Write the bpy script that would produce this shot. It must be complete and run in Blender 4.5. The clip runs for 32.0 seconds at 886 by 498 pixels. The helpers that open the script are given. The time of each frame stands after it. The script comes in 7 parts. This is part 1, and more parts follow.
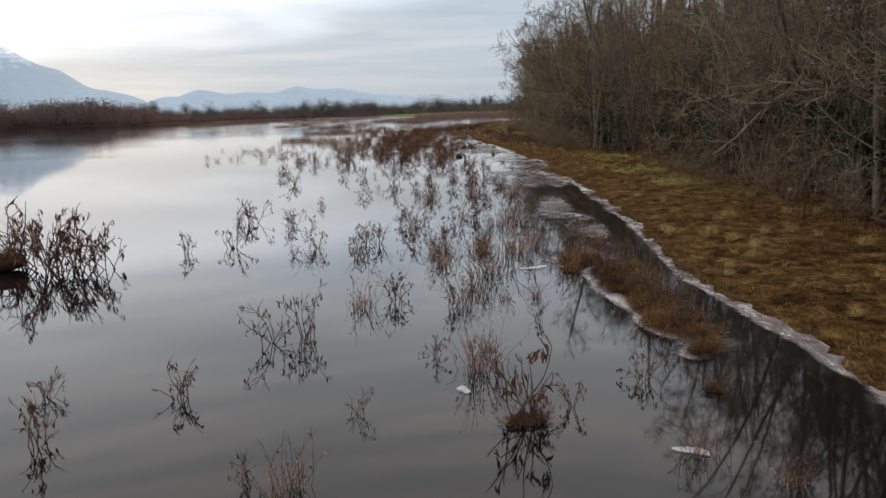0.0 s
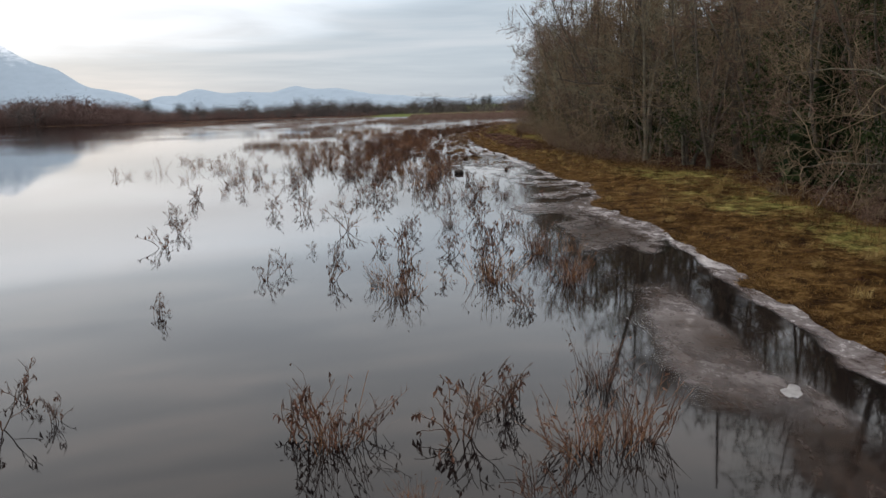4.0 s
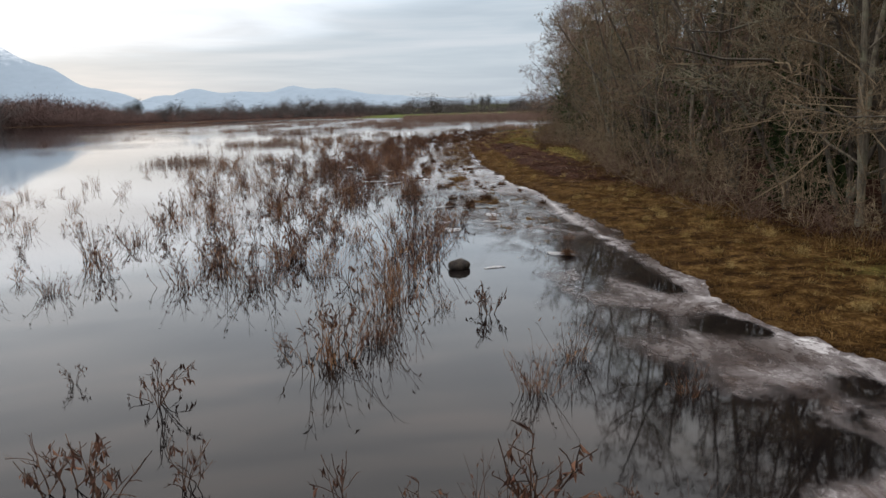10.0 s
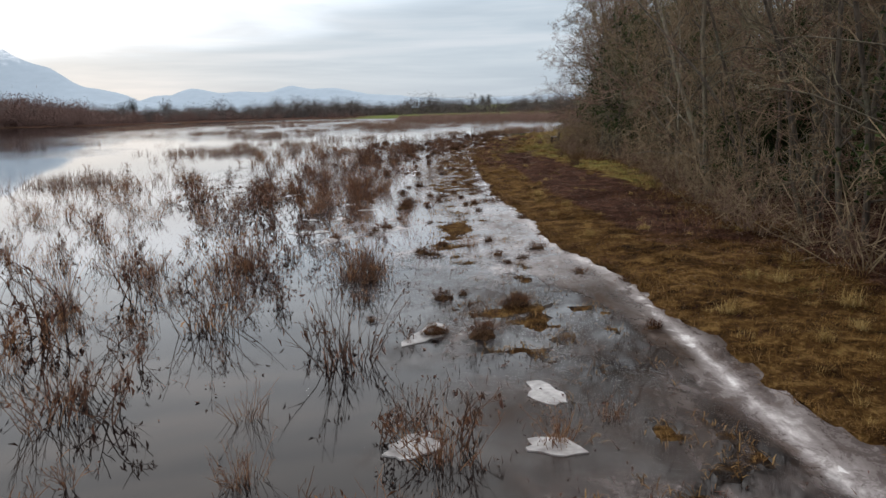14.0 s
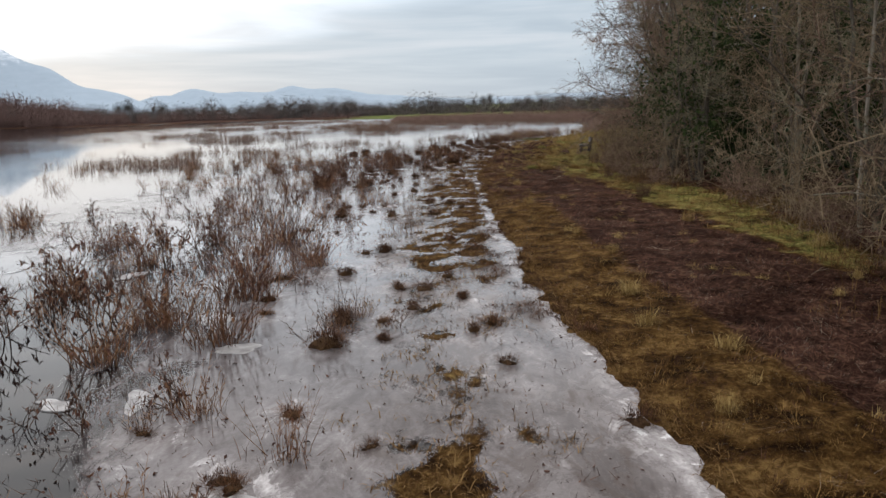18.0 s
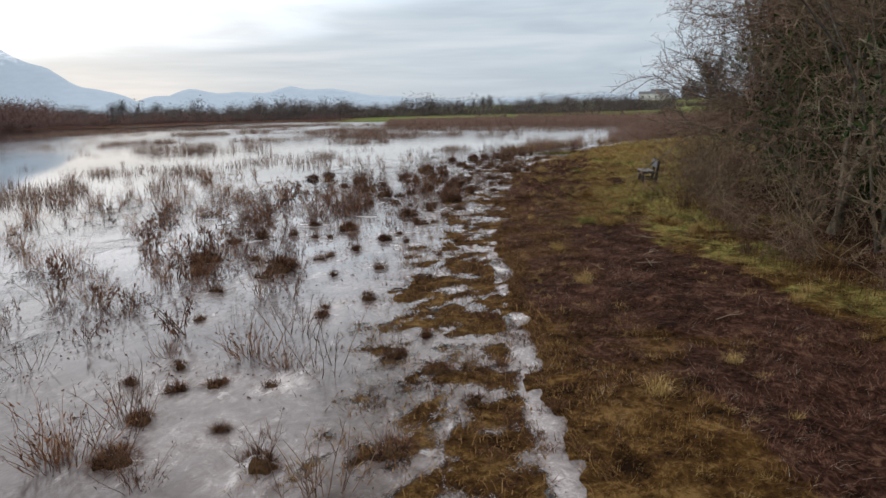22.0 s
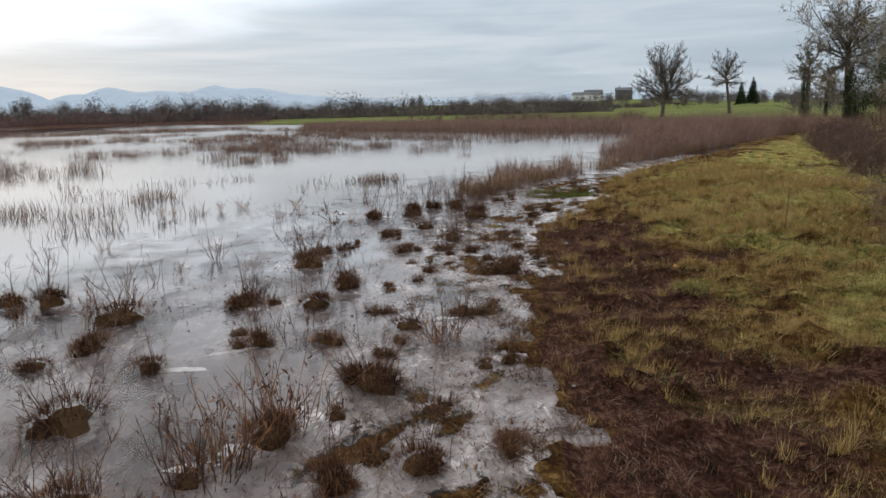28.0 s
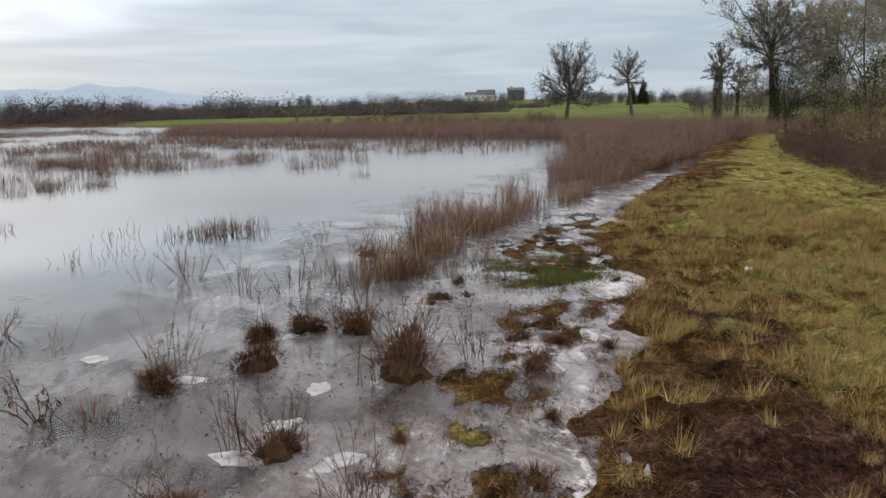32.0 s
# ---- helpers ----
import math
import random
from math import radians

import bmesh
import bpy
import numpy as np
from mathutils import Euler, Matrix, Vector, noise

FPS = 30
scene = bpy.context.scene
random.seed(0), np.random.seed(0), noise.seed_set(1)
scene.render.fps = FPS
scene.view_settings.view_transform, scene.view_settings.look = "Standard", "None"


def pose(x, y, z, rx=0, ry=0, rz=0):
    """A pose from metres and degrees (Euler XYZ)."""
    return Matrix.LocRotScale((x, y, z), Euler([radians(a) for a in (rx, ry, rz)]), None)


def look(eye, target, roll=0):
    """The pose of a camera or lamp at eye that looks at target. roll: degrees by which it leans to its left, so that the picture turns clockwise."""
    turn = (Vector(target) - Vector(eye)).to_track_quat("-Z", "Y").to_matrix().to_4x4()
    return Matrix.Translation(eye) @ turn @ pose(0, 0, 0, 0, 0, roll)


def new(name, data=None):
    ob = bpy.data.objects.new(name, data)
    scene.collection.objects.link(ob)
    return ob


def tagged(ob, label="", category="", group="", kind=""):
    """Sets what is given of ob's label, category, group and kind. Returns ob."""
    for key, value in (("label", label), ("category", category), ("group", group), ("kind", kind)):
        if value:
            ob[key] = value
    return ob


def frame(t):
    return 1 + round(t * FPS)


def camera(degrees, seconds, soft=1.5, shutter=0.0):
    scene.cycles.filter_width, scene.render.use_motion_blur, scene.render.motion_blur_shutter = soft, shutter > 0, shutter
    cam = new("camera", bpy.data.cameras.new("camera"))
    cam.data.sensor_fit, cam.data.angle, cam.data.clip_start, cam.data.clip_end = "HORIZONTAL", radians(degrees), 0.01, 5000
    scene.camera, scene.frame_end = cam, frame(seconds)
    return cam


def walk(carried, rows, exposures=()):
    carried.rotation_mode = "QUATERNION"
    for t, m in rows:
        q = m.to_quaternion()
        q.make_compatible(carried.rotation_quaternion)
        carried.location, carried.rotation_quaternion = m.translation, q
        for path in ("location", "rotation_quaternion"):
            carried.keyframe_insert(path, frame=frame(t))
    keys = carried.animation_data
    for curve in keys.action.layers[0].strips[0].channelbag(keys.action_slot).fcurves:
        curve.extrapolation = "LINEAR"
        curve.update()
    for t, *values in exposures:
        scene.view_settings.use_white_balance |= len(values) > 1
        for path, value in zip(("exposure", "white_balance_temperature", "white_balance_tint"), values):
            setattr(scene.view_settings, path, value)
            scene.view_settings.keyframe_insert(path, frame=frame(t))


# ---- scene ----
cam = camera(60.9, 32.0)
METRES, EYE, TILT, LEAN, TURN = 114.3, 3.37, 0.0, 0.0, 0.0
ROWS = [
    (0.0, 0.0, 0.0, 0.0, -0.36, -10.75, 1.91),
    (0.5, 0.0003, 0.0163, -0.0002, -0.37, -10.76, 1.9),
    (1.0, 0.0005, 0.0326, -0.0004, -0.38, -10.76, 1.85),
    (1.5, 0.0009, 0.0489, -0.0006, -0.39, -10.76, 1.85),
    (2.0, 0.0012, 0.0653, -0.0009, -0.4, -10.74, 1.81),
    (2.5, 0.0016, 0.0813, -0.0011, -0.41, -10.74, 1.78),
    (3.0, 0.002, 0.0971, -0.0013, -0.42, -10.74, 1.71),
    (3.5, 0.0024, 0.113, -0.0015, -0.45, -10.74, 1.72),
    (5.5, 0.0039, 0.1724, -0.0018, -0.52, -10.74, 1.72),
    (6.0, 0.0043, 0.1883, -0.0018, -0.53, -10.75, 1.71),
    (6.5, 0.0047, 0.2038, -0.0019, -0.55, -10.74, 1.7),
    (7.0, 0.0051, 0.2197, -0.002, -0.57, -10.73, 1.67),
    (7.5, 0.0056, 0.2355, -0.0019, -0.57, -10.73, 1.69),
    (8.0, 0.006, 0.2511, -0.0019, -0.58, -10.72, 1.61),
    (8.5, 0.0064, 0.267, -0.0017, -0.59, -10.72, 1.62),
    (9.0, 0.0068, 0.2827, -0.0015, -0.6, -10.71, 1.55),
    (9.5, 0.0072, 0.2984, -0.0014, -0.62, -10.71, 1.57),
    (10.0, 0.0078, 0.3142, -0.0014, -0.62, -10.73, 1.6),
    (10.5, 0.0084, 0.33, -0.0015, -0.61, -10.72, 1.62),
    (11.0, 0.0089, 0.3457, -0.0016, -0.62, -10.74, 1.63),
    (11.5, 0.0094, 0.3615, -0.0019, -0.63, -10.71, 1.63),
    (12.0, 0.0099, 0.3768, -0.002, -0.63, -10.71, 1.6),
    (12.5, 0.0104, 0.3928, -0.0022, -0.63, -10.7, 1.63),
    (13.0, 0.011, 0.4087, -0.0023, -0.64, -10.7, 1.61),
    (13.5, 0.0116, 0.4246, -0.0024, -0.64, -10.72, 1.62),
    (14.0, 0.0121, 0.4406, -0.0024, -0.65, -10.72, 1.59),
    (14.5, 0.0126, 0.4565, -0.0024, -0.64, -10.73, 1.59),
    (16.5, 0.0146, 0.5144, -0.0025, -0.61, -10.73, 1.63),
    (17.0, 0.0151, 0.53, -0.0027, -0.6, -10.74, 1.64),
    (17.5, 0.0157, 0.5457, -0.003, -0.6, -10.73, 1.64),
    (18.0, 0.0162, 0.5616, -0.0033, -0.6, -10.72, 1.65),
    (18.5, 0.0168, 0.5776, -0.0034, -0.61, -10.74, 1.7),
    (19.0, 0.0173, 0.5935, -0.0034, -0.61, -10.72, 1.68),
    (19.5, 0.0177, 0.6096, -0.0033, -0.6, -10.69, 1.63),
    (20.0, 0.0181, 0.6255, -0.0029, -0.61, -10.69, 1.61),
    (20.5, 0.0184, 0.6412, -0.0026, -0.62, -10.67, 1.52),
    (21.0, 0.0186, 0.6571, -0.0021, -0.65, -10.67, 1.55),
    (21.5, 0.019, 0.6729, -0.0018, -0.65, -10.66, 1.53),
    (22.0, 0.0193, 0.689, -0.0015, -0.67, -10.64, 1.46),
    (22.5, 0.0196, 0.7052, -0.0013, -0.69, -10.63, 1.42),
    (23.0, 0.02, 0.7214, -0.001, -0.73, -10.62, 1.4),
    (23.5, 0.0204, 0.7377, -0.0008, -0.85, -10.63, 1.41),
    (24.0, 0.0209, 0.7538, -0.0005, -1.03, -10.64, 1.46),
    (24.5, 0.0214, 0.7701, -0.0004, -1.2, -10.62, 1.4),
    (25.0, 0.0219, 0.7863, -0.0002, -1.55, -10.63, 1.4),
    (25.5, 0.0225, 0.8025, -0.0, -1.96, -10.64, 1.44),
    (27.5, 0.0255, 0.8624, 0.0007, -5.0, -10.73, 1.26),
    (28.0, 0.0264, 0.8777, 0.0008, -5.96, -10.75, 1.25),
    (28.5, 0.0275, 0.8923, 0.001, -6.88, -10.77, 1.25),
    (29.0, 0.0287, 0.9076, 0.001, -7.87, -10.78, 1.25),
    (29.5, 0.0301, 0.9226, 0.0011, -8.89, -10.82, 1.24),
    (30.0, 0.0317, 0.9378, 0.0012, -9.94, -10.84, 1.2),
    (30.5, 0.0335, 0.9528, 0.0013, -10.98, -10.88, 1.2),
    (31.0, 0.0355, 0.968, 0.0015, -12.02, -10.89, 1.22),
    (31.5, 0.0378, 0.9833, 0.0016, -13.08, -10.92, 1.18),
    (32.0, 0.0404, 0.9986, 0.0018, -14.14, -10.94, 1.14),
]
walk(cam, [(t, pose(0, 0, EYE, TILT, LEAN, TURN) @ pose(METRES * x, METRES * y, METRES * z, 90 + pitch, roll, yaw)) for t, x, y, z, yaw, pitch, roll in ROWS], [(0.0, -0.02, 6420, 15), (7.0, -0.02, 6420, 15), (13.0, 0.11, 6420, 15), (24.0, 0.07, 6420, 15), (29.0, 0.05, 6420, 15), (32.0, 0.09, 6420, 15)])

# ---- light ----
SUN_AZ, SUN_EL = -28.0, 13.0          # degrees west of straight ahead, and up
SUN_DIR = Vector((math.sin(radians(SUN_AZ)) * math.cos(radians(SUN_EL)), math.cos(radians(SUN_AZ)) * math.cos(radians(SUN_EL)), math.sin(radians(SUN_EL))))
sun = new("sun", bpy.data.lights.new("sun", "SUN"))
sun.data.energy, sun.data.angle, sun.data.color = 0.7, radians(165), (1.0, 0.90, 0.78)
sun.matrix_world = look((0, 0, 60), Vector((0, 0, 60)) - SUN_DIR)


class Nodes:
    """A short way to write node trees."""

    def __init__(self, tree):
        self.tree = tree
        tree.nodes.clear()

    def fac(self, name):
        node = self.tree.nodes.new("ShaderNodeAttribute")
        node.attribute_name = name
        return node.outputs["Fac"]

    def put(self, socket, value):
        if isinstance(value, bpy.types.NodeSocket):
            self.tree.links.new(value, socket)
        else:
            socket.default_value = value

    def noise(self, vector, scale, detail=4.0, rough=0.55, warp=0.0):
        n = self.tree.nodes.new("ShaderNodeTexNoise")
        self.put(n.inputs["Vector"], vector)
        n.inputs["Scale"].default_value, n.inputs["Detail"].default_value = scale, detail
        n.inputs["Roughness"].default_value, n.inputs["Distortion"].default_value = rough, warp
        return n.outputs["Fac"]

    def math(self, operation, a, b=0.0, c=0.0, clamp=False):
        n = self.tree.nodes.new("ShaderNodeMath")
        n.operation, n.use_clamp = operation, clamp
        for socket, value in zip(n.inputs, (a, b, c)):
            self.put(socket, value)
        return n.outputs[0]

    def step(self, value, low, high, a=0.0, b=1.0):
        n = self.tree.nodes.new("ShaderNodeMapRange")
        n.interpolation_type = "SMOOTHSTEP"
        for socket, v in zip(n.inputs, (value, low, high, a, b)):
            self.put(socket, v)
        return n.outputs[0]

    def mix(self, factor, a, b):
        n = self.tree.nodes.new("ShaderNodeMix")
        n.data_type = "RGBA"
        self.put(n.inputs[0], factor)
        self.put(n.inputs[6], a if isinstance(a, bpy.types.NodeSocket) else (*a, 1))
        self.put(n.inputs[7], b if isinstance(b, bpy.types.NodeSocket) else (*b, 1))
        return n.outputs[2]

    def ramp(self, factor, *stops):
        n = self.tree.nodes.new("ShaderNodeValToRGB")
        self.put(n.inputs[0], factor)
        e = n.color_ramp.elements
        while len(e) < len(stops):
            e.new(0.5)
        for item, (at, colour) in zip(e, stops):
            item.position, item.color = at, (*colour, 1)
        return n.outputs[0]

    def tint(self, colour, r, g, b):
        n = self.tree.nodes.new("ShaderNodeVectorMath")
        n.operation = "MULTIPLY"
        self.put(n.inputs[0], colour)
        n.inputs[1].default_value = (r, g, b)
        return n.outputs[0]

    def bump(self, height, strength, distance=0.02):
        n = self.tree.nodes.new("ShaderNodeBump")
        n.inputs["Strength"].default_value, n.inputs["Distance"].default_value = strength, distance
        self.put(n.inputs["Height"], height)
        return n.outputs[0]

    def scaled(self, vector, x, y, z):
        n = self.tree.nodes.new("ShaderNodeVectorMath")
        n.operation = "MULTIPLY"
        self.put(n.inputs[0], vector)
        n.inputs[1].default_value = (x, y, z)
        return n.outputs[0]


# Overcast winter sky: a clear sky far above, long banks of stratus, brightest where the sun stands behind them.
world = bpy.data.worlds.new("overcast")
world.use_nodes = True
scene.world = world
w = Nodes(world.node_tree)
clear = w.tree.nodes.new("ShaderNodeTexSky")
clear.sky_type, clear.sun_disc, clear.sun_elevation, clear.sun_rotation = "NISHITA", False, radians(SUN_EL), radians(SUN_AZ)
way = w.tree.nodes.new("ShaderNodeTexCoord").outputs["Generated"]
dot = w.tree.nodes.new("ShaderNodeVectorMath")
dot.operation = "DOT_PRODUCT"
w.put(dot.inputs[0], way)
dot.inputs[1].default_value = SUN_DIR
wide_sun = w.step(dot.outputs["Value"], 0.2, 1.0)
split = w.tree.nodes.new("ShaderNodeSeparateXYZ")
w.put(split.inputs[0], way)
up = split.outputs["Z"]
banks = w.noise(w.scaled(way, 1.6, 1.6, 15.0), 1.5, 5.0, 0.52, 0.7)
side = w.tree.nodes.new("ShaderNodeVectorMath")
side.operation = "DOT_PRODUCT"
w.put(side.inputs[0], way)
side.inputs[1].default_value = (math.cos(radians(SUN_AZ)), -math.sin(radians(SUN_AZ)), 0)
across = w.math("POWER", w.math("DIVIDE", side.outputs["Value"], 0.40), 2.0)
rise = w.math("POWER", w.math("DIVIDE", w.math("SUBTRACT", up, 0.128), 0.060), 2.0)
rift = w.math("ADD", w.math("ADD", across, rise), w.math("MULTIPLY", w.math("SUBTRACT", banks, 0.5), 3.2))
near_sun = w.math("MULTIPLY", w.step(rift, 0.0, 1.5, 1.0, 0.0), w.step(dot.outputs["Value"], 0.5, 0.8))
wisps = w.noise(w.scaled(way, 3.0, 3.0, 40.0), 2.0, 4.0, 0.55, 0.5)
tone = w.math("ADD", w.math("MULTIPLY", banks, 0.75), w.math("MULTIPLY", wisps, 0.25))
tone = w.math("ADD", tone, w.math("MULTIPLY", near_sun, 0.24))
cloud = w.ramp(w.step(tone, 0.33, 0.70), (0.0, (0.440, 0.540, 0.610)), (0.5, (0.535, 0.634, 0.692)), (1.0, (0.655, 0.728, 0.768)))
glow = w.math("ADD", w.math("MULTIPLY", near_sun, 0.40), w.math("MULTIPLY", wide_sun, 0.05))
glow = w.math("ADD", glow, w.math("ADD", w.step(up, 0.116, 0.185, 0.93, 1.74), w.step(up, 0.35, 0.9, 0.0, 0.25)))
bright = w.tree.nodes.new("ShaderNodeVectorMath")
bright.operation = "SCALE"
w.put(bright.inputs[0], w.mix(w.step(up, 0.13, 0.5), cloud, w.tint(cloud, 1.15, 0.99, 0.88)))
w.put(bright.inputs["Scale"], glow)
veil, open_sky = w.tree.nodes.new("ShaderNodeBackground"), w.tree.nodes.new("ShaderNodeBackground")
w.put(veil.inputs["Color"], bright.outputs[0])
w.put(open_sky.inputs["Color"], clear.outputs[0])
veil.inputs["Strength"].default_value, open_sky.inputs["Strength"].default_value = 1.0, 0.08
over = w.tree.nodes.new("ShaderNodeMixShader")
over.inputs[0].default_value = 0.94
w.tree.links.new(open_sky.outputs[0], over.inputs[1])
w.tree.links.new(veil.outputs[0], over.inputs[2])
w.tree.links.new(over.outputs[0], w.tree.nodes.new("ShaderNodeOutputWorld").inputs[0])


# ---- materials ----
def material(name):
    m = bpy.data.materials.new(name)
    m.use_nodes = True
    n = Nodes(m.node_tree)
    out = n.tree.nodes.new("ShaderNodeOutputMaterial")
    bsdf = n.tree.nodes.new("ShaderNodeBsdfPrincipled")
    n.tree.links.new(bsdf.outputs[0], out.inputs[0])
    place = n.tree.nodes.new("ShaderNodeNewGeometry").outputs["Position"]
    return m, n, bsdf, place, out


def plant_material(name, *colours, rough=0.85, spread=0.35, grain=9.0):
    """Dead and living plant matter: every stem or blade has its own tone, with blotches along it."""
    m, n, bsdf, place, out = material(name)
    geo = n.tree.nodes.new("ShaderNodeNewGeometry")
    per_piece = geo.outputs["Random Per Island"]
    per_thing = n.tree.nodes.new("ShaderNodeObjectInfo").outputs["Random"]
    blotch = n.noise(place, grain, 3.0, 0.6)
    f = n.math("ADD", n.math("MULTIPLY", per_piece, 0.72), n.math("MULTIPLY", n.math("SUBTRACT", blotch, 0.5), spread * 2))
    f = n.math("ADD", f, n.math("MULTIPLY", per_thing, 0.28), clamp=True)
    stops = [(i / max(1, len(colours) - 1), c) for i, c in enumerate(colours)]
    n.put(bsdf.inputs["Base Color"], n.ramp(f, *stops))
    bsdf.inputs["Roughness"].default_value = rough
    bsdf.inputs["Specular IOR Level"].default_value = 0.06
    return m


TWIG = plant_material("twig", (0.042, 0.025, 0.019), (0.095, 0.055, 0.040), (0.19, 0.115, 0.075))
DEAD_LEAF = plant_material("dead_leaf", (0.040, 0.021, 0.016), (0.125, 0.062, 0.045), (0.27, 0.140, 0.085))
REED = plant_material("dead_reed", (0.075, 0.033, 0.019), (0.190, 0.090, 0.047), (0.37, 0.215, 0.110))
SEDGE = plant_material("tussock_grass", (0.045, 0.023, 0.010), (0.130, 0.070, 0.026), (0.31, 0.195, 0.080))
MOP = plant_material("tussock_mop", (0.026, 0.012, 0.008), (0.072, 0.034, 0.019), (0.21, 0.110, 0.055), grain=5.0)
MOSS = plant_material("wet_moss", (0.035, 0.055, 0.012), (0.075, 0.105, 0.022), (0.15, 0.17, 0.045))
OCHRE = plant_material("winter_grass", (0.068, 0.034, 0.010), (0.158, 0.086, 0.026), (0.35, 0.215, 0.076))
GREEN = plant_material("green_grass", (0.086, 0.088, 0.024), (0.205, 0.190, 0.056), (0.50, 0.405, 0.170))
BRACKEN = plant_material("dead_bracken", (0.020, 0.009, 0.008), (0.062, 0.027, 0.020), (0.19, 0.098, 0.060))
BUSH_TWIG = plant_material("bush_twig", (0.098, 0.066, 0.042), (0.20, 0.145, 0.092), (0.33, 0.255, 0.165))
THICKET = plant_material("willow_twig", (0.135, 0.080, 0.066), (0.235, 0.150, 0.122), (0.37, 0.262, 0.212), grain=0.35)
FAR_REED = plant_material("far_reed", (0.110, 0.066, 0.052), (0.190, 0.122, 0.094), (0.30, 0.205, 0.155), grain=0.3)
SEDGE_FOOT = plant_material("rank_sedge", (0.085, 0.048, 0.030), (0.19, 0.115, 0.070), (0.36, 0.25, 0.150), grain=1.5)
BRIAR = plant_material("briar_twig", (0.100, 0.060, 0.045), (0.180, 0.115, 0.085), (0.32, 0.23, 0.168), grain=1.2)
MEADOW_BUSH = plant_material("meadow_bush", (0.055, 0.034, 0.028), (0.105, 0.067, 0.054), (0.20, 0.138, 0.108), grain=1.2)
ROW_TWIG = plant_material("row_twig", (0.115, 0.095, 0.064), (0.21, 0.180, 0.122), (0.34, 0.30, 0.21), grain=0.4)
FIELD_TWIG = plant_material("field_tree_twig", (0.050, 0.041, 0.034), (0.090, 0.076, 0.062), (0.15, 0.128, 0.102), grain=0.3)
# FAR_WOOD and FAR_SCRUB are lightened: some aerial haze is put into their colour.
FAR_WOOD = plant_material("far_wood", (0.075, 0.064, 0.060), (0.120, 0.104, 0.097), (0.175, 0.152, 0.140), grain=0.05)
FAR_SCRUB = plant_material("far_scrub", (0.105, 0.068, 0.061), (0.170, 0.112, 0.098), (0.24, 0.165, 0.145), grain=0.05)
FAR_PINE = plant_material("far_pine", (0.040, 0.042, 0.038), (0.060, 0.062, 0.054), (0.085, 0.085, 0.072), grain=0.1)
NEEDLES = plant_material("evergreen_leaf", (0.012, 0.020, 0.010), (0.026, 0.040, 0.016), (0.055, 0.070, 0.026))
STALK = plant_material("bleached_stalk", (0.10, 0.075, 0.050), (0.22, 0.17, 0.125), (0.46, 0.39, 0.31))
STRAW = plant_material("straw", (0.15, 0.090, 0.030), (0.32, 0.215, 0.080), (0.54, 0.405, 0.185))
HOLLY = plant_material("holly_leaf", (0.014, 0.024, 0.010), (0.034, 0.050, 0.018), (0.075, 0.092, 0.034))
HUMMOCK = plant_material("peat_hummock", (0.016, 0.010, 0.007), (0.040, 0.023, 0.013), (0.085, 0.050, 0.025), grain=14.0)


def bark_material(name, dark, light, lichen):
    m, n, bsdf, place, out = material(name)
    streak = n.noise(n.scaled(place, 9, 9, 1.5), 2.0, 5.0, 0.6)
    blot = n.noise(place, 2.2, 4.0, 0.6)
    c = n.mix(n.step(streak, 0.35, 0.68), dark, light)
    n.put(bsdf.inputs["Base Color"], n.mix(n.step(blot, 0.5, 0.68, 0.0, 0.75), c, lichen))
    n.put(bsdf.inputs["Normal"], n.bump(streak, 0.6, 0.03))
    bsdf.inputs["Roughness"].default_value = 0.9
    return m


BARK = bark_material("bark", (0.045, 0.034, 0.026), (0.12, 0.095, 0.070), (0.16, 0.155, 0.105))
LICHEN_BARK = bark_material("lichened_bark", (0.085, 0.068, 0.048), (0.22, 0.185, 0.135), (0.25, 0.24, 0.16))
PALE_BARK = bark_material("birch_bark", (0.16, 0.13, 0.10), (0.40, 0.35, 0.29), (0.28, 0.28, 0.20))

# Ground: winter turf with green, rusty and bare places, set by what grows there.
GROUND, n, bsdf, place, out = material("ground")
big = n.noise(place, 0.35, 5.0, 0.6)
mid = n.noise(place, 1.9, 6.0, 0.66, 0.4)
fine = n.noise(n.scaled(place, 1.0, 0.75, 1.0), 11.0, 6.0, 0.74, 0.8)
turf = n.ramp(n.math("ADD", n.math("MULTIPLY", mid, 0.6), n.math("MULTIPLY", fine, 0.4)), (0.40, (0.014, 0.006, 0.002)), (0.47, (0.056, 0.027, 0.008)), (0.53, (0.110, 0.058, 0.017)), (0.60, (0.255, 0.155, 0.056)))
lawn = n.ramp(n.math("ADD", n.math("MULTIPLY", mid, 0.5), n.math("MULTIPLY", fine, 0.5)), (0.40, (0.042, 0.032, 0.010)), (0.465, (0.134, 0.130, 0.034)), (0.53, (0.245, 0.226, 0.062)), (0.60, (0.46, 0.38, 0.150)))
bleached = n.step(n.math("ADD", n.noise(place, 1.1, 6.0, 0.68, 0.6), n.math("MULTIPLY", n.math("SUBTRACT", fine, 0.5), 0.5)), 0.48, 0.61, 0.0, 0.70)
lawn = n.mix(bleached, lawn, n.ramp(fine, (0.40, (0.13, 0.080, 0.022)), (0.58, (0.42, 0.29, 0.10))))
rust = n.ramp(n.math("ADD", n.math("MULTIPLY", mid, 0.4), n.math("MULTIPLY", fine, 0.6)), (0.40, (0.011, 0.005, 0.003)), (0.47, (0.037, 0.016, 0.010)), (0.53, (0.066, 0.030, 0.021)), (0.60, (0.17, 0.092, 0.056)))
mud = n.ramp(fine, (0.38, (0.008, 0.006, 0.005)), (0.62, (0.030, 0.020, 0.016)))
meadow = n.ramp(n.noise(place, 0.03, 5.0, 0.6), (0.35, (0.085, 0.115, 0.028)), (0.65, (0.16, 0.175, 0.055)))
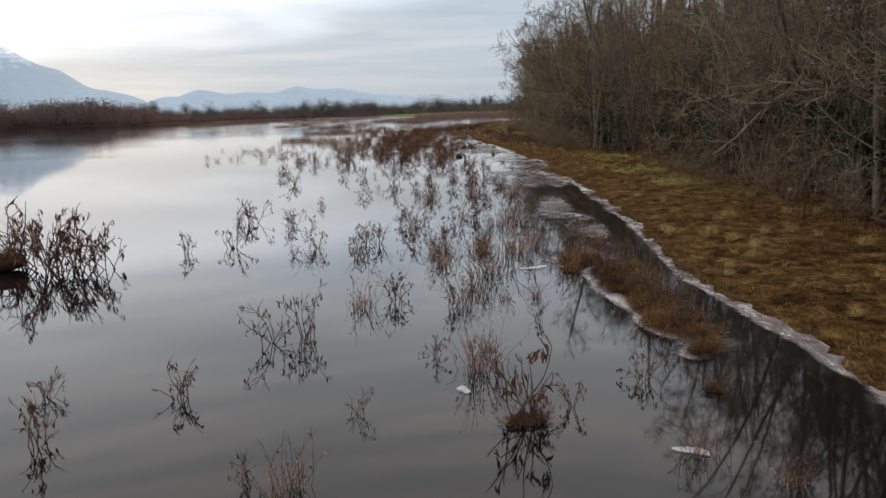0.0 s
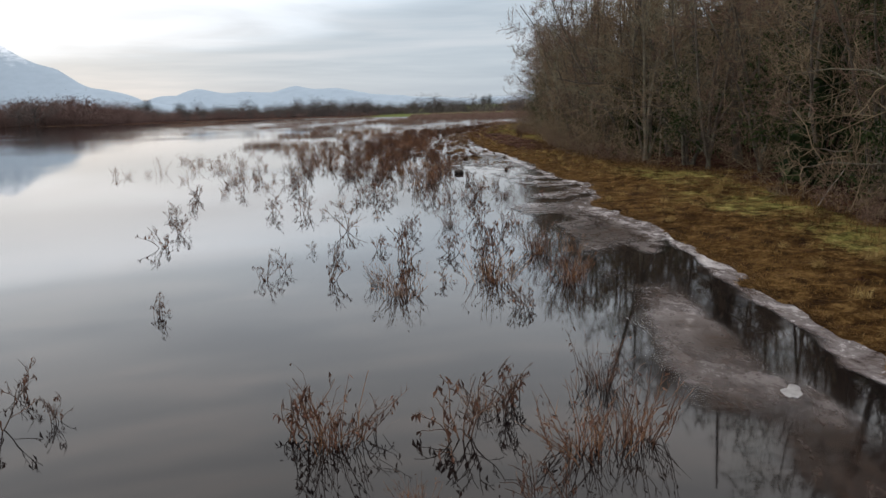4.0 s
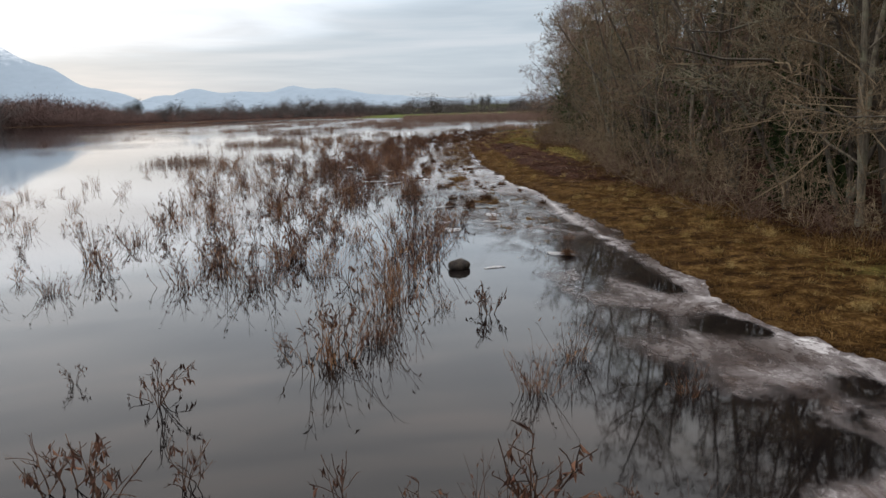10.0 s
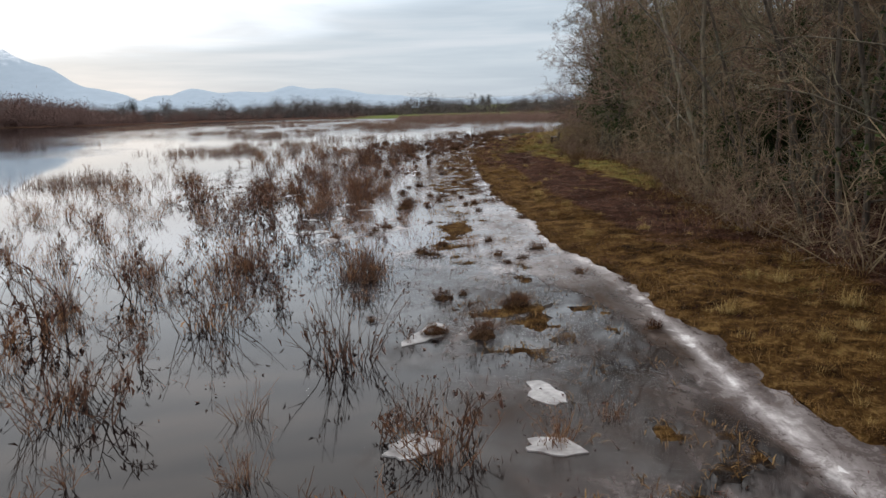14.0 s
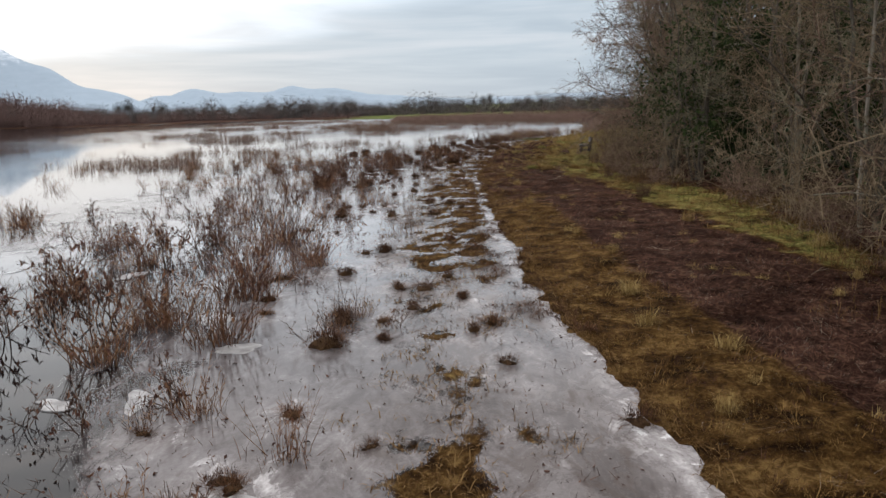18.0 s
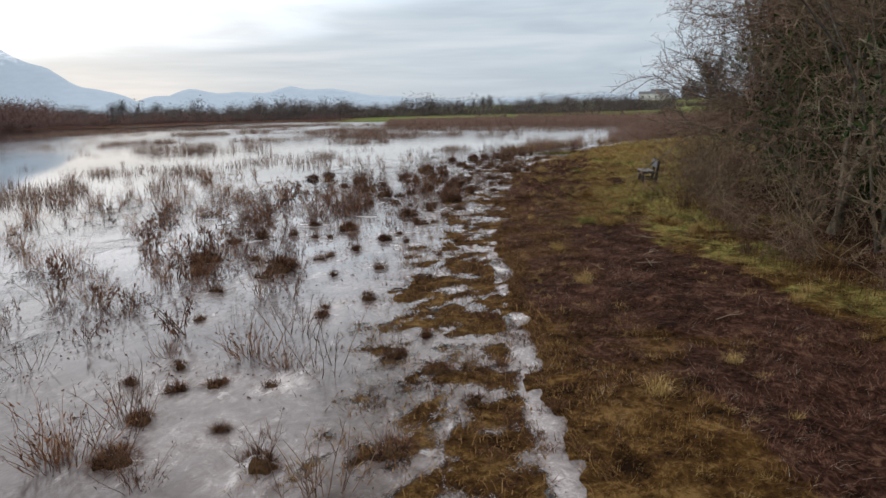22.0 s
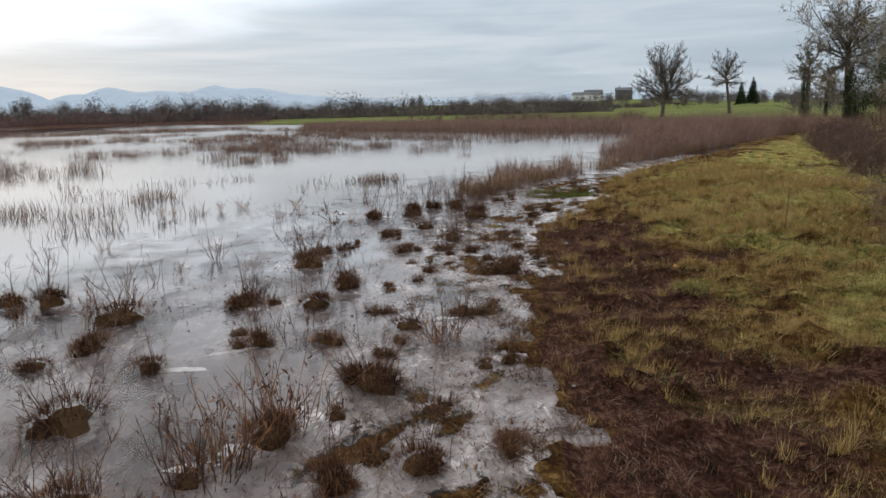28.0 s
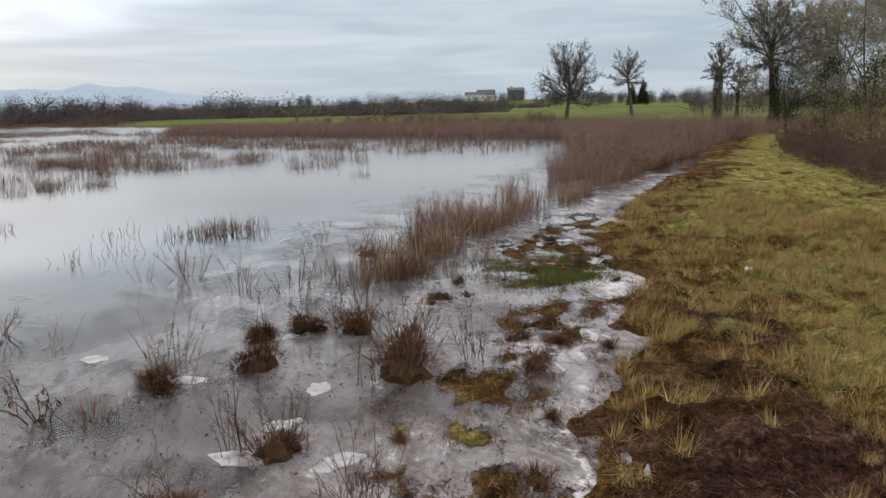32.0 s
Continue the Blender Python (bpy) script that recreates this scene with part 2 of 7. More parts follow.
wob = n.math("MULTIPLY", n.math("SUBTRACT", mid, 0.5), 0.9)
colour = n.mix(n.step(n.math("ADD", n.fac("green"), n.math("ADD", n.math("MULTIPLY", n.math("SUBTRACT", big, 0.5), 1.5), n.math("MULTIPLY", n.math("SUBTRACT", mid, 0.5), 1.0))), 0.35, 0.75), turf, lawn)
colour = n.mix(n.step(n.math("ADD", n.fac("rust"), n.math("MULTIPLY", wob, 1.6)), 0.30, 0.75), colour, rust)
colour = n.mix(n.step(n.math("ADD", n.fac("mud"), wob), 0.35, 0.65), colour, mud)
colour = n.mix(n.fac("field"), colour, meadow)
n.put(bsdf.inputs["Base Color"], colour)
n.put(bsdf.inputs["Normal"], n.bump(n.math("ADD", n.math("MULTIPLY", mid, 1.0), n.math("MULTIPLY", fine, 0.6)), 1.0, 0.20))
wet = n.step(n.math("ADD", n.fac("mud"), wob), 0.35, 0.65)
n.put(bsdf.inputs["Roughness"], n.math("SUBTRACT", 0.93, n.math("MULTIPLY", wet, 0.45)))
n.put(bsdf.inputs["Specular IOR Level"], n.math("ADD", 0.04, n.math("MULTIPLY", wet, 0.05)))

# Peaty lake water, nearly black in itself, with faint ripples.
WATER, n, bsdf, place, out = material("water")
stain = n.noise(place, 0.5, 4.0, 0.6)
n.put(bsdf.inputs["Base Color"], n.mix(n.step(stain, 0.35, 0.7), (0.0042, 0.0034, 0.0038), (0.0105, 0.0078, 0.0072)))
axes = n.tree.nodes.new("ShaderNodeSeparateXYZ")
n.put(axes.inputs[0], place)
windy = n.math("MULTIPLY", n.step(axes.outputs["Y"], 125, 180), n.step(axes.outputs["X"], -70, -20))
breeze = n.step(axes.outputs["X"], -14, -40)
n.put(bsdf.inputs["Roughness"], n.math("ADD", n.math("MULTIPLY", windy, 0.17), 0.035))
bsdf.inputs["IOR"].default_value = 1.34
gust = n.step(n.noise(n.scaled(place, 0.02, 0.06, 1.0), 1.0, 3.0, 0.5), 0.45, 0.7, 0.15, 1.0)
ripple = n.math("MULTIPLY", n.noise(n.scaled(place, 1.0, 2.6, 1.0), 1.6, 3.0, 0.55), gust)
ripple = n.math("MULTIPLY", ripple, n.math("ADD", n.math("ADD", n.math("MULTIPLY", windy, 9.0), n.math("MULTIPLY", breeze, 14.0)), 1.0))
n.put(bsdf.inputs["Normal"], n.bump(ripple, 0.02, 0.03))

# Ice: milky, grey or clear by turns, drawn out along the shore; it ends raggedly where the "ice" value runs out.
ICE, n, bsdf, place, out = material("ice")
drawn = n.scaled(place, 1.0, 0.55, 1.0)
cloudy = n.noise(drawn, 0.9, 7.0, 0.68, 1.2)
crack = n.noise(drawn, 4.5, 6.0, 0.70, 1.0)
frost = n.noise(place, 38.0, 3.0, 0.7)
value = n.math("ADD", n.math("MULTIPLY", cloudy, 0.52), n.math("ADD", n.math("MULTIPLY", crack, 0.38), n.math("MULTIPLY", frost, 0.10)))
peat = n.step(n.math("ADD", n.noise(drawn, 2.6, 7.0, 0.72, 0.8), n.math("MULTIPLY", n.math("SUBTRACT", crack, 0.5), 0.5)), 0.52, 0.63, 0.0, 0.62)
white = n.fac("white")
value = n.math("ADD", value, n.math("MULTIPLY", white, 0.13))
flake = n.step(n.math("ADD", n.noise(drawn, 1.7, 6.0, 0.68, 1.5), n.math("MULTIPLY", n.math("SUBTRACT", crack, 0.5), 0.25)), 0.585, 0.625)
value = n.math("ADD", value, n.math("MULTIPLY", flake, n.math("ADD", 0.05, n.math("MULTIPLY", white, 0.10))))
milky = n.ramp(value, (0.41, (0.060, 0.043, 0.039)), (0.465, (0.118, 0.098, 0.095)), (0.53, (0.200, 0.176, 0.174)), (0.595, (0.310, 0.284, 0.284)), (0.65, (0.53, 0.50, 0.50)), (0.71, (0.78, 0.77, 0.77)))
glassy = n.fac("clear")
brown = n.ramp(value, (0.42, (0.020, 0.012, 0.009)), (0.50, (0.036, 0.024, 0.018)), (0.58, (0.064, 0.047, 0.038)), (0.67, (0.115, 0.093, 0.082)))
milky = n.mix(n.fac("silt"), milky, brown)
n.put(bsdf.inputs["Base Color"], n.mix(n.math("MULTIPLY", glassy, 0.66), n.mix(peat, milky, (0.060, 0.038, 0.028)), (0.102, 0.093, 0.097)))
n.put(bsdf.inputs["Roughness"], n.math("MULTIPLY", n.step(value, 0.44, 0.70, 0.09, 0.45), n.math("ADD", n.math("SUBTRACT", 1.0, n.math("MULTIPLY", glassy, 0.72)), n.math("MULTIPLY", n.fac("silt"), 1.6))))
bsdf.inputs["IOR"].default_value = 1.31
n.put(bsdf.inputs["Specular IOR Level"], n.math("SUBTRACT", 0.5, n.math("MULTIPLY", n.fac("silt"), 0.34)))
n.put(bsdf.inputs["Normal"], n.bump(n.math("MULTIPLY", n.math("ADD", crack, n.math("MULTIPLY", frost, 0.4)), n.math("SUBTRACT", 1.0, n.math("MULTIPLY", glassy, 0.85))), 0.17, 0.02))
amount = n.fac("ice")
silty = n.fac("silt")
ragged = n.math("ADD", n.math("MULTIPLY", n.math("SUBTRACT", n.noise(drawn, 1.0, 6.0, 0.62, 0.5), 0.5), 1.5), n.math("MULTIPLY", n.math("SUBTRACT", n.noise(drawn, 7.0, 5.0, 0.7, 0.6), 0.5), n.math("ADD", 0.3, n.math("MULTIPLY", n.fac("turf"), 1.3))))
keep = n.step(n.math("ADD", amount, ragged), n.math("SUBTRACT", 0.34, n.math("MULTIPLY", silty, 0.14)), n.math("ADD", 0.66, n.math("MULTIPLY", silty, 0.30)))
gap = n.tree.nodes.new("ShaderNodeBsdfTransparent")
blend = n.tree.nodes.new("ShaderNodeMixShader")
n.put(blend.inputs[0], keep)
n.tree.links.new(gap.outputs[0], blend.inputs[1])
n.tree.links.new(bsdf.outputs[0], blend.inputs[2])
n.tree.links.new(blend.outputs[0], out.inputs[0])

ICE_PLATE, n, bsdf, place, out = material("broken_ice")
mottle = n.noise(place, 6.0, 5.0, 0.6)
n.put(bsdf.inputs["Base Color"], n.ramp(mottle, (0.35, (0.17, 0.158, 0.156)), (0.65, (0.46, 0.45, 0.45))))
n.put(bsdf.inputs["Normal"], n.bump(mottle, 0.3, 0.02))
bsdf.inputs["Roughness"].default_value = 0.3

STONE, n, bsdf, place, out = material("dark_stone")
g = n.noise(place, 9.0, 6.0, 0.65)
n.put(bsdf.inputs["Base Color"], n.ramp(g, (0.38, (0.014, 0.011, 0.009)), (0.68, (0.075, 0.056, 0.042))))
n.put(bsdf.inputs["Normal"], n.bump(g, 0.8, 0.04))
bsdf.inputs["Roughness"].default_value = 0.8

BENCH_WOOD, n, bsdf, place, out = material("weathered_boards")
g = n.noise(n.scaled(place, 30, 3, 30), 2.0, 5.0, 0.6)
n.put(bsdf.inputs["Base Color"], n.ramp(g, (0.3, (0.050, 0.047, 0.049)), (0.7, (0.135, 0.132, 0.135))))
n.put(bsdf.inputs["Normal"], n.bump(g, 0.4, 0.01))
bsdf.inputs["Roughness"].default_value = 0.65
BENCH_LEG, n, bsdf, place, out = material("dark_timber")
g = n.noise(n.scaled(place, 20, 20, 4), 2.0, 4.0, 0.6)
n.put(bsdf.inputs["Base Color"], n.ramp(g, (0.3, (0.018, 0.015, 0.014)), (0.7, (0.050, 0.042, 0.038))))
bsdf.inputs["Roughness"].default_value = 0.7


def plain(name, a, b, scale=1.0, rough=0.8):
    m, n, bsdf, place, out = material(name)
    n.put(bsdf.inputs["Base Color"], n.mix(n.step(n.noise(place, scale, 5.0, 0.6), 0.35, 0.65), a, b))
    bsdf.inputs["Roughness"].default_value = rough
    return m


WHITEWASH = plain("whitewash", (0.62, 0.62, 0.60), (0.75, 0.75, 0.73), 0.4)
SLATE = plain("slate", (0.07, 0.075, 0.085), (0.11, 0.115, 0.125), 0.6)
BARN = plain("barn_boards", (0.075, 0.075, 0.080), (0.12, 0.12, 0.125), 0.4)
WINDOW = plain("dark_glass", (0.02, 0.022, 0.025), (0.04, 0.042, 0.045), 0.3, 0.1)
ORANGE_SCRAP = plain("orange_plastic", (0.62, 0.26, 0.03), (0.75, 0.36, 0.06), 20.0, 0.5)
SCRAP = plain("white_plastic", (0.6, 0.6, 0.6), (0.75, 0.75, 0.75), 20.0, 0.4)

# Fells far off under thin snow, with air haze painted into their colour.
HAZED_FELL, n, bsdf, place, out = material("fell")
height = n.tree.nodes.new("ShaderNodeSeparateXYZ")
n.put(height.inputs[0], place)
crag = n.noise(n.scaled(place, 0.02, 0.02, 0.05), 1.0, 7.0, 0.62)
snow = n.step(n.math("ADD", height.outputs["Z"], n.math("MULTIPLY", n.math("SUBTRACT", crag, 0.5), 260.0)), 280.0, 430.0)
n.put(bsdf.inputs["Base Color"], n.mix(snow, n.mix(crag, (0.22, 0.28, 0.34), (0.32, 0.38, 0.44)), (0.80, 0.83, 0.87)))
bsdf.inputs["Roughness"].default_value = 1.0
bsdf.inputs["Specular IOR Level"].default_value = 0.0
# Bluish glow stands in for haze; the fells themselves give off no light.
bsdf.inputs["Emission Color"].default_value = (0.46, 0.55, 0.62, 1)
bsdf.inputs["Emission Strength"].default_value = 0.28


# ---- building helpers ----
RNG = np.random.default_rng(7)


class Soup:
    """Triangles gathered from many small pieces, made into one mesh at the end."""

    def __init__(self):
        self.verts, self.tris, self.count = [], [], 0

    def add(self, verts, tris):
        self.verts.append(np.asarray(verts, float).reshape(-1, 3))
        self.tris.append(np.asarray(tris, int).reshape(-1, 3) + self.count)
        self.count += len(self.verts[-1])
        return self

    def arrays(self):
        return np.concatenate(self.verts), np.concatenate(self.tris)

    def mesh(self, name, material, smooth=False):
        return tri_mesh(name, *self.arrays(), material, smooth)


def tri_mesh(name, verts, tris, material, smooth=False):
    me = bpy.data.meshes.new(name)
    me.vertices.add(len(verts))
    me.vertices.foreach_set("co", np.ascontiguousarray(verts, np.float32).ravel())
    me.loops.add(len(tris) * 3)
    me.loops.foreach_set("vertex_index", np.ascontiguousarray(tris, np.int32).ravel())
    me.polygons.add(len(tris))
    me.polygons.foreach_set("loop_start", np.arange(0, len(tris) * 3, 3, dtype=np.int32))
    me.polygons.foreach_set("use_smooth", np.full(len(tris), smooth))
    me.update(calc_edges=True)
    me.materials.append(material)
    return me


def unit(v):
    return v / np.maximum(np.linalg.norm(v, axis=-1, keepdims=True), 1e-9)


def tubes(soup, a, b, ra, rb, sides=3):
    """Tapered sticks from a to b (N x 3), with radii ra and rb (N)."""
    a, b = np.asarray(a, float), np.asarray(b, float)
    if not len(a):
        return
    d = unit(b - a)
    ref = np.where(np.abs(d[:, 2:3]) > 0.9, [[1.0, 0, 0]], [[0, 0, 1.0]])
    u = unit(np.cross(d, ref))
    v = np.cross(d, u)
    ang = np.arange(sides) * 2 * math.pi / sides
    ring = u[:, None] * np.cos(ang)[None, :, None] + v[:, None] * np.sin(ang)[None, :, None]
    low = a[:, None] + ring * np.asarray(ra)[:, None, None]
    high = b[:, None] + ring * np.asarray(rb)[:, None, None]
    verts = np.concatenate([low, high], 1).reshape(-1, 3)
    k = np.arange(sides)
    j = (k + 1) % sides
    tri = np.concatenate([np.stack([k, j, j + sides], 1), np.stack([k, j + sides, k + sides], 1)])
    soup.add(verts, (tri[None] + (np.arange(len(a)) * 2 * sides)[:, None, None]).reshape(-1, 3))


def spikes(soup, a, b, r):
    """Three-sided twigs that end in a point."""
    a, b = np.asarray(a, float), np.asarray(b, float)
    if not len(a):
        return
    d = unit(b - a)
    ref = np.where(np.abs(d[:, 2:3]) > 0.9, [[1.0, 0, 0]], [[0, 0, 1.0]])
    u = unit(np.cross(d, ref))
    v = np.cross(d, u)
    r = np.broadcast_to(np.asarray(r, float), len(a))[:, None]
    verts = np.stack([a + u * r, a - 0.5 * u * r + 0.87 * v * r, a - 0.5 * u * r - 0.87 * v * r, b], 1).reshape(-1, 3)
    tri = np.array([[0, 1, 3], [1, 2, 3], [2, 0, 3]])
    soup.add(verts, (tri[None] + (np.arange(len(a)) * 4)[:, None, None]).reshape(-1, 3))


def blades(soup, base, heading, lean, length, width, rng, droop=0.5):
    """Grass blades: bent, folded strips of three triangles."""
    base = np.asarray(base, float)
    n = len(base)
    out = np.stack([np.cos(heading), np.sin(heading), np.zeros(n)], 1)
    side = np.stack([-np.sin(heading), np.cos(heading), np.zeros(n)], 1) * (np.asarray(width) * np.ones(n))[:, None] / 2
    length = np.asarray(length) * np.ones(n)
    mid = base + out * (np.sin(lean) * length * 0.55)[:, None] + np.array([0, 0, 1.0]) * (np.cos(lean) * length * 0.55)[:, None]
    bent = np.minimum(lean + droop * rng.uniform(0.4, 1.5, n), 2.0)
    tip = mid + out * (np.sin(bent) * length * 0.45)[:, None] + np.array([0, 0, 1.0]) * (np.cos(bent) * length * 0.45)[:, None]
    verts = np.stack([base - side, base + side, mid - side * 0.8, mid + side * 0.8, tip], 1).reshape(-1, 3)
    tri = np.array([[0, 1, 3], [0, 3, 2], [2, 3, 4]])
    soup.add(verts, (tri[None] + (np.arange(n) * 5)[:, None, None]).reshape(-1, 3))


def slips(soup, base, heading, lean, length, width):
    """Short blades of matted turf: one narrow triangle each."""
    n = len(base)
    out = np.stack([np.cos(heading) * np.sin(lean), np.sin(heading) * np.sin(lean), np.cos(lean)], 1) * length[:, None]
    side = np.stack([-np.sin(heading), np.cos(heading), np.zeros(n)], 1) * width[:, None] / 2
    verts = np.stack([base - side, base + side, base + out], 1).reshape(-1, 3)
    soup.add(verts, np.arange(n * 3).reshape(-1, 3))


def leaves(soup, at, size, rng, slim=0.28, hang=0.6):
    """Curled dead leaves: two folded triangles each, hanging about their stem."""
    n = len(at)
    d = rng.normal(size=(n, 3))
    d[:, 2] -= hang
    d = unit(d)
    s = unit(np.cross(d, rng.normal(size=(n, 3))))
    size = (np.asarray(size) * rng.uniform(0.6, 1.4, n))[:, None]
    up = np.cross(d, s) * size * 0.25
    verts = np.stack([at, at + d * size * 0.5 + s * size * slim + up, at + d * size, at + d * size * 0.5 - s * size * slim + up], 1).reshape(-1, 3)
    tri = np.array([[0, 1, 2], [0, 2, 3]])
    soup.add(verts, (tri[None] + (np.arange(n) * 4)[:, None, None]).reshape(-1, 3))


def grow(starts, ways, lengths, radii, segs, wander, lift, rng):
    """Crooked branches, all at once. Returns points (N, segs + 1, 3) and radii (N, segs + 1)."""
    n = len(starts)
    pts = [starts]
    d = ways.copy()
    for i in range(segs):
        d = unit(d + rng.normal(size=(n, 3)) * wander + np.array([0, 0, lift]))
        pts.append(pts[-1] + d * (lengths / segs)[:, None])
    taper = np.linspace(1.0, 0.35, segs + 1)
    return np.stack(pts, 1), radii[:, None] * taper[None]


def sprout(pts, rad, per, low, high, spread, length, thin, rng, up=0.25):
    """Start places, ways, lengths and radii of side branches: per for each parent."""
    n, s = pts.shape[0], pts.shape[1] - 1
    f = rng.uniform(low, high, (n, per)) * s * 0.999
    i = f.astype(int)
    row = np.arange(n)[:, None]
    a, b = pts[row, i], pts[row, i + 1]
    at = a + (b - a) * (f - i)[..., None]
    along = unit(b - a)
    out = rng.normal(size=(n, per, 3))
    out -= along * (out * along).sum(-1, keepdims=True)
    ways = unit(along * (1 - spread) + unit(out) * spread + np.array([0, 0, up]))
    whole = np.linalg.norm(pts[:, 1:] - pts[:, :-1], axis=-1).sum(1)
    size = whole[:, None] * length * (1.15 - 0.6 * f / s) * rng.uniform(0.6, 1.25, (n, per))
    r = rad[row, i] * thin
    return at.reshape(-1, 3), ways.reshape(-1, 3), size.ravel(), r.ravel()


def stick(soup, pts, rad, sides):
    tubes(soup, pts[:, :-1].reshape(-1, 3), pts[:, 1:].reshape(-1, 3), rad[:, :-1].ravel(), rad[:, 1:].ravel(), sides)


def part(name, data, parent, label="", kind=""):
    """One mesh as a part of a thing."""
    ob = new(name, data)
    ob.parent = parent
    return tagged(ob, label, kind=kind)


def thing(name, label, category, group="", kind=""):
    ob = new(name)
    ob.empty_display_size = 0.2
    return tagged(ob, label, category, group, kind)


# ---- the plan ----
SHORE_Y = [-80, 5.5, 8.5, 10.1, 12, 14, 16.8, 20, 23.5, 27, 31.1, 33.5, 35.2, 37.8, 39.4, 41.3, 44.4, 46.9, 50.5, 54.2, 57.2, 59.5, 63.8, 66.5, 69.5, 72.8, 76.8, 80.6, 84, 90.5, 95, 97.7, 100.5, 104.2, 107.2, 109.9, 114.4, 119, 121.3, 124.3, 127.3, 132, 137.2, 144.5, 155.1, 165.6, 175.1, 185.6]
SHORE_X = [5.5, 5.1, 5.16, 5.2, 5.0, 4.8, 5.0, 5.4, 5.55, 5.65, 5.88, 5.95, 5.6, 5.0, 5.6, 6.0, 6.3, 5.55, 5.35, 5.45, 5.05, 5.0, 4.65, 4.12, 4.0, 3.85, 3.5, 3.44, 3.36, 3.45, 3.58, 3.8, 4.15, 4.4, 4.9, 5.25, 6.3, 7.35, 7.9, 9.7, 11.5, 13.0, 16.6, 22.5, 30.7, 39.3, 46.1, 56.6]
FAR_X = [-2000, -600, -190, -110, -50, 0, 30, 48, 60]
FAR_Y = [700, 480, 335, 292, 315, 262, 232, 205, 185]
WOOD_Y = [-60, 0, 18, 22, 27, 32, 37, 42, 46.5, 48.5, 53, 58, 63, 70, 76, 79, 84.5, 86.6, 88.4, 90.2, 92.2, 97, 101, 104, 107, 112, 118, 123.5]
WOOD_X = [13.5, 12, 10.9, 11.1, 11.6, 10.8, 11.3, 11.7, 12.2, 10.2, 9.6, 9.1, 8.8, 8.8, 9.3, 9.8, 10.8, 11.1, 10.7, 9.9, 9.4, 9.7, 10.2, 10.9, 12.3, 13.5, 15.8, 20]


def shore(y):
    return np.interp(y, SHORE_Y, SHORE_X)


def wood_edge(y):
    return np.interp(y, WOOD_Y, WOOD_X)


def smooth(v, a, b):
    t = np.clip((v - a) / (b - a), 0, 1)
    return t * t * (3 - 2 * t)


LATTICE = RNG.uniform(-1, 1, (16, 128, 128))


def rough(x, y, size, first=0):
    """Smooth random unevenness, about -1 to 1, with humps of about that size in metres."""
    out = 0
    for k, (gain, part_size) in enumerate(((1.0, size * 0.62), (0.5, size * 0.29))):
        g = LATTICE[(first * 3 + k * 5) % 16]
        u, v = x / part_size + 37.3 * k, y / part_size + 11.9 * k
        u, v = u * 0.8 - v * 0.6 + 200, u * 0.6 + v * 0.8 + 200
        i, j = np.floor(u).astype(int), np.floor(v).astype(int)
        fu, fv = u - i, v - j
        fu, fv = fu * fu * (3 - 2 * fu), fv * fv * (3 - 2 * fv)
        i0, i1, j0, j1 = i % 128, (i + 1) % 128, j % 128, (j + 1) % 128
        out = out + gain * ((g[i0, j0] * (1 - fu) + g[i1, j0] * fu) * (1 - fv) + (g[i0, j1] * (1 - fu) + g[i1, j1] * fu) * fv)
    return out


def land(x, y):
    """Metres from the water's edge, in plan: above 0 on land."""
    wild = 1 + 1.8 * smooth(y, 92, 104)
    east = (x - shore(y)) * 0.93 + wild * (0.14 * rough(x, y, 1.9) + 0.10 * rough(x, y, 0.7, 8) + 0.07 * rough(x, y, 0.4, 3))
    east = east - 2.0 * np.exp(-(((x - 11.35) / 0.9) ** 2 + ((y - 127.6) / 0.9) ** 2)) - 1.2 * np.exp(-(((x - 9.65) / 0.8) ** 2 + ((y - 123.95) / 0.6) ** 2))
    east = np.where(y > 182, -60, east)
    far = (y - np.interp(x, FAR_X, FAR_Y)) * 0.8 + 5 * rough(x, y, 40.0)
    return np.maximum(east, far)


def islets(x, y):
    """Low turf that stands out of the ice between the reeds and the shore channel: above 0 where it does."""
    d = shore(y) - x
    belt = np.minimum(0.35 * smooth(y, 52, 58) + 0.65 * smooth(y, 62, 68), 1 - smooth(y, 104, 118)) * smooth(d, 0.35 - 0.29 * smooth(y, 78, 86), 0.75 - 0.5 * smooth(y, 78, 86)) * (1 - smooth(d, 1.6, 3.4))
    gate = 1 - smooth(y, 72, 79)
    channel = smooth(d, 0.3 - 0.22 * smooth(y, 78, 86), 0.8 - 0.54 * smooth(y, 78, 86)) * (1 - gate * (1 - smooth(d, 1.5, 2.1)))
    bank = np.minimum(smooth(y, 50, 56), 1 - smooth(y, 70, 78)) * smooth(d, 0.7, 1.1) * (1 - smooth(d, 2.4, 3.6)) * (0.25 + 0.05 * (1 - smooth(y, 62, 68)))
    end = smooth(y, 109, 117) * (1 - smooth(y, 134, 142)) * smooth(d, 0.0, 0.5) * (1 - smooth(d, 1.4, 4.0)) * 0.74
    thick = 0.20 * (1 - smooth(d, 0.9, 1.5)) * smooth(y, 75, 79) * (1 - smooth(y, 95, 100)) + 0.12 * smooth(y, 98, 103) * (1 - smooth(y, 110, 118)) * (1 - smooth(d, 0.9, 1.6))
    here = np.maximum(belt * channel * (0.72 - 0.09 * smooth(y, 88, 96) + thick) + bank, end)
    return np.where(here > 0.04, here + 0.26 * rough(x, y, 1.8, 4) + 0.32 * rough(x, y, 0.8, 2) + 0.42 * rough(x, y, 0.42, 1) - 0.68, -1.0)


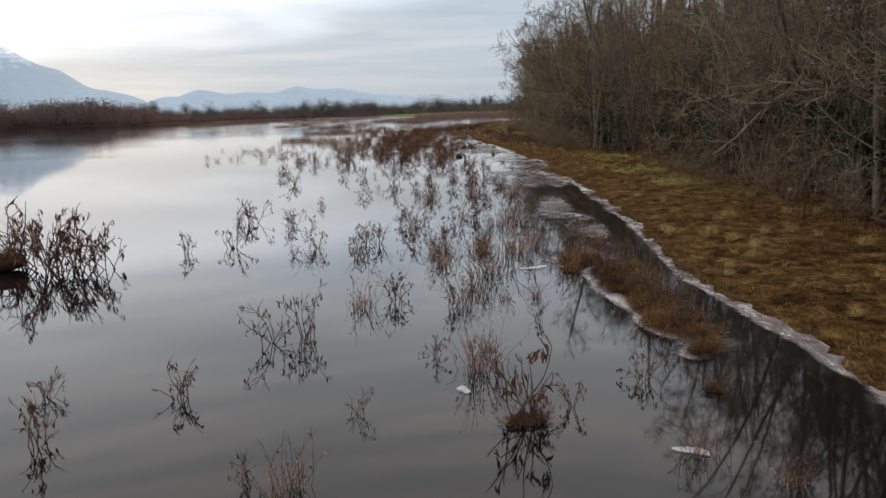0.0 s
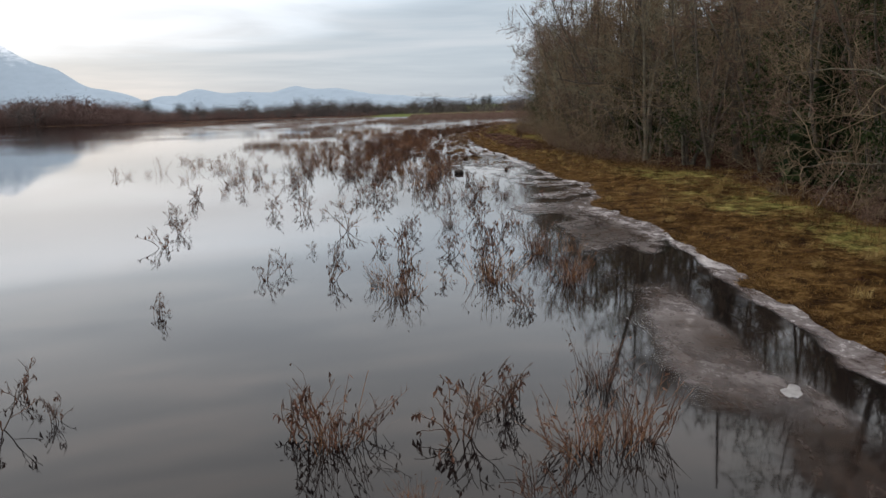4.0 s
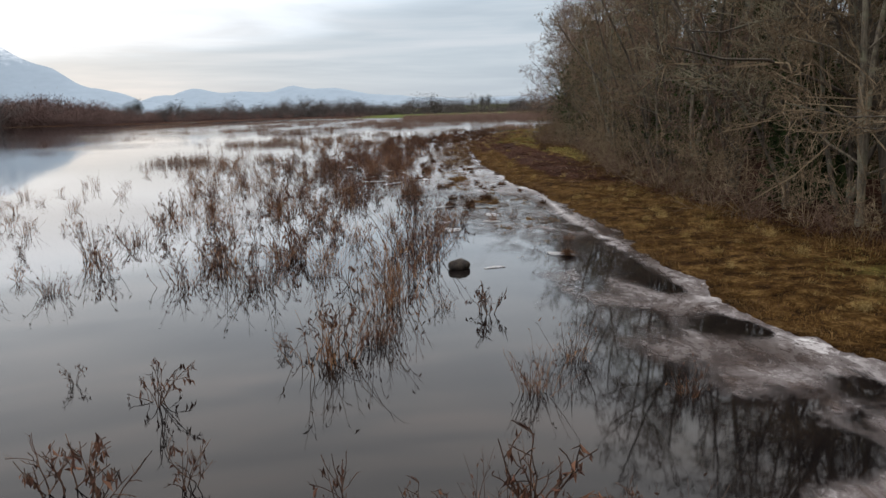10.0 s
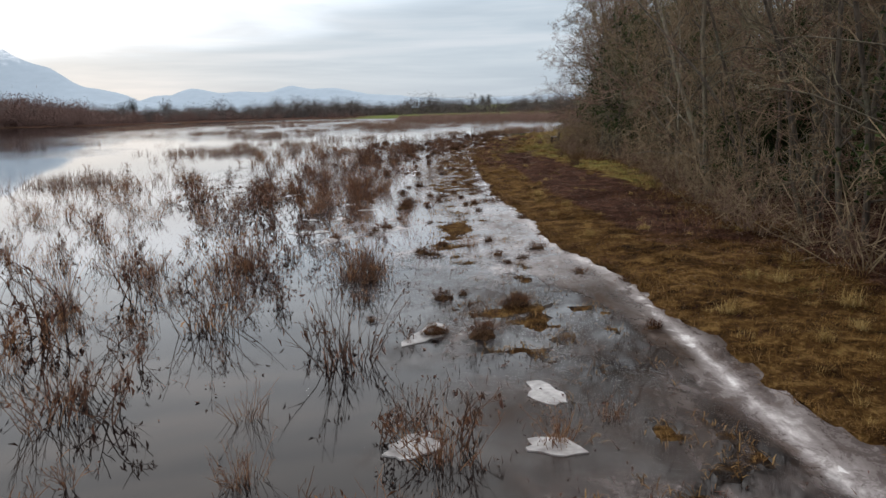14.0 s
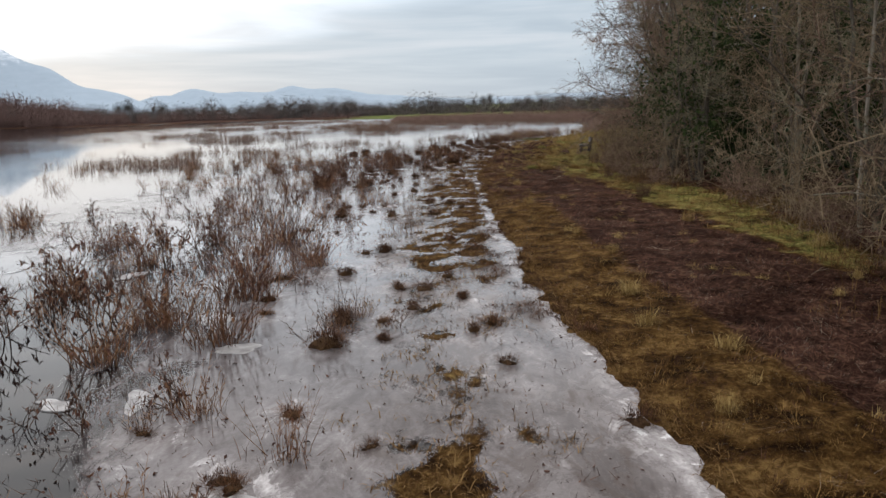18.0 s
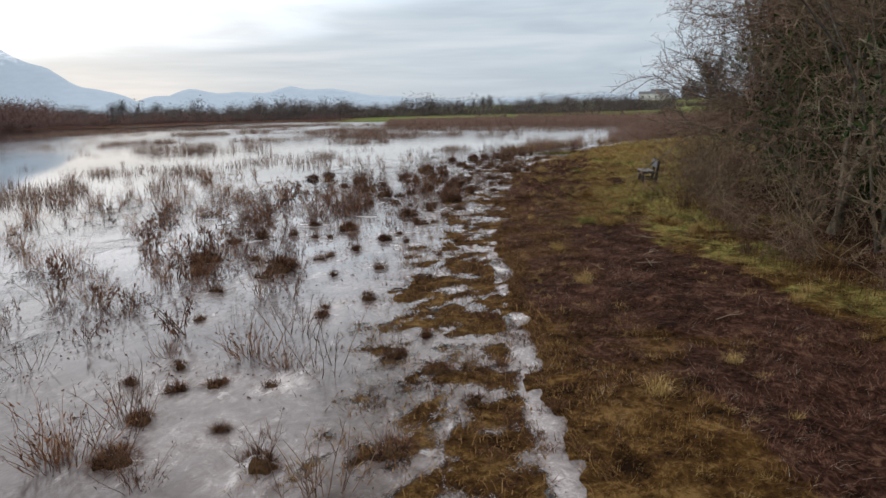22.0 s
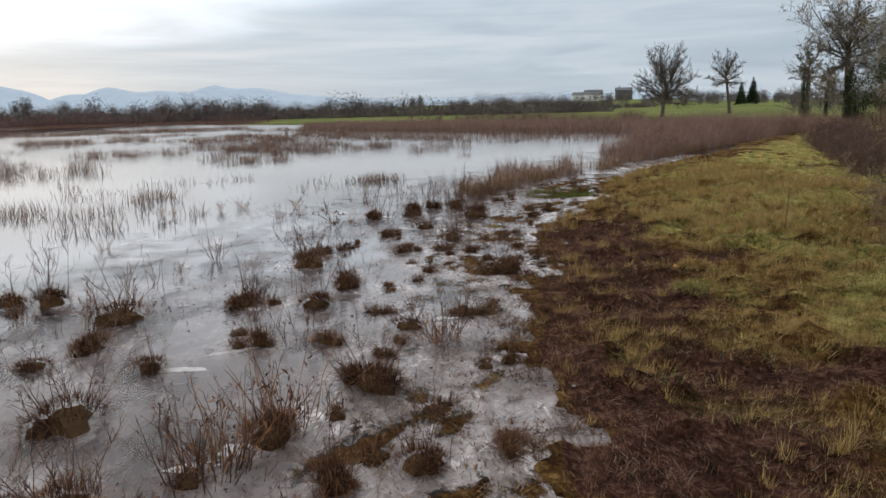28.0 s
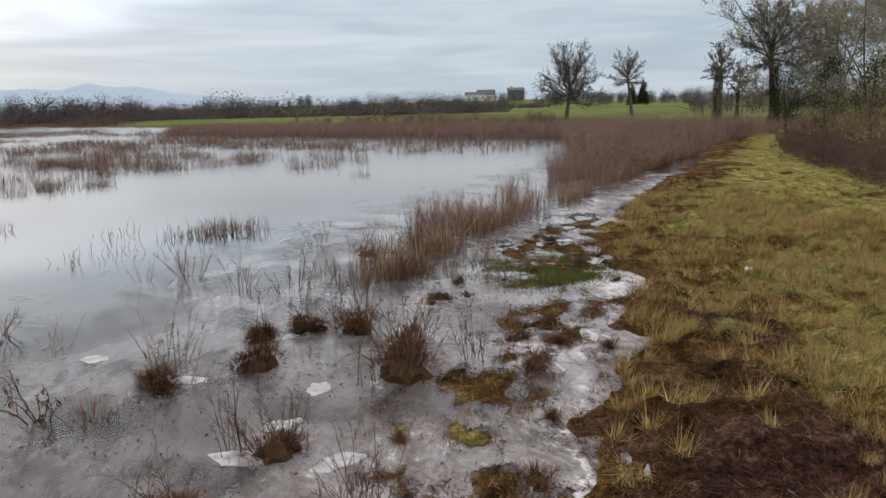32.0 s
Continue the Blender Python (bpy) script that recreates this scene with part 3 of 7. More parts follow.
def ground_z(x, y):
    d = land(x, y)
    z = np.where(d > 0, 0.03 + 0.05 * smooth(d, 0, 1.2) + 0.05 * smooth(d, 3, 9) + (0.035 * rough(x, y, 1.2) + 0.038 * rough(x, y, 0.6, 9)) * smooth(d, 0, 1) * (1 + 2.2 * smooth(y, 98, 110)), np.maximum(0.13 * d, -0.6) - 0.02 * smooth(-d, 0, 0.3) + 0.035 * (1 - smooth(-d, 0, 0.15)))
    z = np.where(d > 0.35, np.maximum(z, 0.03), z)
    i = islets(x, y)
    z = np.where(d < 0, np.maximum(z, np.clip(i, -1, 0.02) * 0.11 + 0.0055), z)
    far = smooth(y, 480, 560) * smooth(x, 90, 125) * (1 - smooth(x, 185, 230)) * 3.8 + smooth(x, 70, 210) * smooth(y, 250, 430) * 1.2
    return z + np.where(d > 0, far, 0)


def axis(*stretches):
    out = [np.array([stretches[0][0]])]
    for a, b, step in stretches:
        out.append(np.linspace(a, b, max(1, round((b - a) / step)) + 1)[1:])
    return np.concatenate(out)


def sheet(name, xs, ys, zf, material, keep=None):
    X, Y = np.meshgrid(xs, ys)
    Z = zf(X, Y)
    nx, ny = len(xs), len(ys)
    q = (np.arange(ny - 1)[:, None] * nx + np.arange(nx - 1)[None]).ravel()
    if keep is not None:
        k = keep(X, Y)
        k = (k[:-1, :-1] | k[1:, :-1] | k[:-1, 1:] | k[1:, 1:]).ravel()
        q = q[k]
    tri = np.concatenate([np.stack([q, q + 1, q + nx + 1], 1), np.stack([q, q + nx + 1, q + nx], 1)])
    me = tri_mesh(name, np.stack([X, Y, Z + 0 * X], -1).reshape(-1, 3), tri, material, True)
    return me, X.ravel(), Y.ravel()


def paint(me, name, values):
    a = me.attributes.new(name, "FLOAT", "POINT")
    a.data.foreach_set("value", np.ascontiguousarray(values, np.float32))


def verge_at(x, y):
    """Metres past the ragged line where the dead bracken gives way to the green strip along the wood."""
    return x - shore(y) - np.interp(y, [62, 76, 84, 90, 97], [4.6, 5.1, 4.85, 4.25, 3.7]) + 0.40 * rough(x, y, 1.7, 2) + 0.25 * rough(x, y, 0.7, 5)


def rust_at(x, y):
    """Where dead bracken and bare earth lie on the bank."""
    d = x - shore(y)
    belt = 1.35 * smooth(y, 62, 72) * (1 - smooth(y, 95, 102)) * smooth(d, 1.4, 2.2) * (1 - smooth(verge_at(x, y), -0.35, 0.25))
    low = smooth(y, 84, 92) * (1 - smooth(y, 121, 128)) * smooth(d, -0.25, 0.15) * (1 - smooth(d - 0.02 * (y - 100), 1.8, 3.7)) * (0.42 + 0.40 * smooth(y, 101, 106))
    front = smooth(y, 84, 89) * (1 - smooth(y, 93.5, 96)) * smooth(d, 0.15, 0.6) * (1 - smooth(d, 2.0, 3.0)) * 0.60
    bare = 0.9 * np.exp(-((y - 108.6 - 0.10 * (9 - x)) / 0.7) ** 2) * smooth(x, 6.4, 7.4) * (1 - smooth(x, 9.4, 10.2))
    for px, py, rx, ry in ((10.9, 116.0, 1.0, 0.7), (9.4, 117.4, 0.9, 0.8), (14.4, 122.8, 0.5, 0.4), (7.9, 99.1, 0.8, 0.8)):
        bare = np.maximum(bare, 0.8 * np.exp(-((x - px) / rx) ** 2 - ((y - py) / ry) ** 2))
    under = smooth(x - wood_edge(y), -0.9, 0.4) * (y < 125)
    return np.clip(np.maximum.reduce([belt, low, front, bare, under]) * (1 + 0.5 * rough(x, y, 2.6, 6)) + 0.12 * rough(x, y, 1.1, 3), 0, 1)


def green_at(x, y):
    d = x - shore(y)
    lawn = smooth(y, 22, 30) * (1 - smooth(y, 46, 54)) * smooth(d, 1.6, 3.2) * 0.58
    strip = smooth(y, 72, 78) * (1 - smooth(y, 100, 106)) * smooth(verge_at(x, y), -0.3, 0.5) * 0.66
    end = (0.5 * smooth(y, 90, 98) + 0.5 * smooth(y, 100, 107)) * smooth(d - 1.5 * np.exp(-((y - 115) / 5.0) ** 2) + 1.2 * smooth(y, 120, 128), 2.0, 5.9) * 0.97
    return np.clip(np.maximum.reduce([lawn, strip, end, 0.04 + 0.16 * smooth(y, 98, 106)]) + (0.16 + 0.14 * smooth(y, 98, 106)) * rough(x, y, 3.5, 2) + (0.10 + 0.10 * smooth(y, 98, 106)) * rough(x, y, 1.3, 5), 0, 1)


# ---- what stands in the water and the ice ----
# each with its place and height
TWIG_SPOTS_A = [(-1.85, 6.39, 0.31), (-4.34, 7.42, 0.56), (0.86, 7.65, 0.92), (-1.01, 8.0, 0.25), (-3.23, 8.65, 0.51), (-4.92, 8.8, 0.38), (-0.16, 9.86, 0.31), (-2.57, 10.62, 0.63), (-2.1, 11.04, 0.78), (0.12, 12.38, 0.48), (-0.88, 13.01, 0.61), (-1.99, 17.2, 0.4), (-3.53, 17.45, 0.18), (1.9, 17.64, 0.32), (-2.0, 18.2, 0.7), (-6.32, 18.24, 0.56), (-3.14, 18.41, 0.57), (0.04, 18.49, 0.21), (-5.28, 18.8, 0.87), (-1.61, 18.81, 0.58), (2.49, 19.0, 0.38), (-2.0, 19.11, 0.45), (0.46, 21.48, 0.65), (-0.48, 21.64, 0.5), (-1.14, 21.65, 0.66)]
TWIG_SPOTS_B = [(-4.38, 22.04, 0.64), (0.95, 22.06, 0.56), (-3.84, 22.22, 0.17), (-4.66, 23.0, 0.42), (-5.82, 23.15, 0.8), (-6.29, 23.19, 0.42), (-4.25, 26.38, 0.41), (-0.31, 28.18, 0.54), (-1.78, 28.49, 0.6), (2.59, 28.61, 0.43), (-3.05, 28.7, 0.46), (1.09, 28.87, 0.35), (-2.86, 29.42, 0.49), (1.29, 30.02, 0.88), (-0.47, 30.18, 0.82), (-1.96, 30.72, 0.33), (2.29, 30.87, 0.44), (0.52, 30.96, 0.61), (-1.07, 31.57, 0.47), (-2.6, 31.72, 0.32), (1.79, 32.53, 0.52), (-6.43, 32.81, 0.67), (-0.41, 34.21, 0.49), (-2.22, 34.24, 0.94), (-6.72, 34.81, 0.57), (1.36, 35.77, 0.66)]
TWIG_SPOTS_C = [(0.69, 38.48, 0.27), (-2.49, 40.01, 0.18), (-0.28, 40.03, 0.43), (3.87, 40.42, 0.39), (0.16, 41.18, 0.6), (0.69, 41.26, 0.46), (1.57, 41.34, 0.91), (2.33, 41.37, 0.29), (-1.9, 41.48, 0.76), (-2.49, 41.97, 0.65), (-1.37, 42.03, 0.46), (-2.28, 43.94, 0.55), (-1.17, 45.71, 0.31), (-0.58, 45.99, 0.69), (1.61, 47.32, 0.58), (-6.44, 47.48, 0.26), (-7.86, 48.81, 0.41), (-1.83, 49.28, 0.23), (-2.59, 49.43, 0.44), (-0.76, 49.55, 0.66), (0.35, 49.69, 0.59), (-5.97, 50.96, 0.65), (-0.12, 51.8, 0.48), (-0.52, 51.93, 0.32), (-2.13, 52.07, 0.78), (-3.23, 52.17, 0.47)]
TWIG_SPOTS_D = [(-4.01, 52.3, 0.69), (-2.48, 53.24, 0.8), (0.79, 54.05, 0.52), (-3.69, 54.63, 0.68), (-1.76, 54.75, 0.41), (-2.55, 56.03, 0.4), (-4.66, 56.09, 0.66), (1.56, 56.94, 0.56), (0.87, 56.98, 0.51), (-2.1, 57.73, 0.74), (-2.49, 58.1, 0.49), (-2.39, 59.42, 0.43), (-1.35, 59.5, 0.29), (-0.28, 59.97, 0.49), (0.92, 60.22, 0.31), (-8.0, 60.85, 0.69), (-4.41, 61.02, 1.04), (-5.06, 61.32, 0.47), (-1.57, 61.62, 0.35), (-1.18, 62.25, 0.42), (-4.05, 63.27, 0.85), (-3.31, 64.03, 0.58), (-1.89, 66.57, 0.51), (-1.39, 67.34, 0.41), (0.01, 67.63, 0.25), (-2.94, 68.29, 0.52)]
TWIG_SPOTS_E = [(0.01, 69.21, 0.45), (-2.96, 69.75, 0.62), (-3.86, 70.53, 0.51), (-0.93, 71.61, 0.56), (-3.52, 72.64, 0.66), (-4.29, 74.14, 1.0), (1.23, 74.15, 0.28), (-2.29, 75.05, 0.61), (-3.14, 75.08, 1.29), (-6.03, 75.33, 0.86), (-1.48, 75.75, 0.66), (-7.12, 76.78, 0.81), (-4.89, 77.73, 1.13), (-3.91, 80.0, 0.9), (-8.7, 80.99, 0.63), (-3.78, 81.04, 0.94), (-4.81, 90.76, 0.52), (-4.93, 92.73, 0.81), (-2.92, 93.44, 1.08), (-2.92, 94.53, 1.04), (-2.46, 95.07, 0.82), (-4.55, 96.72, 0.9), (-2.38, 97.98, 1.26), (-3.01, 101.98, 0.8), (-3.18, 106.26, 1.16), (1.96, 123.39, 0.79)]
TWIG_SPOTS = TWIG_SPOTS_A + TWIG_SPOTS_B + TWIG_SPOTS_C + TWIG_SPOTS_D + TWIG_SPOTS_E
REED_SPOTS_A = [(3.0, 6.13, 0.3), (-1.51, 6.24, 0.56), (2.43, 6.78, 0.49), (0.42, 9.18, 0.65), (3.19, 10.44, 0.57), (3.68, 12.1, 0.57), (-1.39, 12.58, 0.74), (3.42, 12.91, 0.7), (0.55, 13.31, 0.62), (0.97, 14.89, 0.98), (2.57, 14.9, 0.69), (3.18, 15.64, 0.73), (-0.06, 15.88, 0.68), (1.55, 16.86, 0.91), (0.87, 16.97, 0.24), (-3.06, 17.22, 0.3), (-0.04, 17.38, 0.51), (2.21, 17.45, 0.31), (3.59, 17.53, 0.44), (1.63, 17.61, 0.34), (0.98, 18.42, 0.44), (3.34, 18.93, 0.25), (1.63, 21.15, 0.79), (2.1, 21.37, 0.69), (-0.79, 21.4, 0.77), (2.08, 22.74, 0.64), (-0.42, 27.27, 0.69), (2.62, 27.77, 0.71), (1.24, 28.0, 0.72)]
REED_SPOTS_B = [(-0.83, 28.1, 0.5), (2.83, 28.45, 0.47), (2.45, 30.52, 0.64), (3.11, 30.67, 0.47), (2.49, 31.06, 0.77), (2.31, 34.69, 0.72), (0.58, 34.71, 0.56), (2.54, 40.71, 0.5), (1.22, 41.29, 0.53), (3.63, 43.8, 0.4), (1.95, 43.99, 0.59), (2.56, 45.05, 0.55), (-0.53, 45.2, 1.09), (-0.05, 45.93, 0.79), (0.06, 48.05, 1.72), (-0.49, 48.99, 0.22), (0.03, 49.01, 0.34), (-6.26, 49.55, 0.66), (-2.49, 49.67, 0.94), (-3.86, 49.88, 0.74), (0.01, 50.16, 0.96), (-1.38, 50.39, 0.63), (-3.33, 50.54, 0.98), (-8.38, 50.59, 0.78), (0.58, 51.72, 1.61), (-3.75, 51.9, 1.27), (-2.53, 52.38, 0.88), (0.14, 52.77, 1.26), (-6.92, 52.8, 0.95), (0.15, 53.53, 0.7)]
REED_SPOTS_C = [(3.99, 53.56, 0.29), (0.41, 54.74, 0.68), (-6.82, 54.91, 0.78), (-0.34, 56.3, 0.27), (1.36, 56.62, 0.63), (2.42, 56.87, 0.21), (3.04, 57.38, 0.31), (-2.81, 58.37, 0.89), (0.18, 59.3, 1.44), (-2.01, 60.95, 1.5), (-4.74, 62.23, 0.65), (0.1, 62.39, 0.52), (0.15, 64.05, 0.9), (-0.28, 64.1, 0.8), (-0.1, 64.87, 1.0), (-2.49, 65.35, 1.11), (-2.85, 65.48, 0.88), (2.09, 66.83, 0.46), (-2.66, 68.22, 0.46), (0.49, 70.34, 0.58), (-2.45, 73.18, 1.03), (-1.2, 73.86, 1.24), (0.41, 74.21, 0.59), (-1.93, 74.76, 1.38), (0.69, 74.82, 0.42), (-2.38, 74.91, 1.31), (-1.21, 76.14, 1.18), (-4.68, 76.96, 0.91), (-1.47, 76.98, 1.2), (-0.48, 77.02, 0.47)]
REED_SPOTS_D = [(-7.27, 77.57, 1.14), (-2.5, 78.52, 0.54), (-0.51, 78.59, 0.72), (-4.18, 79.29, 1.01), (-0.76, 79.36, 0.94), (-1.96, 80.02, 0.71), (-1.63, 81.12, 1.03), (-5.77, 81.42, 0.8), (-1.99, 81.89, 1.15), (-3.38, 82.0, 0.99), (-4.41, 84.73, 0.72), (-1.48, 85.56, 0.75), (-10.19, 85.94, 0.78), (-4.86, 88.13, 0.78), (-2.58, 93.68, 0.69), (-5.95, 101.58, 0.96), (-0.79, 101.68, 1.14), (-1.53, 101.96, 1.16), (-6.36, 102.43, 0.53), (-0.24, 102.79, 0.96), (-0.98, 103.16, 1.21), (-0.52, 103.64, 1.09), (2.76, 105.42, 0.92), (-3.54, 106.84, 0.96), (1.51, 107.52, 0.99), (1.96, 108.37, 1.11), (4.12, 111.28, 0.79), (0.82, 114.31, 0.69), (-16.02, 116.83, 0.81), (7.91, 129.36, 0.86)]
REED_SPOTS = REED_SPOTS_A + REED_SPOTS_B + REED_SPOTS_C + REED_SPOTS_D
TUSSOCK_SPOTS_A = [(0.85, 7.6, 0.18), (3.16, 8.34, 0.13), (3.65, 51.76, 0.24), (1.96, 60.2, 0.26), (1.3, 60.39, 0.28), (2.54, 61.75, 0.27), (1.04, 66.23, 0.18), (1.48, 67.14, 0.24), (0.34, 73.5, 0.32), (1.08, 73.74, 0.13), (2.28, 73.97, 0.15), (0.45, 74.58, 0.38), (1.42, 75.19, 0.15), (2.21, 75.78, 0.18), (1.56, 76.4, 0.19), (0.12, 77.68, 0.22), (0.69, 79.8, 0.33), (0.53, 85.14, 0.21), (-0.83, 85.34, 0.29), (-0.96, 86.24, 0.19), (-0.44, 87.35, 0.15), (-1.55, 87.44, 0.18), (2.2, 87.52, 0.22), (-1.13, 88.0, 0.15), (1.61, 88.21, 0.19), (0.35, 90.23, 0.2), (0.98, 91.23, 0.25), (-1.07, 93.73, 0.58), (1.02, 93.79, 0.15)]
TUSSOCK_SPOTS_B = [(-1.06, 94.42, 0.33), (-2.85, 94.92, 0.38), (0.32, 95.87, 0.24), (-2.82, 97.18, 0.28), (-0.91, 97.73, 0.14), (1.2, 97.99, 0.15), (-2.33, 98.04, 0.39), (-1.54, 98.29, 0.21), (-0.15, 98.85, 0.4), (-1.26, 99.79, 0.23), (1.29, 101.42, 0.38), (2.04, 103.11, 0.34), (2.72, 104.46, 0.59), (0.28, 106.59, 0.47), (2.6, 106.88, 0.37), (1.23, 107.08, 0.22), (3.41, 107.1, 0.33), (4.39, 107.44, 0.29), (1.91, 107.91, 0.52), (2.6, 108.44, 0.19), (-0.43, 108.75, 0.5), (3.0, 109.36, 0.71), (4.51, 109.83, 0.19), (4.89, 110.0, 0.27), (-0.02, 110.47, 0.28), (-1.68, 110.86, 0.3), (2.35, 111.29, 0.39), (1.34, 111.36, 0.39), (-1.14, 111.54, 0.62), (3.57, 111.84, 0.27)]
TUSSOCK_SPOTS_C = [(4.56, 112.5, 0.32), (-1.21, 113.03, 0.45), (2.05, 113.41, 0.61), (0.72, 113.77, 0.47), (-2.84, 114.44, 0.46), (-3.6, 114.58, 0.44), (2.54, 114.71, 0.5), (5.75, 115.6, 0.47), (4.28, 115.9, 0.24), (5.66, 116.88, 0.2), (1.71, 117.02, 0.58), (4.92, 117.64, 0.2), (5.44, 117.9, 0.24), (1.41, 118.06, 0.27), (6.64, 118.33, 0.23), (4.84, 118.34, 0.22), (3.87, 118.38, 0.63), (1.89, 118.42, 0.34), (5.2, 119.61, 0.39), (6.6, 119.85, 0.25), (3.65, 120.66, 0.33), (4.63, 121.65, 0.29), (8.22, 123.34, 0.3), (6.37, 123.49, 0.5), (3.23, 124.1, 0.69), (4.56, 124.44, 0.45), (6.51, 124.55, 1.02), (4.55, 125.77, 0.97), (6.09, 125.9, 0.71), (5.29, 126.15, 0.43)]
TUSSOCK_SPOTS = TUSSOCK_SPOTS_A + TUSSOCK_SPOTS_B + TUSSOCK_SPOTS_C
SHOOT_SPOTS_A = [(-1.08, 93.62, 0.9), (2.39, 98.2, 0.89), (-2.54, 98.47, 1.06), (1.18, 102.4, 0.75), (2.97, 107.18, 0.72), (3.38, 107.49, 0.86), (1.87, 108.28, 0.82), (-0.09, 110.88, 0.91), (2.12, 114.0, 0.96), (0.58, 114.73, 1.01), (5.45, 119.78, 1.01), (6.7, 120.34, 0.53), (3.37, 124.88, 0.99), (6.3, 126.51, 1.47)]
SHOOT_SPOTS = SHOOT_SPOTS_A
gen = np.random.default_rng(77)
LOOSE_TUSSOCKS = []
while len(LOOSE_TUSSOCKS) < 15:
    ty = gen.uniform(97, 137)
    LOOSE_TUSSOCKS.append((float(shore(ty)) - gen.uniform(0.2, 6.0), ty))
LOW_TUSSOCKS = []
while len(LOW_TUSSOCKS) < 130:
    ty = gen.uniform(60, 130)
    LOW_TUSSOCKS.append((float(shore(ty)) - gen.uniform(0.0, 1.0) ** 1.5 * 5.5 + 0.1, ty))

SEDGE_BED = [(float(shore(v)) - 1.5 + gen.uniform(-0.28, 0.28), v) for v in np.arange(9.7, 14.6, 0.27)]
SEDGE_BED += [(2.95, 15.6), (2.78, 15.35), (3.1, 15.9), (2.7, 15.95), (3.75, 14.9), (3.65, 15.3)]
FAR_TUSSOCKS = [(x, y) for x, y, h in TUSSOCK_SPOTS if y >= 97] + LOOSE_TUSSOCKS

# ---- ground, lake, ice ----
gx = axis((-4900, -900, 500), (-900, -120, 60), (-120, -14, 7), (-14, -3, 0.6), (-3, -0.5, 0.25), (-0.5, 9, 0.13), (9, 14, 0.2), (14, 24, 0.4), (24, 60, 2), (60, 240, 12), (240, 900, 60), (900, 4900, 500))
gy = axis((-1500, -60, 240), (-60, 2, 4), (2, 60, 0.22), (60, 128, 0.2), (128, 146, 0.35), (146, 190, 1.4), (190, 340, 6), (340, 700, 24), (700, 4900, 420))
me, X, Y = sheet("ground", gx, gy, ground_z, GROUND)
d = land(X, Y)
paint(me, "green", green_at(X, Y))
paint(me, "rust", np.where(d > 0, np.maximum(rust_at(X, Y), 0.8 * smooth(Y, 200, 240)), 0))
paint(me, "mud", np.where(d < -0.11, np.clip(0.9 - 4 * np.maximum(islets(X, Y) + 0.05, 0), 0, 1), 0.0))
paint(me, "field", smooth(Y, 200, 240) * np.maximum(smooth(X, 60, 80), smooth(X, -30, -18) * (1 - 0.5 * smooth(X, 20, 50))) * (d > 0))
tagged(new("ground", me), "winter bank of ochre and green turf with rusty dead bracken", "ground", kind="structure")

wx = axis((-4900, -60, 400), (-60, 60, 6), (60, 4900, 400))
wy = axis((-1500, 0, 300), (0, 360, 8), (360, 900, 60))
me, X, Y = sheet("lake_water", wx, wy, lambda x, y: 0 * x, WATER)
tagged(new("water", me), "still dark peaty lake water mirroring a pale overcast sky", "water", kind="structure")


POOLS = ((5.2, 46.3, 0.9, 0.7), (4.2, 42.4, 1.1, 0.8), (4.9, 48.6, 0.5, 0.6), (3.6, 39.4, 0.8, 0.5), (4.2, 29.2, 0.7, 1.6), (3.4, 35.4, 0.6, 0.9))


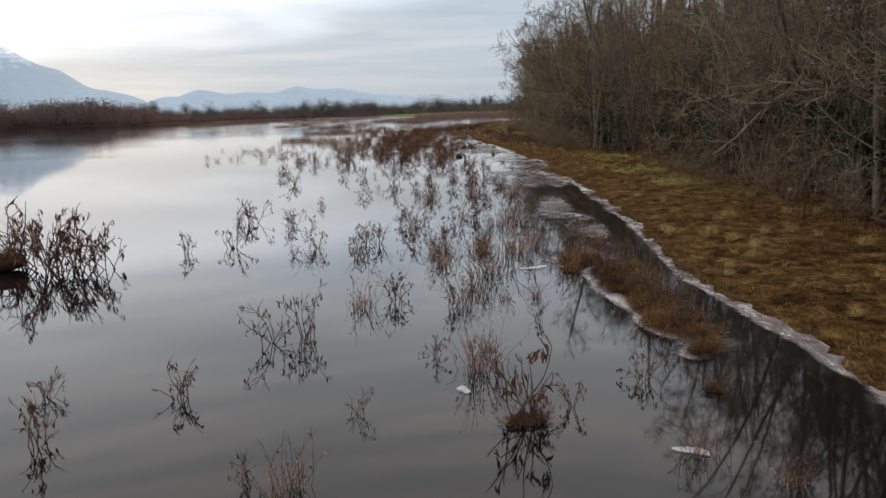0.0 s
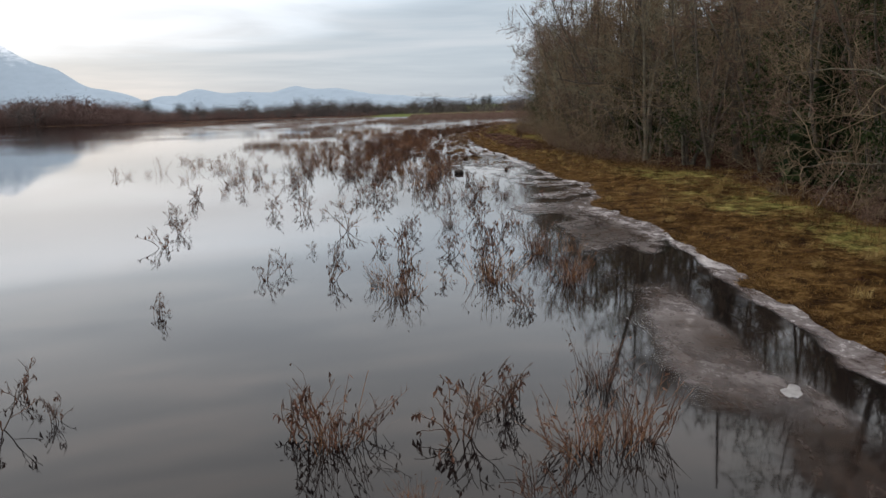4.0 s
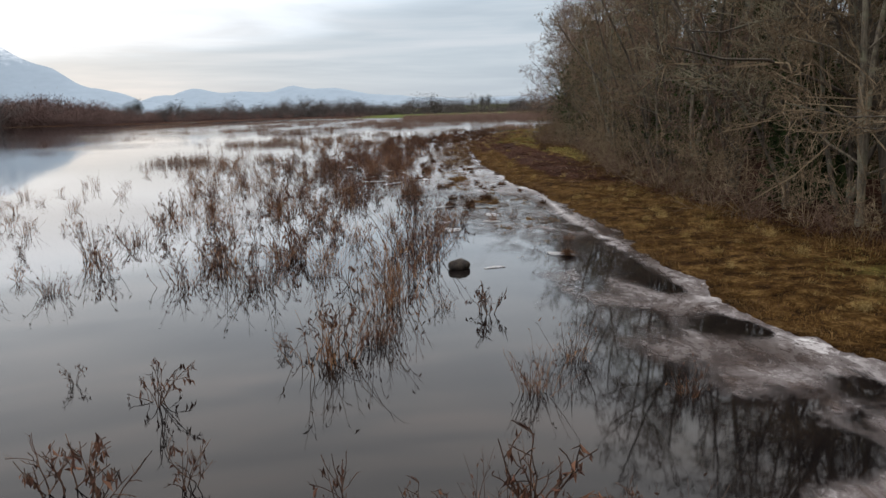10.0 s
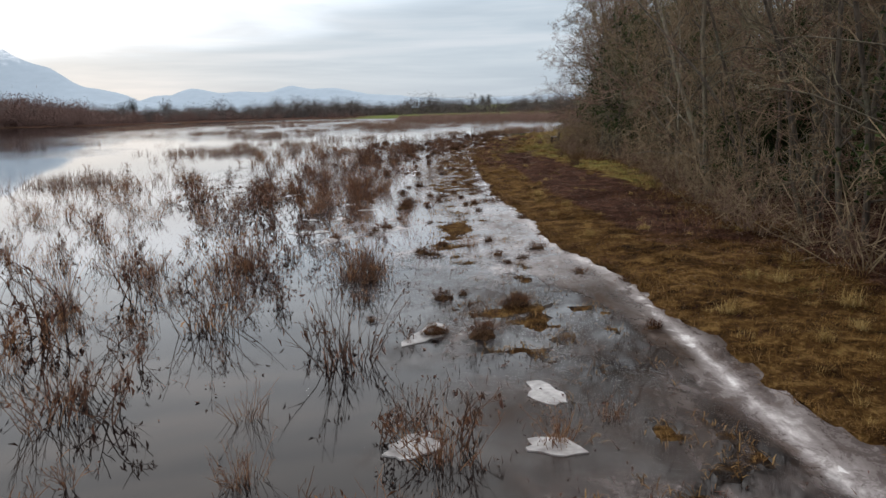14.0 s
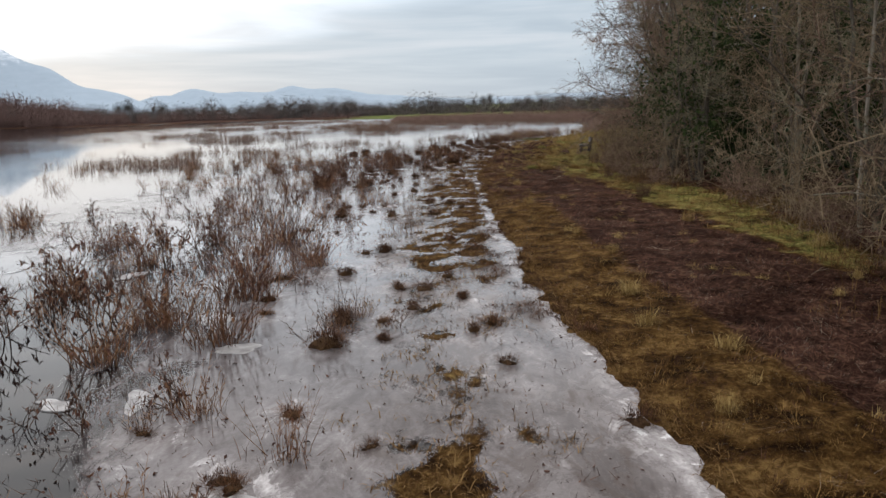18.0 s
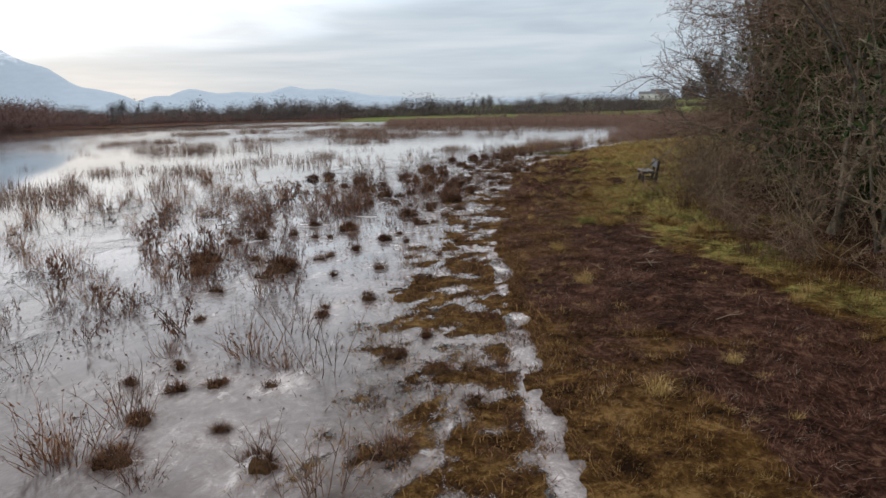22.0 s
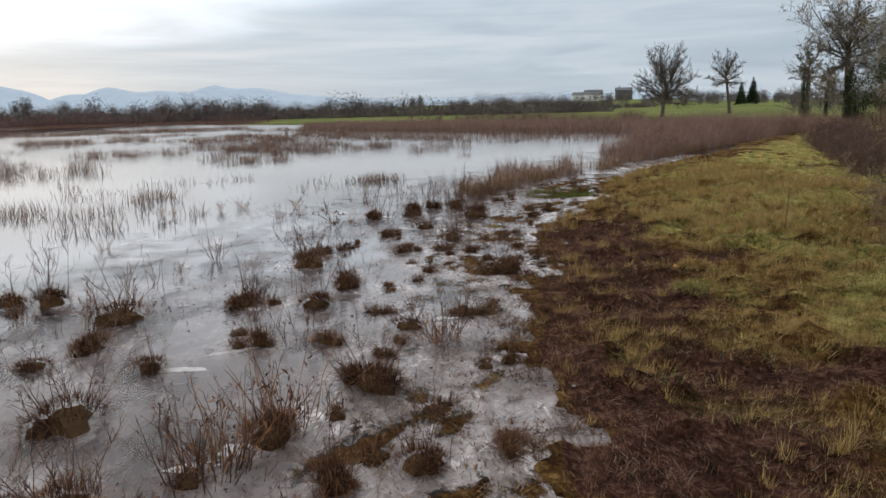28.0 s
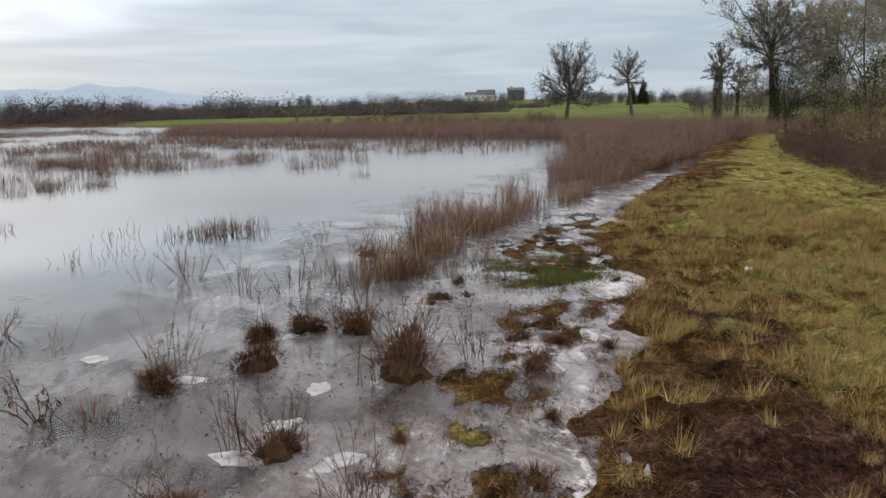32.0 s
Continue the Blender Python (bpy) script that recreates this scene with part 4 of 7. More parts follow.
def ice_at(x, y):
    d = shore(y) - x
    rim = (1 - smooth(d, 0.1, 0.62 + 0.25 * rough(x, y, 3.0, 3))) * 0.95 * (1 - smooth(y, 50, 56))
    outer = smooth(d, 1.0, 1.3) * (1 - smooth(d, 1.9, 2.35)) * (0.80 + 0.30 * rough(x, y, 1.1, 6)) * smooth(y, 9.2, 10.2) * (1 - smooth(y, 14.5, 16.5))
    shelf = smooth(y, 14.5, 16.5) * (1 - smooth(y, 20, 25)) * smooth(d, 0.75, 1.1) * (1 - smooth(d, 1.7, 2.5)) * (0.78 + 0.34 * rough(x, y, 1.8, 6))
    for px, py in SEDGE_BED:
        outer = np.maximum(outer, 0.85 * np.exp(-((x - px + 0.12) ** 2 + (y - py) ** 2) / 0.16))
    silt = smooth(y, 19, 24) * (1 - smooth(y, 38, 42)) * smooth(d, 1.0 - 0.9 * smooth(y, 28, 33), 1.6 - 1.2 * smooth(y, 28, 33)) * (1 - smooth(d, 2.0, 3.0)) * (0.82 + 0.30 * rough(x, y, 2.4, 5))
    mid = smooth(y, 37, 41) * (1 - smooth(y, 49, 53)) * (1 - smooth(d, 1.8, 3.2)) * (0.68 + 0.40 * rough(x, y, 2.0, 8))
    for px, py, rx, ry in POOLS:
        mid, silt = (v * (1 - 0.9 * np.exp(-(((x - px) / rx) ** 2 + ((y - py) / ry) ** 2) ** 1.5)) for v in (mid, silt))
    wide = (1 - 0.17 * smooth(y, 98, 108)) * smooth(y, 49, 55) * (0.62 + 0.38 * smooth(y, 62, 69)) * (1 - smooth(d, 2.2 + 0.07 * np.clip(y - 55, 0, 60), 5.2 + 0.17 * np.clip(y - 55, 0, 60))) * 0.9
    reach = np.interp(y, [49, 56, 62, 68, 76], [0.35, 0.4, 0.85, 1.7, 1.9])
    channel = np.minimum(smooth(y, 49, 55), 1 - smooth(y, 76, 84)) * (1 - smooth(d, reach, reach + 0.4))
    wisp = smooth(y, 70, 85) * (1 - 0.42 * smooth(y, 104, 116)) * (1 - smooth(y, 124, 136)) * (1 - smooth(d, 9, 18)) * 0.64
    inlet = 0.9 * np.exp(-(((x - 10.9) / 2.0) ** 2 + ((y - 127.1) / 2.2) ** 2))
    cover = np.maximum.reduce([inlet, rim, outer, shelf, silt, mid, wide, channel, wisp])
    for tx, ty in FAR_TUSSOCKS:
        cover = np.maximum(cover, 0.62 * np.exp(-((x - tx) ** 2 + (y - ty) ** 2) / 0.5))
    cover = cover * (1 - 0.10 * smooth(y, 98, 106) * smooth(d, 3.0, 6.0))
    return cover - 1.5 * np.clip(islets(x, y) + 0.12, 0, 0.7)


ix, iy = axis((-20, -4, 0.5), (-4, 13, 0.2), (13, 24, 0.5)), axis((0, 132, 0.3), (132, 160, 1.0))
me, X, Y = sheet("ice_sheet", ix, iy, lambda x, y: 0.011 + 0 * x, ICE, lambda x, y: (ice_at(x, y) > 0.02) & (land(x, y) < 0.5))
paint(me, "ice", ice_at(X, Y))
dd = shore(Y) - X
strip = np.interp(Y, [48, 52, 55, 60, 64, 70], [0.40, 0.5, 0.6, 0.32, 0.2, 0.1])
narrow = smooth(Y, 49, 52) * (1 - smooth(Y, 60, 65))
ring = np.zeros(len(X))
for tx, ty in FAR_TUSSOCKS + [(x, y) for x, y, h in TUSSOCK_SPOTS if y < 97] + LOW_TUSSOCKS:
    r2 = (X - tx) ** 2 + (Y - ty) ** 2
    ring = np.maximum(ring, np.exp(-r2 / 0.25))
whiteness = np.maximum.reduce([0.36 * (1 - smooth(dd, 0.3, 0.7)) * (1 - smooth(Y, 76, 90)) * (1 - narrow), 0.55 * (1 - smooth(Y, 15, 18)) * (1 - smooth(np.abs(dd - 2.05), 0.12, 0.34)), 0.95 * smooth(Y, 48, 54) * (1 - smooth(Y, 66, 76)) * (1 - smooth(np.abs(dd - strip), 0.05 + 0.05 * smooth(Y, 62, 67), 0.14 + 0.14 * smooth(Y, 62, 67))), 0.22 * smooth(Y, 56, 62) * (1 - smooth(Y, 66, 72)) * (1 - smooth(dd, 1.3, 2.0)), 0.5 * smooth(Y, 66, 70) * (1 - smooth(Y, 78, 84)) * (1 - smooth(np.abs(dd - 0.15), 0.10, 0.30)), 0.06 * smooth(Y, 60, 90), ring * (0.30 + 0.5 * rough(X, Y, 1.2, 4)), np.exp(-(((X - 11.2) / 1.3) ** 2 + ((Y - 127.3) / 1.6) ** 2)), (0.55 + 0.35 * rough(X, Y, 0.9, 7)) * (1 - smooth(np.abs(dd - 0.15), 0.04, 0.22)) * smooth(Y, 76, 84)])
paint(me, "white", whiteness)
flow = (1 - smooth(Y, 62, 68)) * smooth(dd, np.interp(Y, [44, 50], [0.55, 0.1]), np.interp(Y, [44, 50], [0.9, 0.4]))
shelf_silt = smooth(Y, 66, 70) * (1 - smooth(Y, 84, 94)) * smooth(dd, 0.3, 0.5) * (1 - smooth(dd, 2.0, 3.2)) * np.clip(0.42 + 0.5 * rough(X, Y, 2.0, 4), 0, 0.75) * (1 - 0.7 * ring)
paint(me, "silt", shelf_silt + np.maximum(flow * (1 - smooth(Y, 0, 1) * (1 - smooth(Y, 15, 17)) * smooth(dd, 1.75, 2.0)), narrow * 0.95) * (1 - narrow * (1 - smooth(np.abs(dd - strip), 0.10, 0.24))) * np.clip(0.75 + 0.5 * rough(X, Y, 2.2, 2) - 0.35 * smooth(Y, 37, 42) * (1 - smooth(Y, 48, 52)), 0, 1) + smooth(Y, 96, 106) * np.clip(0.30 + 0.5 * rough(X, Y, 1.6, 2) - ring * 0.6, 0, 0.75))
rag = 0.5 * rough(X, Y, 3.0, 5) + 0.35 * rough(X, Y, 1.1, 9)
paint(me, "clear", smooth(dd + rag * 1.6, 1.9, 3.4) * (1 - np.clip(ring * (0.9 + rag), 0, 1)) * smooth(Y, 60, 66))
paint(me, "turf", np.maximum(np.clip(3 * (islets(X, Y) + 0.3), 0, 1), (1 - smooth(np.abs(dd - 0.1), 0.15, 0.7)) * smooth(Y, 92, 100)))
tagged(new("ice", me), "thin milky grey ice along the flooded lake margin", "ice", kind="structure")


# ---- fells and far country ----
def fell(name, line, y, depth, label):
    """A range of fells: its crest follows a line of x and z, with its flanks falling to both sides."""
    xs = np.linspace(line[0][0], line[-1][0], 120)
    crest = np.interp(xs, [p[0] for p in line], [p[1] for p in line])
    v = np.linspace(-1, 1, 17)
    X, V = np.meshgrid(xs, v)
    Z = crest[None] * (1 - np.abs(V)) ** 0.85 * (1 + 0.05 * np.sin(X * 0.021 + V * 5)) + 7 * rough(X, V * 300, 160.0) * (1 - np.abs(V)) - 4
    q = (np.arange(16)[:, None] * 120 + np.arange(119)[None]).ravel()
    tri = np.concatenate([np.stack([q, q + 1, q + 121], 1), np.stack([q, q + 121, q + 120], 1)])
    me = tri_mesh(name, np.stack([X, y + V * depth, Z], -1).reshape(-1, 3), tri, HAZED_FELL, True)
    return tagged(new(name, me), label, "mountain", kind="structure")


fell("backdrop_fell", [(-4530, 155), (-3650, 480), (-2900, 550), (-2480, 430), (-2318, 388), (-2211, 346), (-2102, 290), (-1977, 226), (-1837, 166), (-1697, 126), (-1588, 96), (-1450, 58), (-1240, 5)], 4150, 290, "snow-topped fell beyond the lake with blue haze painted into its colour")
fell("backdrop_hills", [(-1950, 40), (-1660, 108), (-1450, 147), (-1215, 122), (-1010, 123), (-836, 142), (-598, 129), (-325, 88), (-50, 58), (190, 50), (760, 62), (1600, 74), (2800, 30)], 4620, 260, "long low hills on the horizon with haze painted into their colour")


def far_tree(rng, h, w, twigs=110, stout=0.008, sprays=260, spray=0.042):
    """A tree seen from hundreds of metres: a trunk, a few limbs and a rounded crown of stout twigs."""
    s = Soup()
    tubes(s, [[0, 0, -0.3]], [[0, 0, h * 0.5]], [h * 0.02], [h * 0.012], 4)
    n = 7
    ways = unit(np.stack([rng.normal(size=n), rng.normal(size=n), rng.uniform(0.5, 1.6, n)], 1))
    at = np.stack([np.zeros(n), np.zeros(n), rng.uniform(0.15, 0.5, n) * h], 1)
    tubes(s, at, at + ways * [w, w, 1] * 0.4 * h, np.full(n, 0.012 * h), np.full(n, 0.006 * h), 3)
    q = unit(rng.normal(size=(twigs, 3))) * rng.uniform(0.25, 1.0, (twigs, 1)) ** 0.5
    at = np.stack([q[:, 0] * 0.30 * w * h, q[:, 1] * 0.30 * w * h, (0.50 + 0.42 * q[:, 2]) * h], 1)
    ways = unit(q * [1, 1, 0.8] + rng.normal(size=(twigs, 3)) * 0.5 + [0, 0, 0.2])
    spikes(s, at, at + ways * (rng.uniform(0.05, 0.11, twigs) * h)[:, None], stout * h)
    q = unit(rng.normal(size=(sprays, 3))) * 0.92 * rng.uniform(0.05, 1.0, (sprays, 1)) ** 0.8
    at = np.stack([q[:, 0] * 0.31 * w * h, q[:, 1] * 0.31 * w * h, (0.46 + 0.45 * q[:, 2]) * h], 1)
    leaves(s, at, spray * h, rng, 0.30, -0.5)
    return s.arrays()


def scatter(kinds, spots, rng):
    """Many turned and sized copies of a few soups, joined."""
    s = Soup()
    for x, y, z, size in spots:
        v, t = kinds[rng.integers(len(kinds))]
        a = rng.uniform(0, 6.28)
        c, k = math.cos(a) * size, math.sin(a) * size
        s.add(np.stack([v[:, 0] * c - v[:, 1] * k + x, v[:, 0] * k + v[:, 1] * c + y, v[:, 2] * size * rng.uniform(0.85, 1.15) + z], 1), t)
    return s


rng = np.random.default_rng(21)
kinds = [far_tree(rng, 1.0, rng.uniform(0.9, 1.7), 40, 0.0035) for _ in range(8)]
spots = []
for _ in range(640):
    x = rng.uniform(-330, 84)
    y = 366 + 75 * rng.random() ** 1.6 + max(0, -x - 150) * 0.1
    spots.append((x, y, float(ground_z(np.array(x), np.array(y))) - 1.0, rng.uniform(6.2, 9.4) + (2.6 if rng.random() < 0.12 else 0)))
for _ in range(260):
    x = rng.uniform(74, 100)
    y = rng.uniform(372, 400)
    spots.append((x, y, float(ground_z(np.array(x), np.array(y))) - 0.8, rng.uniform(5, 8))) if _ < 40 else None
    x = rng.uniform(136, 400)
    y = rng.uniform(445, 540) - max(0, x - 250) * 0.3
    spots.append((x, y, float(ground_z(np.array(x), np.array(y))) - 0.8, rng.uniform(6, 10.5)))
for _ in range(90):
    y = rng.uniform(255, 305)
    x = 5 + (y - 107) * rng.uniform(0.60, 0.95)
    spots.append((x, y, float(ground_z(np.array(x), np.array(y))) - 0.4, rng.uniform(4.5, 7.5)))
for _ in range(120):
    x = rng.uniform(100, 140)
    y = rng.uniform(446, 462)
    spots.append((x, y, float(ground_z(np.array(x), np.array(y))) - 0.6, rng.uniform(2.6, 4.2)))
under = [far_tree(rng, 1.0, rng.uniform(1.5, 2.2), 8, 0.008, 110, 0.06) for _ in range(5)]
floor_spots = [(-235 + k * 0.43, rng.uniform(361, 372), -0.9, rng.uniform(2.8, 4.8)) for k in range(760)]
v, t = scatter(under, floor_spots, rng).arrays()
soup = scatter(kinds, spots, rng)
soup.add(v, t)
me = soup.mesh("far_woods", FAR_WOOD)
tagged(new("far_woods", me), "bare brown woods along the far side of the fields", "woods", kind="stuff")

spots = []
for _ in range(430):
    x = rng.uniform(-330, -45)
    y0 = np.interp(x, FAR_X, FAR_Y)
    y = y0 + rng.uniform(3, 60) + max(0, x + 110) * 1.1
    spots.append((x, y, -0.8, rng.uniform(6.0, 9.5) * np.interp(x, [-330, -150, -115, -60], [1.85, 1.65, 0.85, 0.6])))
for _ in range(75):
    x = rng.uniform(-62, -22) if rng.random() < 0.45 else rng.uniform(13, 47)
    spots.append((x, np.interp(x, FAR_X, FAR_Y) + rng.uniform(4, 24), -0.4, rng.uniform(2.2, 3.6)))
for _ in range(16):
    x = rng.uniform(-250, -120)
    spots.append((x, np.interp(x, FAR_X, FAR_Y) + rng.uniform(20, 60), 0.0, rng.uniform(10, 13)))
for _ in range(420):
    x = rng.uniform(-330, -52)
    spots.append((x, np.interp(x, FAR_X, FAR_Y) + rng.uniform(1, 12) + max(0, x + 110) * 1.1, -0.6, rng.uniform(3.5, 6.0) * np.interp(x, [-330, -150, -115, -60], [1.7, 1.5, 0.85, 0.6])))
me = scatter(kinds, spots, rng).mesh("far_scrub", FAR_SCRUB)
tagged(new("far_scrub", me), "reddish brown alder scrub along the far lake shore", "scrub", kind="stuff")


def conifer_arrays(rng, h, w, layers=16, per=12):
    s = Soup()
    z = np.repeat(np.linspace(0.12, 0.97, layers), per)
    n = len(z)
    a = rng.uniform(0, 6.28, n)
    r = (1 - z) ** 0.8 * w * rng.uniform(0.6, 1.15, n) + 0.06 * w
    base = np.stack([0 * z, 0 * z, z * h], 1)
    tip = np.stack([np.cos(a) * r, np.sin(a) * r, z * h - 0.28 * r + rng.normal(size=n) * 0.02 * h], 1)
    for k in range(5):
        f = rng.uniform(0.1, 0.9, (n, 1))
        at = base + (tip - base) * f
        ways = unit(tip - base + rng.normal(size=(n, 3)) * 0.5 * r[:, None])
        spikes(s, at, at + ways * (r * 0.5)[:, None], r * 0.11)
    return s.arrays()


def conifer(rng, h, w, x, y, z, label):
    ob = thing("conifer", label, "tree", "evergreens")
    s = Soup()
    tubes(s, [[0, 0, -0.2]], [[0, 0, h * 0.9]], [h * 0.018], [h * 0.004], 7)
    part("trunk", s.mesh("conifer_trunk", BARK, True), ob)
    part("crown", tri_mesh("conifer_crown", *conifer_arrays(rng, h, w, 22, 16), NEEDLES), ob)
    ob.matrix_basis = pose(x, y, z)
    return ob


conifer(rng, 10.0, 2.6, 167, 420, float(ground_z(np.array(167.0), np.array(420.0))), "dark spruce standing behind the green field")
conifer(rng, 12.0, 3.0, 174.5, 424, float(ground_z(np.array(174.5), np.array(424.0))), "dark spruce standing behind the green field")
for x, y, h, w in ((-376, 985, 23.0, 1.3), (-366, 988, 27.0, 1.0), (-317, 963, 21.0, 1.5), (44, 733, 14.0, 0.9), (50, 733, 15.0, 0.9)):
    ob = thing("pine_tree", "broad dark pine above the far tree line", "tree", "evergreens")
    part("crown", tri_mesh("pine_crown", *far_tree(rng, h, w, 100, 0.006, 1400, 0.032), FAR_PINE), ob, kind="stuff")
    ob.matrix_basis = pose(x, y, -0.3, 0, 0, 31 * x)
for x, y, h, w in ((-158, 317, 13.5, 1.5), (-151, 320, 11.5, 1.3), (-167, 322, 12.0, 1.6), (-141, 322, 9.0, 1.4), (38, 324, 8.8, 1.5), (43, 326, 8.0, 1.6), (50, 322, 8.6, 2.0), (55, 324, 8.0, 2.0), (-62, 360, 10.5, 1.3), (-55, 364, 11.0, 1.4), (-38, 362, 10.0, 1.7)):
    ob = thing("far_tree", "dark bare tree standing out of the far tree line", "tree", "trees of the far shore")
    part("crown", tri_mesh("far_crown", *far_tree(rng, h, w, 200, 0.0036, 900, 0.030), FAR_WOOD), ob, kind="stuff")
    ob.matrix_basis = pose(x, y, -0.3, 0, 0, 40 * x)


# ---- houses on the rise ----
def block(x0, y0, z0, x1, y1, z1):
    bm = bmesh.new()
    bmesh.ops.create_cube(bm, size=1)
    for v in bm.verts:
        v.co = Vector(((x0 + x1) / 2 + v.co.x * (x1 - x0), (y0 + y1) / 2 + v.co.y * (y1 - y0), (z0 + z1) / 2 + v.co.z * (z1 - z0)))
    return bm


def solid(name, bm, material, parent, label="", bevel=0.0):
    if bevel:
        bmesh.ops.bevel(bm, geom=bm.edges[:], offset=bevel, segments=2, affect="EDGES")
    me = bpy.data.meshes.new(name)
    bm.to_mesh(me)
    bm.free()
    me.materials.append(material)
    return part(name, me, parent, label)


def house(x, y, z, wide, deep, eaves, ridge, wall, count, label):
    ob = thing("house", label, "house", "buildings on the rise")
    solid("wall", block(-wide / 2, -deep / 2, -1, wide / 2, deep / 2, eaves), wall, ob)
    bm = bmesh.new()
    o = 0.3
    v = [bm.verts.new(c) for c in ((-wide / 2 - o, -deep / 2 - o, eaves), (wide / 2 + o, -deep / 2 - o, eaves), (wide / 2 + o, deep / 2 + o, eaves), (-wide / 2 - o, deep / 2 + o, eaves), (-wide / 2 - o, 0, ridge), (wide / 2 + o, 0, ridge))]
    for f in ((0, 1, 5, 4), (2, 3, 4, 5), (0, 4, 3), (1, 2, 5), (3, 2, 1, 0)):
        bm.faces.new([v[i] for i in f])
    roof = solid("roof", bm, SLATE, ob)
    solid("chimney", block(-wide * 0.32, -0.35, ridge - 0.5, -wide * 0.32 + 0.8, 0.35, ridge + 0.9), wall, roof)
    for i in range(count):
        cx = -wide / 2 + wide * (i + 0.5) / count
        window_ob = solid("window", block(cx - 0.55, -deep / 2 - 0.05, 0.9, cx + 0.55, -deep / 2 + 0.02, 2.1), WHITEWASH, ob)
        solid("pane", block(cx - 0.45, -deep / 2 - 0.07, 1.0, cx + 0.45, -deep / 2 - 0.04, 2.0), WINDOW, window_ob)
    ob.matrix_basis = pose(x, y, z, 0, 0, -12)
    return ob


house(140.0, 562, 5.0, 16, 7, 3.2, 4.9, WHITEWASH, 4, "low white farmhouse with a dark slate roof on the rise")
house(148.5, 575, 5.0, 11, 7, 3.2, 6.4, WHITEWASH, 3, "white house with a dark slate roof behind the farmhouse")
house(163.0, 560, 5.0, 9.5, 8, 5.6, 7.2, BARN, 3, "tall grey boarded barn on the rise")


# ---- trees ----
def bare_tree(rng, h, stems=1, limbs=15, per=7, per2=6, twigs=3, lean=0.08, reach=0.42, low=0.18, twig=0.006, lift=0.05, bark=None, fine=None, stout=0.0125):
    """Meshes of a leafless tree: trunk and limbs, and the crown of twigs."""
    wood, crown = Soup(), Soup()
    start = np.stack([rng.normal(size=stems) * 0.12 * (stems > 1), rng.normal(size=stems) * 0.12 * (stems > 1), np.full(stems, -0.15)], 1)
    ways = unit(np.stack([rng.normal(size=stems) * lean * (1 + (stems > 1)), rng.normal(size=stems) * lean * (1 + (stems > 1)), np.ones(stems)], 1))
    size = h * rng.uniform(0.8, 1.0, stems)
    size[0] = h
    p0, r0 = grow(start, ways, size, np.full(stems, h * stout / math.sqrt(stems)), 8, 0.09, 0.03, rng)
    stick(wood, p0, r0, 7)
    p1, r1 = grow(*sprout(p0, r0, limbs // stems, low, 1.0, 0.72, reach, 0.36, rng, 0.15), 5, 0.22, lift, rng)
    stick(wood, p1, r1, 4 if stems < 5 else 3)
    p2, r2 = grow(*sprout(p1, r1, per, 0.12, 1.0, 0.62, 0.5, 0.55, rng, 0.12), 3 if stems < 6 else 2, 0.25, lift, rng)
    stick(crown, p2, np.maximum(r2, twig * 1.2), 3)
    p3, r3 = grow(*sprout(p2, r2, per2, 0.1, 1.0, 0.62, 0.6, 0.6, rng, 0.1), 2, 0.25, lift * 0.6, rng)
    spikes(crown, p3[:, 0], p3[:, 2], twig)
    if twigs:
        at, ways, size, r = sprout(p3, r3, twigs, 0.05, 0.95, 0.65, 0.6, 1.0, rng, 0.05)
        spikes(crown, at, at + ways * size[:, None], twig * 0.7)
    return wood.mesh("wood", bark or BARK, True), crown.mesh("crown", fine or BUSH_TWIG)


def plant_tree(name, meshes, x, y, turn, size, label, group, names=("trunk", "crown"), z=None):
    ob = thing(name, label, "tree" if "tree" in name else "bush", group)
    if name == "thorn_bush":
        names = ("branchwork", "crown")
    for nm, me in zip(names, meshes):
        part(nm, me, ob, kind="stuff" if nm in ("crown", "branchwork") else "")
    z = float(ground_z(np.array(x), np.array(y))) if z is None else z
    ob.matrix_basis = pose(x, y, z, 0, 0, turn) @ Matrix.Diagonal((size, size, size * random.uniform(0.92, 1.08), 1))
    return ob


rng = np.random.default_rng(5)
EDGE_TREES = [bare_tree(rng, 8.2, stems=3 + k % 3, limbs=25, per=9, per2=8, twigs=2, lean=0.08, reach=0.38, low=0.06, twig=0.0062, lift=0.05, fine=(BUSH_TWIG, ROW_TWIG, BRIAR)[k % 3]) for k in range(6)]
PALE_TREES = [bare_tree(rng, 8.2, stems=2, limbs=22, per=8, per2=6, twigs=2, lean=0.07, reach=0.42, low=0.08, twig=0.008, lift=0.0, bark=LICHEN_BARK, fine=BUSH_TWIG) for k in range(2)]
TALL_TREES = [bare_tree(rng, 11.5, stems=1 + k % 2, limbs=20, per=7, per2=7, twigs=0, lean=0.05, reach=0.34, low=0.16, twig=0.010) for k in range(4)]
BRIARS = [bare_tree(rng, 2.3, stems=16, limbs=64, per=5, per2=4, twigs=1, lean=0.42, reach=0.40, low=0.05, twig=0.007, lift=-0.01, bark=BRIAR, fine=BRIAR) for k in range(3)]
BUSHES = [bare_tree(rng, 3.0, stems=9, limbs=36, per=5, per2=4, twigs=0, lean=0.35, reach=0.45, low=0.05, twig=0.006, lift=0.02, bark=BUSH_TWIG) for k in range(4)]

